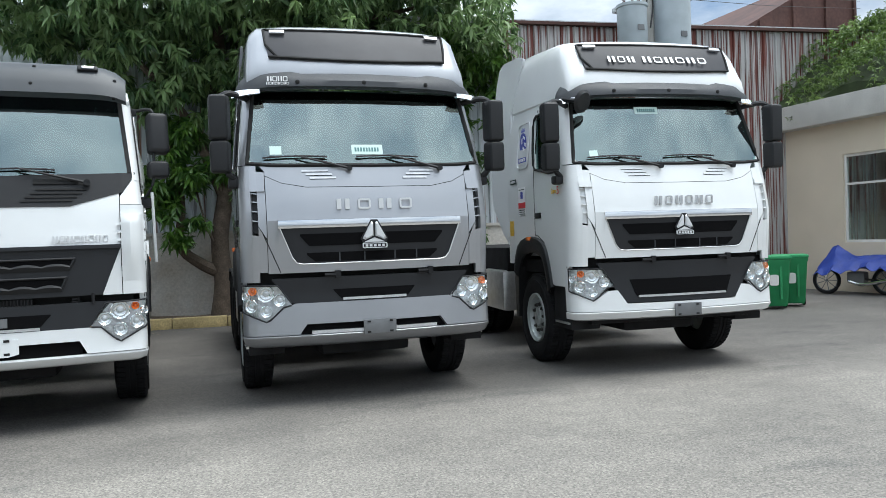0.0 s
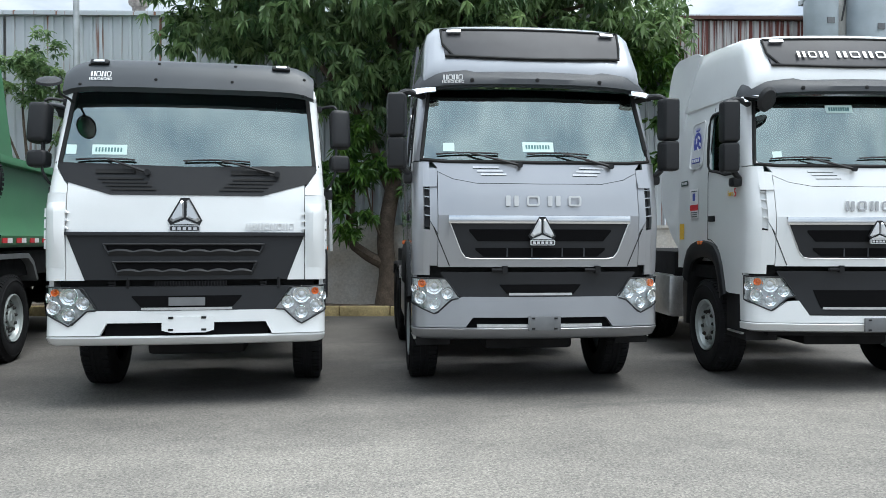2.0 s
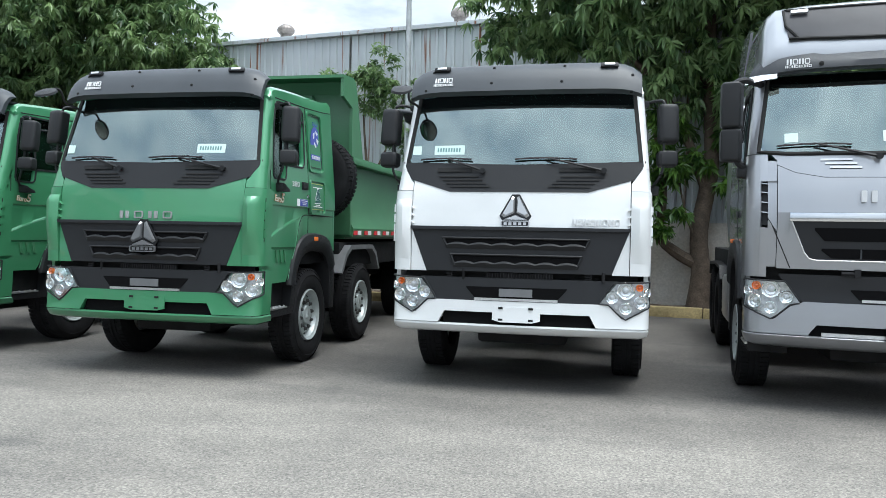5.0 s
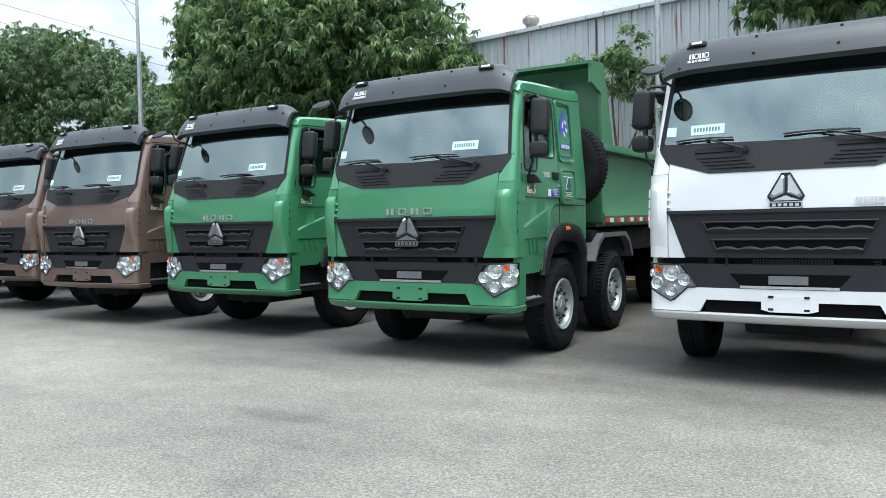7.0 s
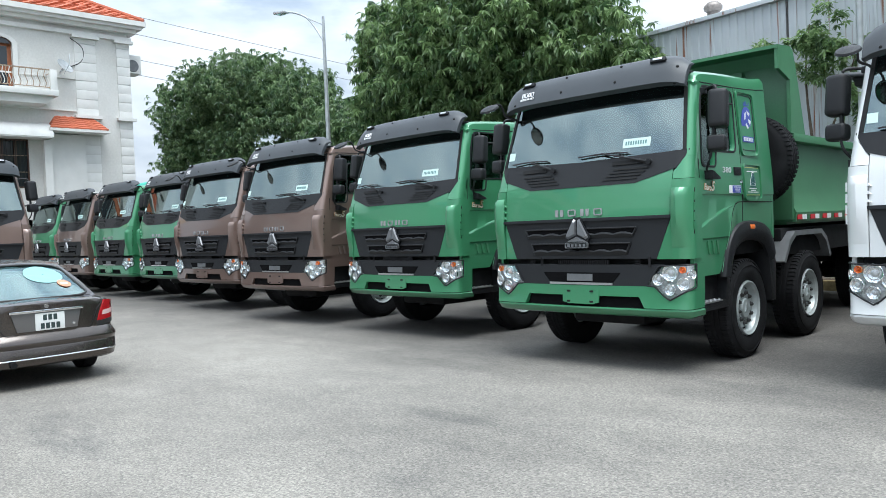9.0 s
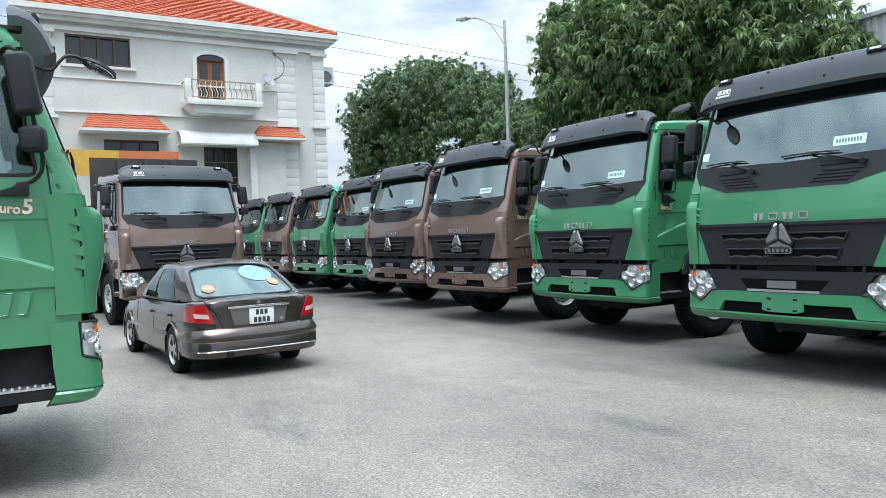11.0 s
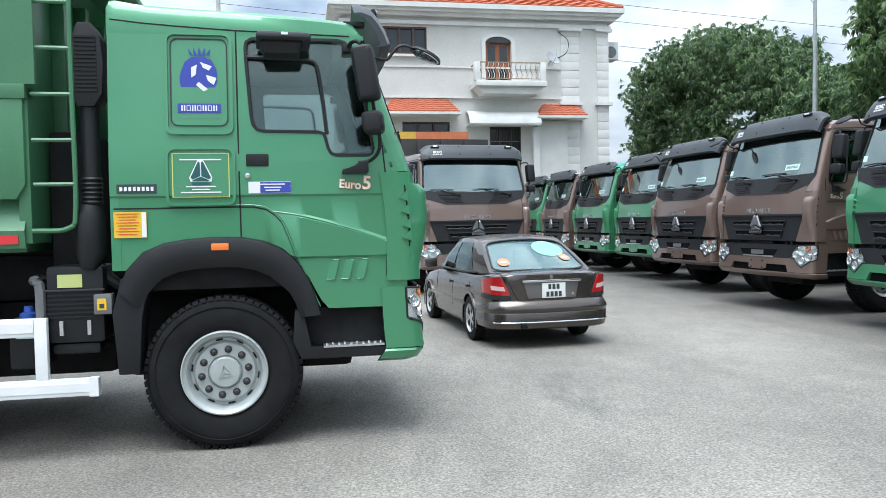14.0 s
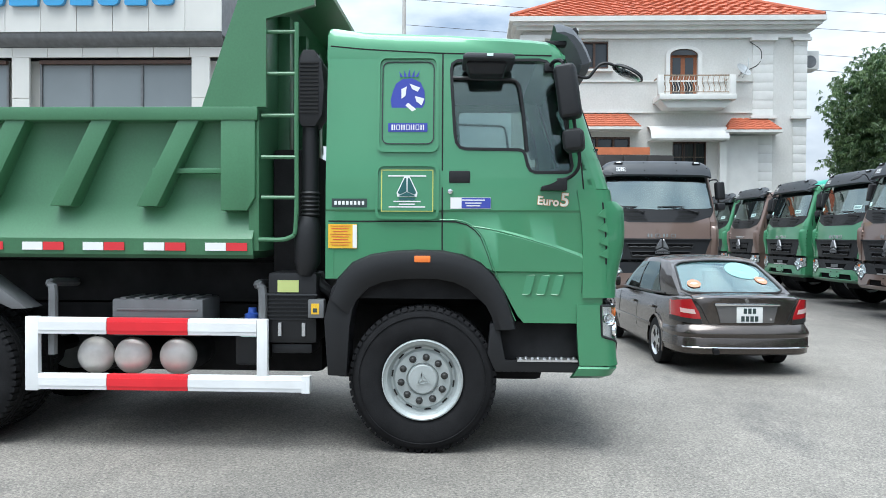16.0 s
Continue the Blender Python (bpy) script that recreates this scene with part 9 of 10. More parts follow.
# hip roof in courses of tiles
rf = part("roof", bmesh.new(), "roof_tile", house)
e = 0.55
xa, xb, ya, yb, zr0, zr1 = hx - 10.3 - e, hx + e, Y0 - e, Y1 + e, 11.42, 14.6
rise = (zr1 - zr0)
half = (xb - xa) / 2
ridge_a, ridge_b = ya + half, yb - half
bm = bmesh.new()
for a, b, c_, d in (((xb, ya, zr0), (xb, yb, zr0), (xb - half, ridge_b, zr1), (xb - half, ridge_a, zr1)), ((xa, yb, zr0), (xa, ya, zr0), (xa + half, ridge_a, zr1), (xa + half, ridge_b, zr1)), ((xb, yb, zr0), (xa, yb, zr0), (xb - half, ridge_b, zr1), (xb - half, ridge_b, zr1)), ((xa, ya, zr0), (xb, ya, zr0), (xb - half, ridge_a, zr1), (xb - half, ridge_a, zr1))):
    a, b, c_, d = map(Vector, (a, b, c_, d))
    nrm = (b - a).cross(d - a).normalized()
    if nrm.z < 0:
        nrm = -nrm
    rows, last = 22, []
    for r in range(rows):
        u0, u1 = r / rows, (r + 1) / rows
        p0, p1, q1, q0 = a.lerp(d, u0), b.lerp(c_, u0), b.lerp(c_, u1), a.lerp(d, u1)
        cols = max(2, int((p1 - p0).length / 0.27))
        top, bot = [], []
        for k in range(cols + 1):
            s = k / cols
            lift = 0.05 + 0.035 * (k % 2)
            bot.append(bm.verts.new(p0.lerp(p1, s) + nrm * lift))
            top.append(bm.verts.new(q0.lerp(q1, s) + nrm * (lift - 0.045)))
        skirt = [bm.verts.new(v.co - nrm * 0.06) for v in bot] if r == 0 or len(last) != len(bot) else last
        last = top
        for k in range(cols):
            bm.faces.new((bot[k], bot[k + 1], top[k + 1], top[k]))
            bm.faces.new((skirt[k], skirt[k + 1], bot[k + 1], bot[k]))
me = finish(bm, "roof_tile", "roof", 20)
rf.data = me
part("ridge", tube([(xb - half, ridge_a, zr1 + 0.05), (xb - half, ridge_b, zr1 + 0.05)], 0.12, 8), "roof_tile", rf)
for s_, rg in ((yb, ridge_b), (ya, ridge_a)):
    part("hip_ridge", tube([(xb, s_, zr0 + 0.05), (xb - half, rg, zr1 + 0.05)], 0.1, 8), "roof_tile", rf)
# rusticated piers
for y0, y1 in ((Y0 - 0.02, 2.55), (11.95, 12.85), (13.75, Y1 + 0.04)):
    for k in range(26):
        z = 0.2 + 0.4 * k
        if z < 10.4:
            part("pier_block", box(hx + 0.001, hx + 0.028 + 0.010 * (k % 2), y0, y1, z, z + 0.392, 0.004), "trim_white", house)
    for z in (10.42, 6.95, 3.5):
        part("pier_cap", box(hx + 0.001, hx + 0.22, y0 - 0.12, y1 + 0.12, z, z + 0.13), "trim_white", house)
part("string_course", box(hx + 0.001, hx + 0.06, 2.56, 11.94, 8.62, 8.68), "trim_white", house)
part("string_course", box(hx + 0.001, hx + 0.09, 2.56, 11.94, 7.22, 7.30), "trim_white", house)
# windows
def house_window(y0, y1, z0, z1, leaves, mat="frame_brown", grille=True, sill=True):
    w = part("window", box(hx - 0.16, hx - 0.15, y0, y1, z0, z1), "pane_dark", house, "dark brown framed window with iron grille" if grille else "dark brown wooden framed window")
    for a, b, c_, d in ((y0, y1, z0, z0 + 0.08), (y0, y1, z1 - 0.08, z1)):
        part("frame", box(hx - 0.12, hx - 0.03, a, b, c_, d), mat, w)
    for k in range(leaves + 1):
        y = y0 + (y1 - y0) * k / leaves
        part("frame", box(hx - 0.12, hx - 0.03, max(y0, y - 0.05), min(y1, y + 0.05), z0 + 0.08, z1 - 0.08), mat, w)
    if grille:
        n = leaves * 3
        for k in range(1, n):
            y = y0 + (y1 - y0) * k / n
            part("grille_bar", box(hx - 0.03, hx - 0.015, y - 0.012, y + 0.012, z0 + 0.05, z1 - 0.05), "plastic", w)
        for z in (z0 + (z1 - z0) * 0.33, z0 + (z1 - z0) * 0.66):
            part("grille_bar", box(hx - 0.03, hx - 0.018, y0 + 0.05, y1 - 0.05, z - 0.012, z + 0.012), "iron", w)
    if sill:
        part("sill", box(hx + 0.001, hx + 0.16, y0 - 0.18, y1 + 0.18, z0 - 0.14, z0 - 0.03), "trim_white", w)
    return w


house_window(3.05, 5.55, 9.22, 10.45, 4, "frame_brown", False)
house_window(4.35, 6.55, 4.9, 6.15, 3, "frame_brown", False)
house_window(3.4, 6.6, 0.9, 3.2, 3)
house_window(8.45, 9.95, 3.9, 5.95, 3, "frame_brown", True, False)
dr = part("balcony_door", box(hx - 0.16, hx - 0.12, 8.28, 9.52, 7.82, 9.85), "door_wood", house, "varnished wooden balcony door with glazed arch")
for y0, y1 in ((8.38, 8.86), (8.94, 9.42)):
    for z0, z1 in ((8.9, 9.72), (8.0, 8.7)):
        part("door_pane", box(hx - 0.12, hx - 0.11, y0 + 0.06, y1 - 0.06, z0, z1), "pane_dark", dr)
bm = bmesh.new()
outer = [(8.9 + 0.80 * math.cos(a), 9.80 + 0.42 * math.sin(a)) for a in span(0, math.pi, 14)]
inner = [(8.9 + 0.62 * math.cos(a), 9.80 + 0.28 * math.sin(a)) for a in span(0, math.pi, 14)]
add_prism(bm, outer + inner[::-1], 0, hx + 0.001, hx + 0.12)
for y in (8.10, 9.52):
    add_box(bm, hx + 0.001, hx + 0.12, y, y + 0.18, 7.85, 9.8)
part("door_surround", bm, "trim_white", dr)
part("fanlight", prism(inner, 0, hx + 0.002, hx + 0.03), "frame_brown", dr)
part("fanlight_pane", prism([(8.9 + (y - 8.9) * 0.85, 9.82 + (z - 9.8) * 0.8) for y, z in inner], 0, hx + 0.03, hx + 0.04), "pane_dark", dr)
# balcony
bl = part("balcony", box(hx + 0.001, hx + 1.25, 7.55, 10.85, 7.62, 7.86, 0.02), "trim_white", house, "white balcony with an ornate iron railing")
part("balcony_base", prism([(7.95, 7.3), (10.45, 7.3), (10.75, 7.62), (7.65, 7.62)], 0, hx + 0.001, hx + 1.05), "trim_white", bl)
for y in (7.62, 8.35, 10.15, 10.70):
    part("balcony_pier", box(hx + 0.95, hx + 1.2, y - 0.13, y + 0.13, 7.86, 8.85 if y in (8.35, 10.15) else 8.7, 0.015), "trim_white", bl) if y in (7.62, 10.70) else None
for y0, y1, x in ((7.75, 10.57, hx + 1.1),):
    rail = part("railing", box(x - 0.02, x + 0.02, y0, y1, 8.66, 8.71), "iron", bl, "rust-stained wrought iron railing")
    part("rail_bar", box(x - 0.015, x + 0.015, y0, y1, 7.95, 7.98), "iron", rail)
    for k in range(24):
        y = y0 + (y1 - y0) * (k + 0.5) / 24
        part("baluster", tube(curve_pts([(x, y, 7.97), (x, y + 0.04, 8.15), (x, y - 0.04, 8.4), (x, y, 8.66)], 3), 0.016, 5), "trim_white" if k % 2 else "iron", rail)
for y in (7.6, 10.75):
    part("side_rail", box(hx + 0.1, hx + 1.0, y - 0.02, y + 0.02, 8.64, 8.7), "iron", bl)
# tiled awnings
def awning(y0, y1, z0, z1, reach):
    a = part("awning", bmesh.new(), "roof_tile", house, "small red tiled awning")
    bm = bmesh.new()
    rows, cols, last = 6, int((y1 - y0) / 0.2), []
    for r in range(rows):
        u0, u1 = r / rows, (r + 1) / rows
        ln = []
        for u in (u0, u1):
            ins = 0.42 * u
            ln.append([(hx + reach * (1 - u) + 0.02, y0 + ins + (y1 - y0 - 2 * ins) * k / cols, z0 + (z1 - z0) * u + 0.03 * (k % 2) + (0.04 if u == u0 else 0)) for k in range(cols + 1)])
        v0, v1 = [bm.verts.new(p) for p in ln[0]], [bm.verts.new(p) for p in ln[1]]
        sk = [bm.verts.new((p[0], p[1], p[2] - 0.06)) for p in ln[0]] if r == 0 else last
        last = v1
        for k in range(cols):
            bm.faces.new((v0[k], v0[k + 1], v1[k + 1], v1[k]))
            bm.faces.new((sk[k], sk[k + 1], v0[k + 1], v0[k]))
    for y, s in ((y0, 1), (y1, -1)):
        q = [bm.verts.new(p) for p in ((hx + reach, y, z0), (hx, y, z0), (hx, y + s * 0.42, z1))]
        bm.faces.new(q)
    a.data = finish(bm, "roof_tile", "awning", 20)
    part("awning_slab", box(hx + 0.001, hx + reach + 0.04, y0 - 0.06, y1 + 0.06, z0 - 0.12, z0 - 0.01), "trim_white", a)
    return a


awning(3.45, 6.85, 6.5, 7.18, 0.9)
awning(10.6, 12.95, 6.38, 6.98, 0.8)
bm = bmesh.new()
P = [[Vector((hx + 0.9 * math.sin(a), y, 5.98 + 0.65 * math.cos(a))) for a in span(0, math.pi / 2, 6)] for y in (7.3, 9.0, 10.68)]
add_sheet(bm, P, [[p - Vector((0.03, 0, 0.04)) for p in r] for r in P])
part("barrel_canopy", bm, "trim_white", house, "white barrel canopy over a dark opening")
part("canopy_soffit", box(hx + 0.001, hx + 0.88, 7.32, 10.66, 5.93, 5.975), "trim_white", house)
part("shutter_box", box(hx + 0.001, hx + 0.12, 10.7, 12.2, 3.4, 6.2), "trim_white", house)
part("pilaster", box(hx + 0.001, hx + 0.35, 10.45, 10.75, 0, 5.9), "trim_white", house)
# dish, air conditioner
ds = thing("satellite_dish", "small grey satellite dish on the house wall", "satellite dish", pose(hx + 0.35, 11.35, 9.0, 0, 0, 0))
dish = lathe([(0.0, 0.02), (0.02, 0.15), (0.06, 0.28), (0.1, 0.36), (0.11, 0.36), (0.05, 0.2)], 0, 20)
part("dish", dish, "steel_pole", ds).matrix_basis = pose(0.1, 0, 0, 0, -35, 30)
part("mount", tube([(-0.34, 0, -0.1), (0.0, 0, -0.1), (0.12, 0, 0)], 0.03, 6), "steel_pole", ds)
part("feed_arm", tube(curve_pts([(0.1, 0, -0.3), (0.5, 0.1, 0.1), (0.45, 0.15, 0.5)], 4), 0.015, 5), "steel_pole", ds)
solid("wall_cable", tube(curve_pts([(hx + 0.03, 11.4, 9.0), (hx + 0.03, 12.2, 9.4), (hx + 0.03, 12.3, 10.0), (hx + 0.03, 11.8, 10.4)], 5), 0.02, 5), "cable", "loose black cable on the house wall", "cable")
ac = thing("air_conditioner", "white air conditioner box on the gable wall", "air conditioner", pose(hx - 0.8, Y1 + 0.35, 9.6))
part("case", box(-0.4, 0.4, -0.34, 0.4, -0.35, 0.5, 0.05), "trim_white", ac)
part("fan_grille", lathe([(0.4, 0.28), (0.42, 0.26), (0.42, 0.02)], 0, 20), "steel_grey", ac)

# ---- the showroom behind the tipper ----
sx = -22.0
show = thing("showroom", "panel-clad showroom building with large grey windows", "building", kind="structure")
part("core", box(sx - 14, sx - 0.35, -30, -8.0, 0, 6.7), "clad_panel", show)
pm = finish(box(-0.04, 0.04, 0.006, 1.034, 0.006, 1.194, 0.008, 1), "clad_panel", "cladding_panel")
for k in range(20):
    for j in range(3):
        o = new("cladding_panel", pm)
        o.parent = show
        o.matrix_basis = pose(sx + 0.35, -28.4 + 1.04 * k, 7.36 + 1.2 * j)
part("fascia_core", box(sx - 14, sx + 0.3, -28.42, -7.62, 7.3, 11.0), "steel_grey", show)
bm = bmesh.new()
P = [[Vector((sx + 0.36 - 0.36 * (1 - math.cos(a)), y, 7.36 - 0.36 * math.sin(a))) for a in span(0, math.pi / 2, 5)] for y in span(-28.4, -7.6, 4)]
add_sheet(bm, P, [[p - Vector((0.03, 0, 0)) for p in r] for r in P])
part("fascia_curve", bm, "steel_grey", show)
hm = finish(box(-0.04, 0.04, 0.006, 1.034, 0.0, 0.28, 0.006, 1), "clad_panel", "head_panel")
for k in range(20):
    o = new("head_panel", hm)
    o.parent = show
    o.matrix_basis = pose(sx + 0.02, -28.4 + 1.04 * k, 6.72)
for y0, y1 in ((-13.1, -8.62), (-18.6, -14.1), (-24, -19.6)):
    w = part("show_window", box(sx - 0.22, sx - 0.2, y0, y1, 0.5, 6.68), "show_glass", show, "large grey glazed window")
    part("window_head", box(sx - 0.2, sx - 0.05, y0, y1, 6.56, 6.66), "frame_brown", w)
    n = 3
    for k in range(n + 1):
        y = y0 + (y1 - y0) * k / n
        part("mullion", box(sx - 0.2, sx - 0.14, y - 0.03, y + 0.03, 0.5, 6.56), "steel_grey", w)
cm = finish(box(-0.05, 0.05, -0.26, 0.26, 0.006, 1.19, 0.008, 1), "clad_panel", "column_panel")
for y in (-8.32, -13.6, -19.1):
    for j in range(6):
        o = new("column_panel", cm)
        o.parent = show
        o.matrix_basis = pose(sx, y, -0.45 + 1.2 * j)
# big sign: plain shapes for its letters
sign = thing("wall_sign", "row of plain blue letter shapes on the showroom fascia", "sign", pose(sx + 0.42, -12.4, 8.69))
x = -5.0
for i in range(10):
    wdt = 0.82 if i in (1, 4) else 0.62
    if i == 3:
        x += 0.45
    bm = bmesh.new()
    out = rounded_rect(x, x + wdt, -0.62, 0.62, 0.16 if i % 2 else 0.05, 3)
    inn = rounded_rect(x + 0.2, x + wdt - 0.2, -0.36, 0.36, 0.08, 3)
    add_ring(bm, out, inn, 0, 0.0, 0.12)
    part("letter_shape", bm, "sign_blue", sign)
    x += wdt + 0.16

# ---- low far roofs and a yellow hoarding by the house ----
fr = thing("far_building", "low brick building behind the parked trucks", "building")
part("wall", box(-58, -50, 20.0, 30.0, 0, 4.0), "brick_far", fr)
part("roof", box(-58.3, -49.7, 19.7, 30.3, 4.0, 4.25), "concrete", fr)
hd = thing("hoarding", "yellow and red painted hoarding beside the house", "hoarding")
M["hoard_yellow"] = material("hoarding_yellow", (0.58, 0.35, 0.05), 0.6, vary=0.1)
M["hoard_red"] = material("hoarding_red", (0.50, 0.15, 0.06), 0.6, vary=0.1)
part("panel", box(-30.1, -30.0, 1.9, 4.2, 4.2, 5.1), "hoard_yellow", hd)
part("panel", box(-30.1, -30.0, 4.202, 6.3, 4.82, 5.1), "hoard_red", hd)
for y in (2.0, 4.0, 6.2):
    part("post", box(-30.3, -30.101, y - 0.06, y + 0.06, 0, 5.1), "steel_pole", hd)


# ---- the parked saloon car ----
M["car_paint"] = material("taupe_car_paint", (0.085, 0.072, 0.064), rough=0.24, metal=0.75, vary=0.05, scale=1.5, fine=0.03, fine_scale=900, coat=0.7, bump=0.05, bump_scale=1.3, rvary=0.05)
M["car_dark"] = material("car_trim", (0.02, 0.02, 0.02), 0.5, vary=0.1)
M["car_glass"] = lens_material("car_rear_glass", 0.15, 0.42, (0.7, 0.85, 0.85), 0.8)
M["car_side_glass"] = glass_material("car_side_glass", (0.3, 0.36, 0.36), 0.6, 1.9)
M["clear_lens"] = material("clear_lamp_band", (0.66, 0.46, 0.44), 0.2, coat=0.8)
M["recess_grey"] = material("plate_recess", (0.17, 0.165, 0.165), 0.3, metal=0.5, coat=0.5)
M["plate_white"] = material("plate_white", (0.8, 0.8, 0.78), 0.4)
M["sticker_orange"] = material("sticker_orange", (0.6, 0.24, 0.13), 0.5)
M["sticker_aqua"] = material("sticker_aqua", (0.22, 0.43, 0.42), 0.5)
car = thing("saloon_car", "dark taupe saloon car parked before a brown truck", "car", pose(0, 0, 0))


def car_ring(y, w, zl, zb, crown):
    """Half section from sill to centre line at the length y."""
    half = [(w * 0.90, zl), (w * 0.965, zl + 0.06), (w * 0.99, zl + 0.22), (w, 0.52), (w * 0.985, 0.66), (w * 0.965, zb - 0.07), (w * 0.93, zb - 0.015), (w * 0.86, zb + 0.004), (w * 0.5, zb + crown * 0.7), (0.0, zb + crown)]
    return [Vector((-x, y, z)) for x, z in half] + [Vector((x, y, z)) for x, z in half[::-1][1:]]


def rear_y(x):
    """The rounded plan of the car's tail."""
    return lerp([(0, 4.40), (0.25, 4.395), (0.45, 4.378), (0.6, 4.345), (0.7, 4.30), (0.77, 4.24), (0.815, 4.16), (0.84, 4.05), (0.845, 3.9)], abs(x))


secs = [(0.0, 0.60, 0.30, 0.58, 0.01), (0.06, 0.70, 0.24, 0.66, 0.02), (0.25, 0.79, 0.20, 0.72, 0.03), (0.6, 0.835, 0.19, 0.79, 0.04), (1.1, 0.845, 0.18, 0.85, 0.045), (1.5, 0.85, 0.18, 0.89, 0.03), (2.2, 0.85, 0.18, 0.905, 0.02), (3.0, 0.85, 0.18, 0.915, 0.02), (3.55, 0.848, 0.19, 0.925, 0.03), (3.9, 0.845, 0.21, 0.94, 0.04), (4.05, 0.84, 0.24, 0.945, 0.045), (4.16, 0.815, 0.25, 0.945, 0.045), (4.24, 0.77, 0.26, 0.945, 0.04), (4.30, 0.70, 0.27, 0.945, 0.035), (4.345, 0.60, 0.28, 0.945, 0.03), (4.378, 0.45, 0.29, 0.945, 0.02), (4.395, 0.25, 0.30, 0.945, 0.012), (4.40, 0.1, 0.3, 0.94, 0.0)]
bm = bmesh.new()
P = [car_ring(*s) for s in secs]
rings = [[bm.verts.new(p) for p in r] for r in P]
for a, b in zip(rings, rings[1:]):
    for k in range(len(a) - 1):
        bm.faces.new((a[k], a[k + 1], b[k + 1], b[k]))
bm.faces.new(rings[0][::-1])
bm.faces.new(rings[-1])
for a, b in zip(rings, rings[1:]):
    bm.faces.new((a[0], b[0], b[-1], a[-1]))
# wheel arches are cut by flattening the skin behind dark wells
body = part("body", bm, "car_paint", car, "dark taupe metallic body", 28)
cut = bmesh.new()
for sg in (-1, 1):
    for y in (0.82, 3.40):
        add_lathe(cut, [(min(sg * 0.55, sg * 1.0), 0.335), (max(sg * 0.55, sg * 1.0), 0.335)], 0, 28, (0, y, 0.315))
cutter = new("arch_cutter", finish(cut, "car_dark", "arch_cutter"))
mod = body.modifiers.new("arches", "BOOLEAN")
mod.operation, mod.object = "DIFFERENCE", cutter
deps = bpy.context.evaluated_depsgraph_get()
cut_mesh = bpy.data.meshes.new_from_object(body.evaluated_get(deps))
body.modifiers.clear()
body.data = cut_mesh
bpy.data.objects.remove(cutter)
cut_mesh.set_sharp_from_angle(angle=radians(28))
# greenhouse
lo = [(1.22, 0.70, 0.90), (1.55, 0.795, 0.905), (2.4, 0.80, 0.915), (3.2, 0.79, 0.925), (3.72, 0.765, 0.94), (3.98, 0.715, 0.955)]
hi = [(1.98, 0.56, 1.36), (2.1, 0.605, 1.375), (2.45, 0.625, 1.395), (2.8, 0.62, 1.395), (3.05, 0.61, 1.375), (3.18, 0.58, 1.35)]
bm = bmesh.new()
for sg in (-1, 1):
    P = [[Vector((sg * (a[1] + (b[1] - a[1]) * u + 0.03 * math.sin(math.pi * u)), a[0] + (b[0] - a[0]) * u, a[2] + (b[2] - a[2]) * u)) for u in (0, 0.08, 0.5, 0.9, 1.0)] for a, b in zip(lo, hi)]
    add_sheet(bm, P, [[p - Vector((sg * 0.03, 0, 0)) for p in r] for r in P])
P = [[Vector((u * b[1], b[0] + (0.05 * (1 - u * u) * (-1 if i == 0 else 1 if i == 5 else 0)), b[2] + 0.05 * (1 - u * u))) for u in span(-1, 1, 8)] for i, b in enumerate(hi)]
add_sheet(bm, P, [[p - Vector((0, 0, 0.025)) for p in r] for r in P])
for a, b, f in ((lo[0], hi[0], -1), (lo[-1], hi[-1], 1)):
    for u0, u1 in ((0, 0.07), (0.93, 1.0)):
        P = [[Vector((x * (a[1] + (b[1] - a[1]) * u), a[0] + (b[0] - a[0]) * u + f * 0.05 * (1 - x * x), a[2] + (b[2] - a[2]) * u + (0.05 * (1 - x * x) * u))) for u in (u0, u1)] for x in span(-1, 1, 8)]
        add_sheet(bm, P, [[p - Vector((0, f * 0.02, 0.0)) for p in r] for r in P])
    for x0, x1 in ((-1, -0.92), (0.92, 1)):
        P = [[Vector((x * (a[1] + (b[1] - a[1]) * u), a[0] + (b[0] - a[0]) * u + f * 0.05 * (1 - x * x), a[2] + (b[2] - a[2]) * u + (0.05 * (1 - x * x) * u))) for u in span(0.07, 0.93, 3)] for x in (x0, x1)]
        add_sheet(bm, P, [[p - Vector((0, f * 0.02, 0.0)) for p in r] for r in P])
part("cabin", bm, "car_paint", car, "", 40)


def cab_point(y, u, sg, off):
    """On the cabin's side at the belt station y, u up from the belt."""
    w0, z0 = float(np.interp(y, [q[0] for q in lo], [q[1] for q in lo])), float(np.interp(y, [q[0] for q in lo], [q[2] for q in lo]))
    t_ = float(np.interp(y, [q[0] for q in lo], [0, 0.2, 0.4, 0.6, 0.8, 1.0]))
    i_ = [0, 0.2, 0.4, 0.6, 0.8, 1.0]
    y1, w1, z1 = (float(np.interp(t_, i_, [q[k] for q in hi])) for k in range(3))
    return Vector((sg * (w0 + (w1 - w0) * u + 0.03 * math.sin(math.pi * u) + off), y + (y1 - y) * u, z0 + (z1 - z0) * u))


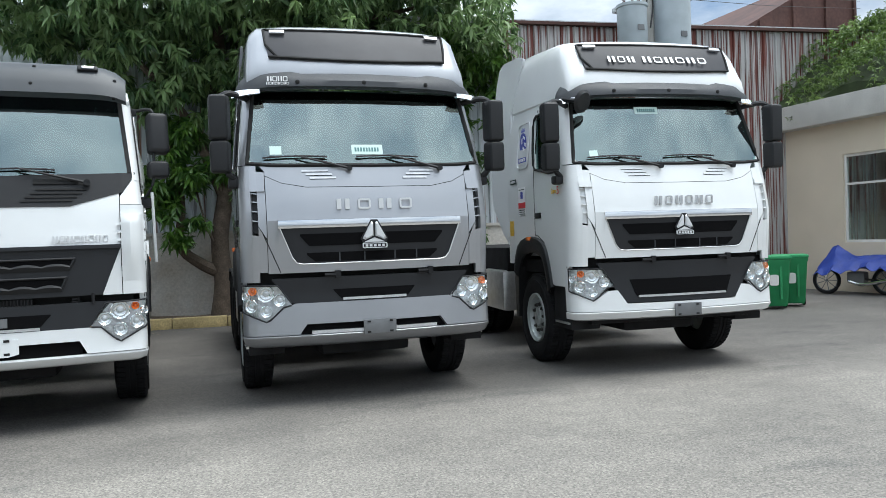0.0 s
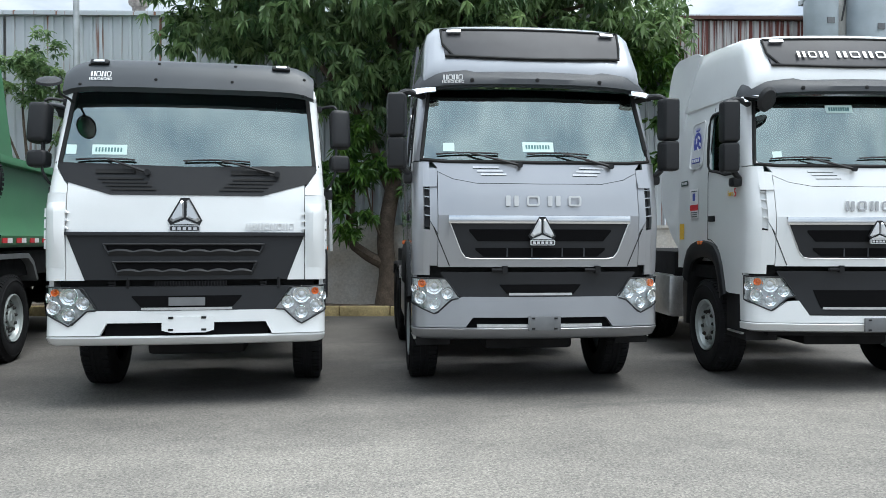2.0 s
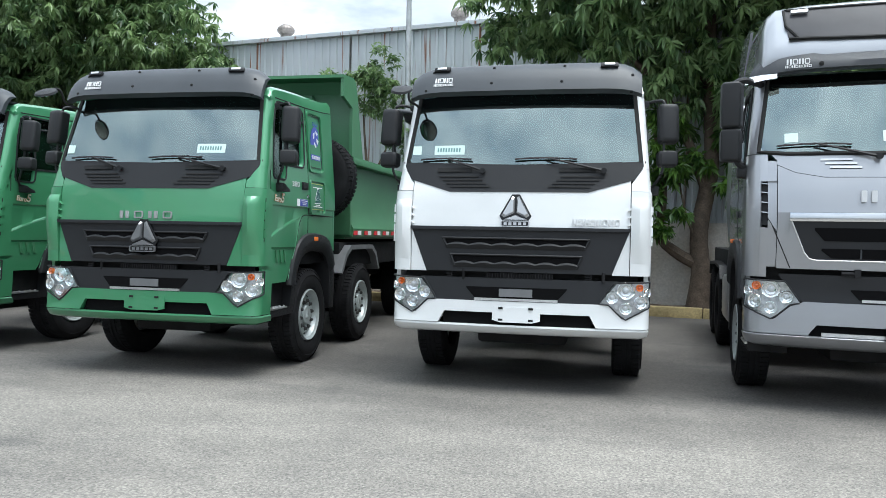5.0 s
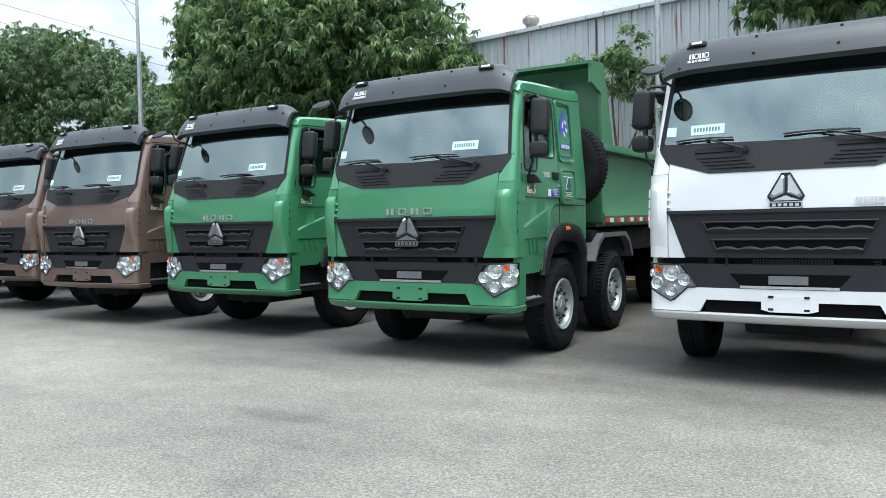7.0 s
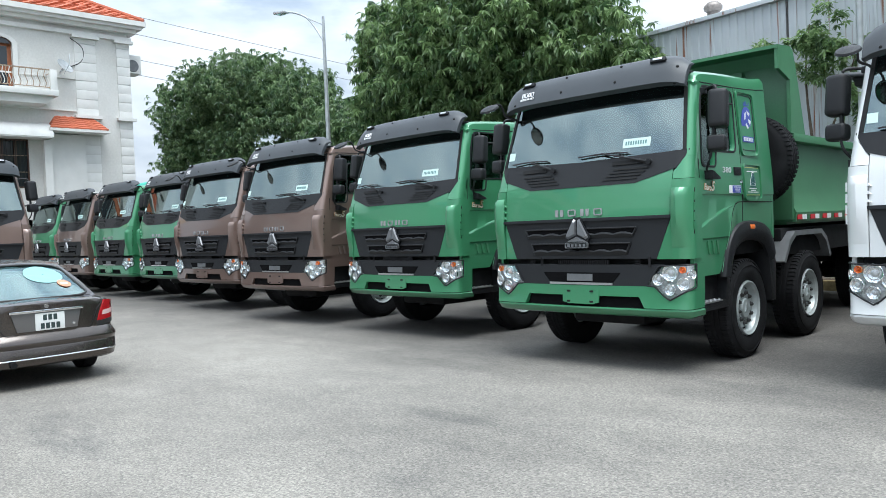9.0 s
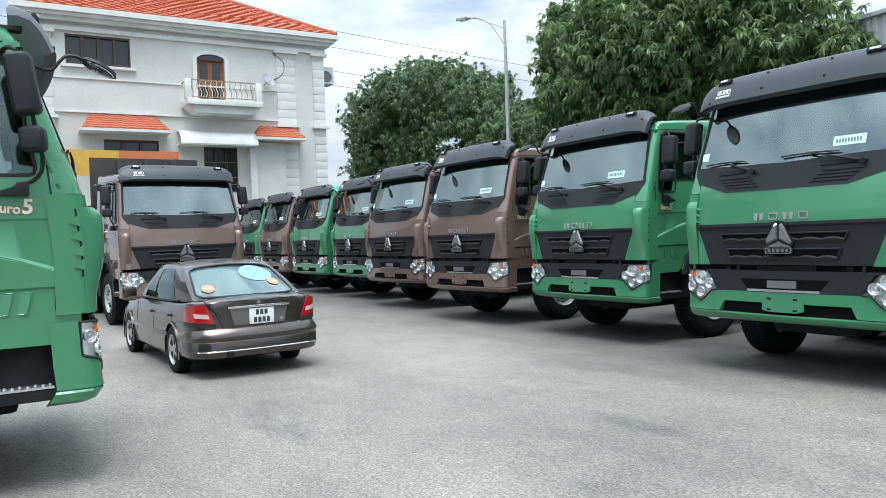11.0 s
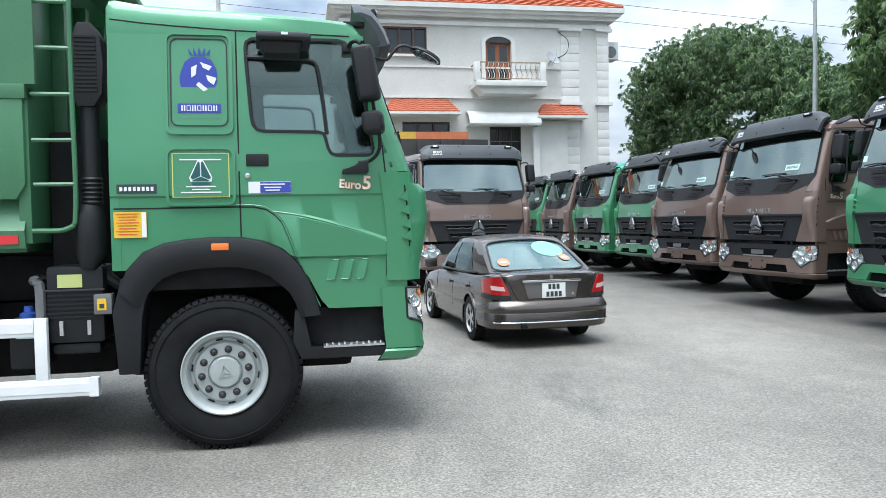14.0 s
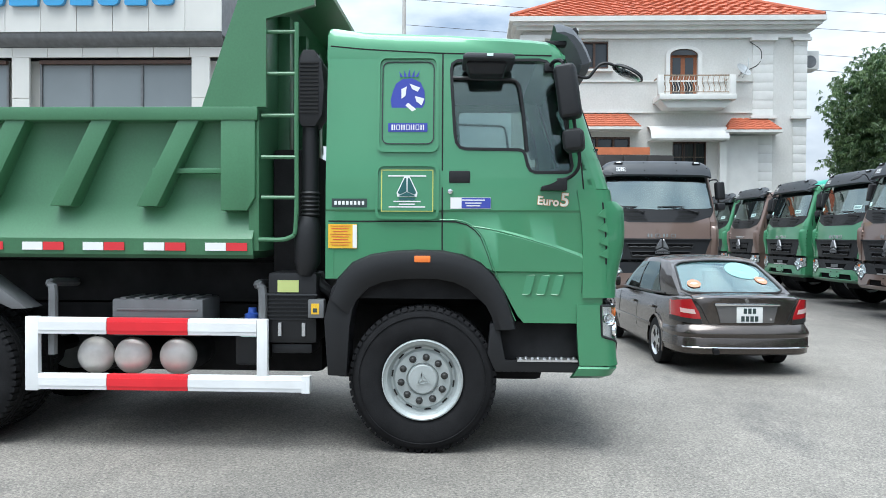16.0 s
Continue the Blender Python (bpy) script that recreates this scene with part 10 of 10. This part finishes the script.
for sg in (-1, 1):
    for ya, yb_ in ((1.42, 2.38), (2.46, 3.42)):
        P = [[cab_point(y, u, sg, 0.006) for u in span(0.07, 0.88, 4)] for y in span(ya, yb_, 5)]
        part("side_window", add_sheet(bmesh.new(), P, [[p - Vector((sg * 0.004, 0, 0)) for p in r] for r in P]), "car_side_glass", car)
    bm = bmesh.new()
    add_tube(bm, [cab_point(y, 0.03, sg, 0.01) for y in span(1.4, 3.6, 10)], 0.012, 6)
    part("belt_trim", bm, "car_dark", car)
    for y in (1.42, 2.44, 3.36):
        bm = bmesh.new()
        pts_ = [(0.839, 0.40), (0.848, 0.52), (0.836, 0.66), (0.815, 0.84)]
        if y > 3:
            pts_ = [(0.834, 0.67), (0.826, 0.76), (0.815, 0.84)]
        add_tube(bm, [(sg * (x + 0.001), y, z) for x, z in pts_], 0.004, 5)
        part("door_gap", bm, "gap", car)
    for y in (2.28, 3.22):
        part("door_handle", box(*sorted((sg * 0.83, sg * 0.868)), y - 0.09, y + 0.09, 0.73, 0.765, 0.012), "car_paint", car)
    mm_ = box(-0.09, 0.09, -0.06, 0.06, -0.06, 0.07, 0.03)
    part("wing_mirror", mm_, "car_paint", car).matrix_basis = pose(sg * 0.96, 1.5, 0.985) @ Matrix.Scale(1.15, 4)
    part("rub_strip", box(*sorted((sg * 0.845, sg * 0.862)), 1.0, 3.2, 0.47, 0.52, 0.006), "car_paint", car)
    for y in (0.82, 3.40):
        w_ = part("wheel", lathe([(-0.09, 0.20), (-0.095, 0.27), (-0.075, 0.305), (0.075, 0.305), (0.095, 0.27), (0.09, 0.20)], 0, 28, caps=False), "rubber", car)
        w_.matrix_basis = pose(sg * 0.755, y, 0.305, 0, 0, 0 if sg > 0 else 180)
        part("rim", lathe([(0.03, 0.21), (0.085, 0.205), (0.09, 0.195), (0.06, 0.17), (0.07, 0.06), (0.08, 0.04), (0.082, 0.002)], 0, 24), "alu", w_)
        for k in range(5):
            a = 2 * math.pi * k / 5
            bm = prism([(0.07, -0.025), (0.17, -0.04), (0.17, 0.04), (0.07, 0.025)], 0, 0.066, 0.072)
            o = part("rim_hole", bm, "gap", w_)
            o.matrix_basis = Matrix.Rotation(a, 4, "X")
        bm = bmesh.new()
        P = [[Vector((sg * x, y + r * math.cos(a), 0.315 + r * math.sin(a))) for r in (0.333, 0.36)] for x in (0.842,) for a in span(radians(-18), radians(198), 18)]
        Q = [[p + Vector((sg * 0.016, 0, 0)) for p in r] for r in P]
        add_sheet(bm, P, Q)
        part("arch_lip", bm, "car_paint", car)
# glass front and rear with stickers
for a, b, f, nm in ((lo[0], hi[0], -1, "windscreen"), (lo[-1], hi[-1], 1, "rear_window")):
    def gp(x, u, off):
        return Vector((x * (a[1] + (b[1] - a[1]) * u), a[0] + (b[0] - a[0]) * u + f * (0.05 * (1 - x * x) + off), a[2] + (b[2] - a[2]) * u + 0.05 * (1 - x * x) * u + off * 0.5))
    u_lo, u_hi = (lambda x: 0.06 + 0.10 * abs(x / 0.93) ** 14), (lambda x: 0.94 - 0.10 * abs(x / 0.93) ** 14)
    P = [[gp(x, u, 0.0) for u in span(0.07, 0.93, 4)] for x in span(-0.92, 0.92, 8)]
    g_ = part(nm, add_sheet(bmesh.new(), P, [[p - Vector((0, f * 0.005, 0)) for p in r] for r in P]), "car_glass", car)
    g_.visible_shadow = False
    xs_ = [-0.93, -0.91, -0.88, -0.83, -0.76] + span(-0.6, 0.6, 6) + [0.76, 0.83, 0.88, 0.91, 0.93]
    loop = [gp(x, u_lo(x), 0.003) for x in xs_] + [gp(0.93, 0.5, 0.003)] + [gp(x, u_hi(x), 0.003) for x in xs_[::-1]] + [gp(-0.93, 0.5, 0.003)]
    part("glass_seal", tube(loop + loop[:1], 0.013, 6), "car_dark", g_)
    # painted corners where the pane is rounded off
    for sx_ in (-1, 1):
        for edge_u, cut in ((0.055, u_lo), (0.945, u_hi)):
            xx = [sx_ * q for q in (0.70, 0.78, 0.84, 0.88, 0.91, 0.935)]
            P = [[gp(x, edge_u, 0.003), gp(x, cut(x), 0.003)] for x in xx]
            part("pillar_corner", add_sheet(bmesh.new(), P, [[p - Vector((0, f * 0.008, 0)) for p in r] for r in P]), "car_paint", g_)
    if f > 0:
        for cx, cu, rx, ru, mat_ in ((-0.68, 0.4, 0.115, 0.1, "sticker_orange"), (0.68, 0.3, 0.125, 0.11, "sticker_orange"), (-0.44, 0.66, 0.36, 0.23, "sticker_aqua")):
            P = [[gp(cx + rx * r_ * math.cos(k), cu + ru * r_ * math.sin(k), 0.006 + (0.004 if mat_ == "sticker_orange" else 0)) for r_ in (0.02, 0.6, 1.0)] for k in span(0, 2 * math.pi, 20)]
            part("window_sticker", add_sheet(bmesh.new(), P, [[p - Vector((0, 0.003, 0)) for p in r] for r in P]), mat_, g_)
        for cx in (-0.68, 0.68):
            P = [[gp(cx + 0.07 * s_ * math.cos(k), (0.3 if cx > 0 else 0.4) + 0.028 * s_ * math.sin(k), 0.012) for s_ in (0.02, 1.0)] for k in span(0, 2 * math.pi, 8)]
            part("sticker_mark", add_sheet(bmesh.new(), P, [[p - Vector((0, 0.003, 0)) for p in r] for r in P]), "sticker_white", g_)
part("cabin_inside", box(-0.62, 0.62, 1.6, 3.6, 0.86, 0.90), "fabric", car)
for x in (-0.38, 0.38):
    part("seat_back", box(x - 0.22, x + 0.22, 2.3, 2.42, 0.8, 1.2, 0.05), "fabric", car)
part("rear_shelf", box(-0.66, 0.66, 3.3, 3.9, 0.915, 0.935), "car_dark", car)
# rear end: lamps, bumper, plate, strip
for sg in (-1, 1):
    def lamp(u, z, off):
        xi = lerp([(0.62, 0.545), (0.72, 0.57), (0.82, 0.61), (0.90, 0.67)], z)
        x = xi + (0.842 - xi) * u
        return Vector((sg * (x + off * 0.5), rear_y(x) + off, z - 0.03 * u * u * (1 if z > 0.8 else -1)))
    us = [0, 0.15, 0.35, 0.55, 0.75, 0.88, 0.96, 1.0]
    tl = None
    for z0, z1, mat_, off in ((0.685, 0.925, "red_lens", 0.008), (0.745, 0.80, "clear_lens", 0.012), (0.625, 0.683, "car_dark", 0.006)):
        uu = us if mat_ != "clear_lens" else us[1:5]
        P = [[lamp(u, z, off) for z in span(z0, z1, 3)] for u in uu]
        o = part("tail_lamp" if tl is None else "clear_band" if mat_ == "clear_lens" else "lamp_trim", add_sheet(bmesh.new(), P, [[lamp(u, z, off - 0.02) for z in span(z0, z1, 3)] for u in uu]), mat_, tl or car, "red tail lamp with a clear band" if tl is None else "")
        tl = tl or o
# bumper wrapping round to the wheel arches
half_ = [(0.858, 3.76), (0.858, 3.92), (0.852, 4.08), (0.828, 4.21), (0.778, 4.31), (0.70, 4.38), (0.58, 4.425), (0.40, 4.453), (0.2, 4.465)]
track = [(-x, y) for x, y in half_] + [(0, 4.468)] + half_[::-1]
prof_ = [(0.25, -0.05), (0.27, -0.015), (0.33, -0.004), (0.345, 0.004), (0.36, 0.0), (0.45, 0.0), (0.463, -0.008), (0.475, 0.0), (0.505, 0.012), (0.525, 0.008), (0.56, -0.012), (0.60, -0.038), (0.624, -0.07)]
def track_pt(k, z, off):
    a, b_ = Vector(track[max(k - 1, 0)]), Vector(track[min(k + 1, len(track) - 1)])
    d = (b_ - a).normalized()
    return Vector((track[k][0] - d.y * off, track[k][1] + d.x * off, z))
P = [[track_pt(k, z, o_) for z, o_ in prof_] for k in range(len(track))]
Q = [[track_pt(k, z, -0.09) for z, o_ in prof_] for k in range(len(track))]
bp_ = part("rear_bumper", add_sheet(bmesh.new(), P, Q), "car_paint", car)
part("bumper_chrome", tube([track_pt(k, 0.345, 0.004) for k in range(4, len(track) - 4)], 0.009, 6), "chrome", bp_)
part("exhaust", lathe([(4.3, 0.035), (4.50, 0.035), (4.50, 0.025)], 1, 12, (0.42, 0, 0.30)), "dark", car)
part("plate_recess", prism([(-0.36, 0.86), (0.40, 0.86), (0.34, 0.645), (-0.31, 0.645)], 1, 4.39, 4.404, 0.004), "recess_grey", car)
pl = part("number_plate", box(-0.17, 0.15, 4.40, 4.412, 0.645, 0.84, 0.006), "plate_white", car, "white number plate with dark plain bars")
for zz, n in ((0.79, 3), (0.695, 4)):
    for k in range(n):
        x = -0.01 - (n * 0.056) / 2 + 0.056 * k
        part("plate_bar", box(x + 0.008, x + 0.048, 4.412, 4.416, zz - 0.032, zz + 0.032), "ink", pl)
part("boot_strip", box(-0.38, 0.42, 4.39, 4.425, 0.852, 0.882, 0.008), "chrome", car)
bm = bmesh.new()
add_tube(bm, [(q * x, rear_y(x) + 0.001 if z < 0.93 else y, z) for q, x, y, z in ((-1, 0.66, 4.02, 0.968), (-1, 0.65, 4.25, 0.958), (-1, 0.645, 4.33, 0.92), (-1, 0.56, 0, 0.82), (-1, 0.50, 0, 0.68), (-1, 0.46, 0, 0.622), (0, 0, 0, 0.622), (1, 0.46, 0, 0.622), (1, 0.50, 0, 0.68), (1, 0.56, 0, 0.82), (1, 0.645, 4.33, 0.92), (1, 0.65, 4.25, 0.958), (1, 0.66, 4.02, 0.968))], 0.005, 5)
part("boot_gap", bm, "gap", car)
part("boot_badge", lathe([(4.39, 0.03), (4.405, 0.025)], 1, 14, (0.02, 0, 0.915)), "chrome", car)
part("boot_lock", lathe([(4.39, 0.018), (4.41, 0.016)], 1, 12, (-0.27, 0, 0.69)), "chrome", car)
car.matrix_basis = YARD @ pose(-10.36, 2.70, 0, 0, 0, -87) @ Matrix.Scale(0.96, 4) @ Matrix.Translation((0, -3.40, 0))

# ---- the parked trucks ----
ROW = "trucks parked in the row"
def low_truck(name, col, m, label, front="lettered", stickers=(), axles=((1.50, False), (5.2, True), (6.55, True)), length=7.6, size=1.012, deck=1.12):
    t = thing(name, label, "truck", m, ROW, "", size)
    low_cab(t, col, front, stickers)
    chassis(t, 0.9, length, axles, 1.009, deck)
    return t


white_truck = low_truck("truck", "white", pose(-1.476, 7.275, 0, 0, 0, 1.0), "white low-roofed heavy truck with dark visor and black grille", "plain")
green_truck = low_truck("tipper_truck", "green", pose(-5.313, 6.90, 0, 0, 0, 1.5), "green heavy tipper truck with spare wheel behind the cab", "lettered", ("set", "380"), ((1.50, False), (3.42, False), (7.0, True), (8.35, True)), 9.2)
green_truck2 = low_truck("truck", "green", pose(-9.104, 7.496, 0, 0, 0, 0.2), "green low-roofed heavy truck with black visor")
brown_truck = low_truck("truck", "brown", pose(-12.413, 7.46, 0, 0, 0, 3.1), "metallic brown low-roofed heavy truck with black visor")
copy_thing(brown_truck, pose(-16.12, 7.9, 0, 0, 0, 3.0))
copy_thing(green_truck2, pose(-19.45, 8.38, 0, 0, 0, 2.0))
copy_thing(green_truck2, pose(-22.7, 8.35, 0, 0, 0, 2.0))
far_b = copy_thing(brown_truck, pose(-26.1, 8.36, 0, 0, 0, 1.5))
M["teal_canvas"] = material("teal_canvas", (0.05, 0.36, 0.27), 0.6, vary=0.15, scale=2, bump=0.15, bump_scale=9)
part("canvas_body", prism([(2.6, 1.42), (2.6, 3.3), (2.75, 3.52), (3.1, 3.62), (4.6, 3.72), (6.0, 3.80), (6.2, 3.66), (6.2, 1.42)], 0, -1.2, 1.2, 0.1), "teal_canvas", far_b, "turquoise canvas cover behind the cab")
copy_thing(green_truck2, pose(-29.4, 8.45, 0, 0, 0, 1.5))
near_truck = low_truck("tipper_truck", "green", pose(-7.36, 0.667, 0, 0, 0, 180), "green heavy tipper truck with emblem stickers on the cab", "lettered", ("set", "full"), ((1.50, False), (5.15, True), (6.5, True)), 7.6, 1.02, 0.55)
end_truck = low_truck("tipper_truck", "brown", pose(-16.5, 3.47, 0, 0, 0, 95), "metallic brown tipper truck with a black body", "lettered", ("bare",))
tipper_body(near_truck, "bed_green", 2.75, 7.4, "green steel tipper body with leaning ribs")
behind_cab(near_truck, -1)
# dark tank-sized box on the unseen side, added to block light under the truck
part("fuel_tank", box(0.55, 1.18, 2.7, 4.3, 0.36, 1.02, 0.07), "dark", near_truck)
for tr, ya, yb in ((near_truck, 2.8, 7.3), (green_truck, 3.0, 8.9), (end_truck, 2.8, 7.3)):
    under_body(tr, ya, yb)
tipper_body(green_truck, "bed_green", 2.95, 9.0, "green steel tipper body with smooth folded sides and a canopy", True, False, 3.45, False)
for sg in (-1, 1):
    part("axle_mudguard", prism([(2.62, 0.98), (2.80, 1.20), (2.98, 1.30), (3.9, 1.30), (4.08, 1.20), (4.22, 0.98), (4.28, 1.0), (4.12, 1.25), (3.92, 1.36), (2.96, 1.36), (2.76, 1.25), (2.57, 1.0)], 0, *sorted((sg * 0.84, sg * 1.22))), "steel_grey", green_truck, "grey mudguard over the second axle")
spare_wheel(green_truck, pose(0.74, 2.55, 2.24, 0, 0, 90) @ Matrix.Translation((-0.05, -0.1, 0)))
tipper_body(end_truck, "bed_black", 2.75, 7.4, "black steel tipper body", False, False, 3.64)

# drum, frame and ladder of the mixer behind the white cab
part("mixer_drum", lathe([(2.7, 0.35), (2.75, 0.62), (2.95, 0.85), (3.6, 1.16), (4.2, 1.24), (4.9, 1.22), (6.2, 0.85), (7.3, 0.5), (7.35, 0.3)], 1, 40, (0, 0, 2.55)), "white", white_truck, "white concrete mixer drum")
for sg in (-1, 1):
    fr_ = part("mixer_frame", box(*sorted((sg * 1.02, sg * 1.23)), 2.45, 2.62, 0.95, 1.72, 0.015), "white", white_truck)
    part("frame_panel", box(*sorted((sg * 1.16, sg * 1.25)), 2.5, 3.3, 0.60, 1.40, 0.015), "white", fr_)
    part("frame_panel", prism([(2.45, 1.30), (2.6, 1.66), (3.4, 1.66), (3.4, 1.42), (2.7, 1.42)], 0, *sorted((sg * 1.17, sg * 1.27))), "white", fr_)
    for dy in (0.0, 0.28):
        part("ladder_rail", tube([(sg * 1.33, 2.75 + dy, 2.25), (sg * 1.35, 2.72 + dy, 1.40)], 0.018, 8), "white_steel", white_truck)
    for z in (1.5, 1.75, 2.0, 2.2):
        part("rung", tube([(sg * 1.34, 2.74, z), (sg * 1.34, 3.02, z)], 0.014, 6), "white_steel", white_truck)

silver_truck = thing("tractor_truck", "silver high-roofed tractor truck with black grille", "truck", pose(1.879, 7.213, 0, 0, 0, -2.7), ROW, "", 1.01)
high_cab(silver_truck, "silver", "silver")
chassis(silver_truck, 0.9, 6.9, ((1.42, False), (4.6, True), (5.95, True)))
white_tractor_truck = thing("tractor_truck", "white high-roofed tractor truck with emblem stickers", "truck", pose(5.354, 7.029, 0, 0, 0, -6.3), ROW, "", 1.01)
high_cab(white_tractor_truck, "white", "white")
chassis(white_tractor_truck, 0.9, 6.9, ((1.42, False), (4.6, True), (5.95, True)))
for tr in (silver_truck, white_tractor_truck):
    for sg in (-1, 1):
        part("fuel_tank", box(*sorted((sg * 0.62, sg * 1.2)), 2.75, 3.75, 0.5, 1.08, 0.07), "alu", tr, "bright aluminium fuel tank")
        part("rear_mudguard", prism([(3.98, 0.95), (4.1, 1.12), (5.2, 1.16), (6.4, 1.12), (6.55, 0.95), (6.55, 0.99), (6.42, 1.17), (5.2, 1.21), (4.08, 1.17), (3.94, 0.99)], 0, *sorted((sg * 0.62, sg * 1.22))), "plastic", tr)
    bm = lathe([(0.98, 0.46), (1.16, 0.46), (1.2, 0.44), (1.2, 0.1)], 2, 24, (0, 5.2, 0))
    part("fifth_wheel", bm, "dark", tr)
    bm = box(-0.42, 0.42, 2.7, 4.2, 1.05, 1.09)
    part("deck_plate", bm, "alu", tr)
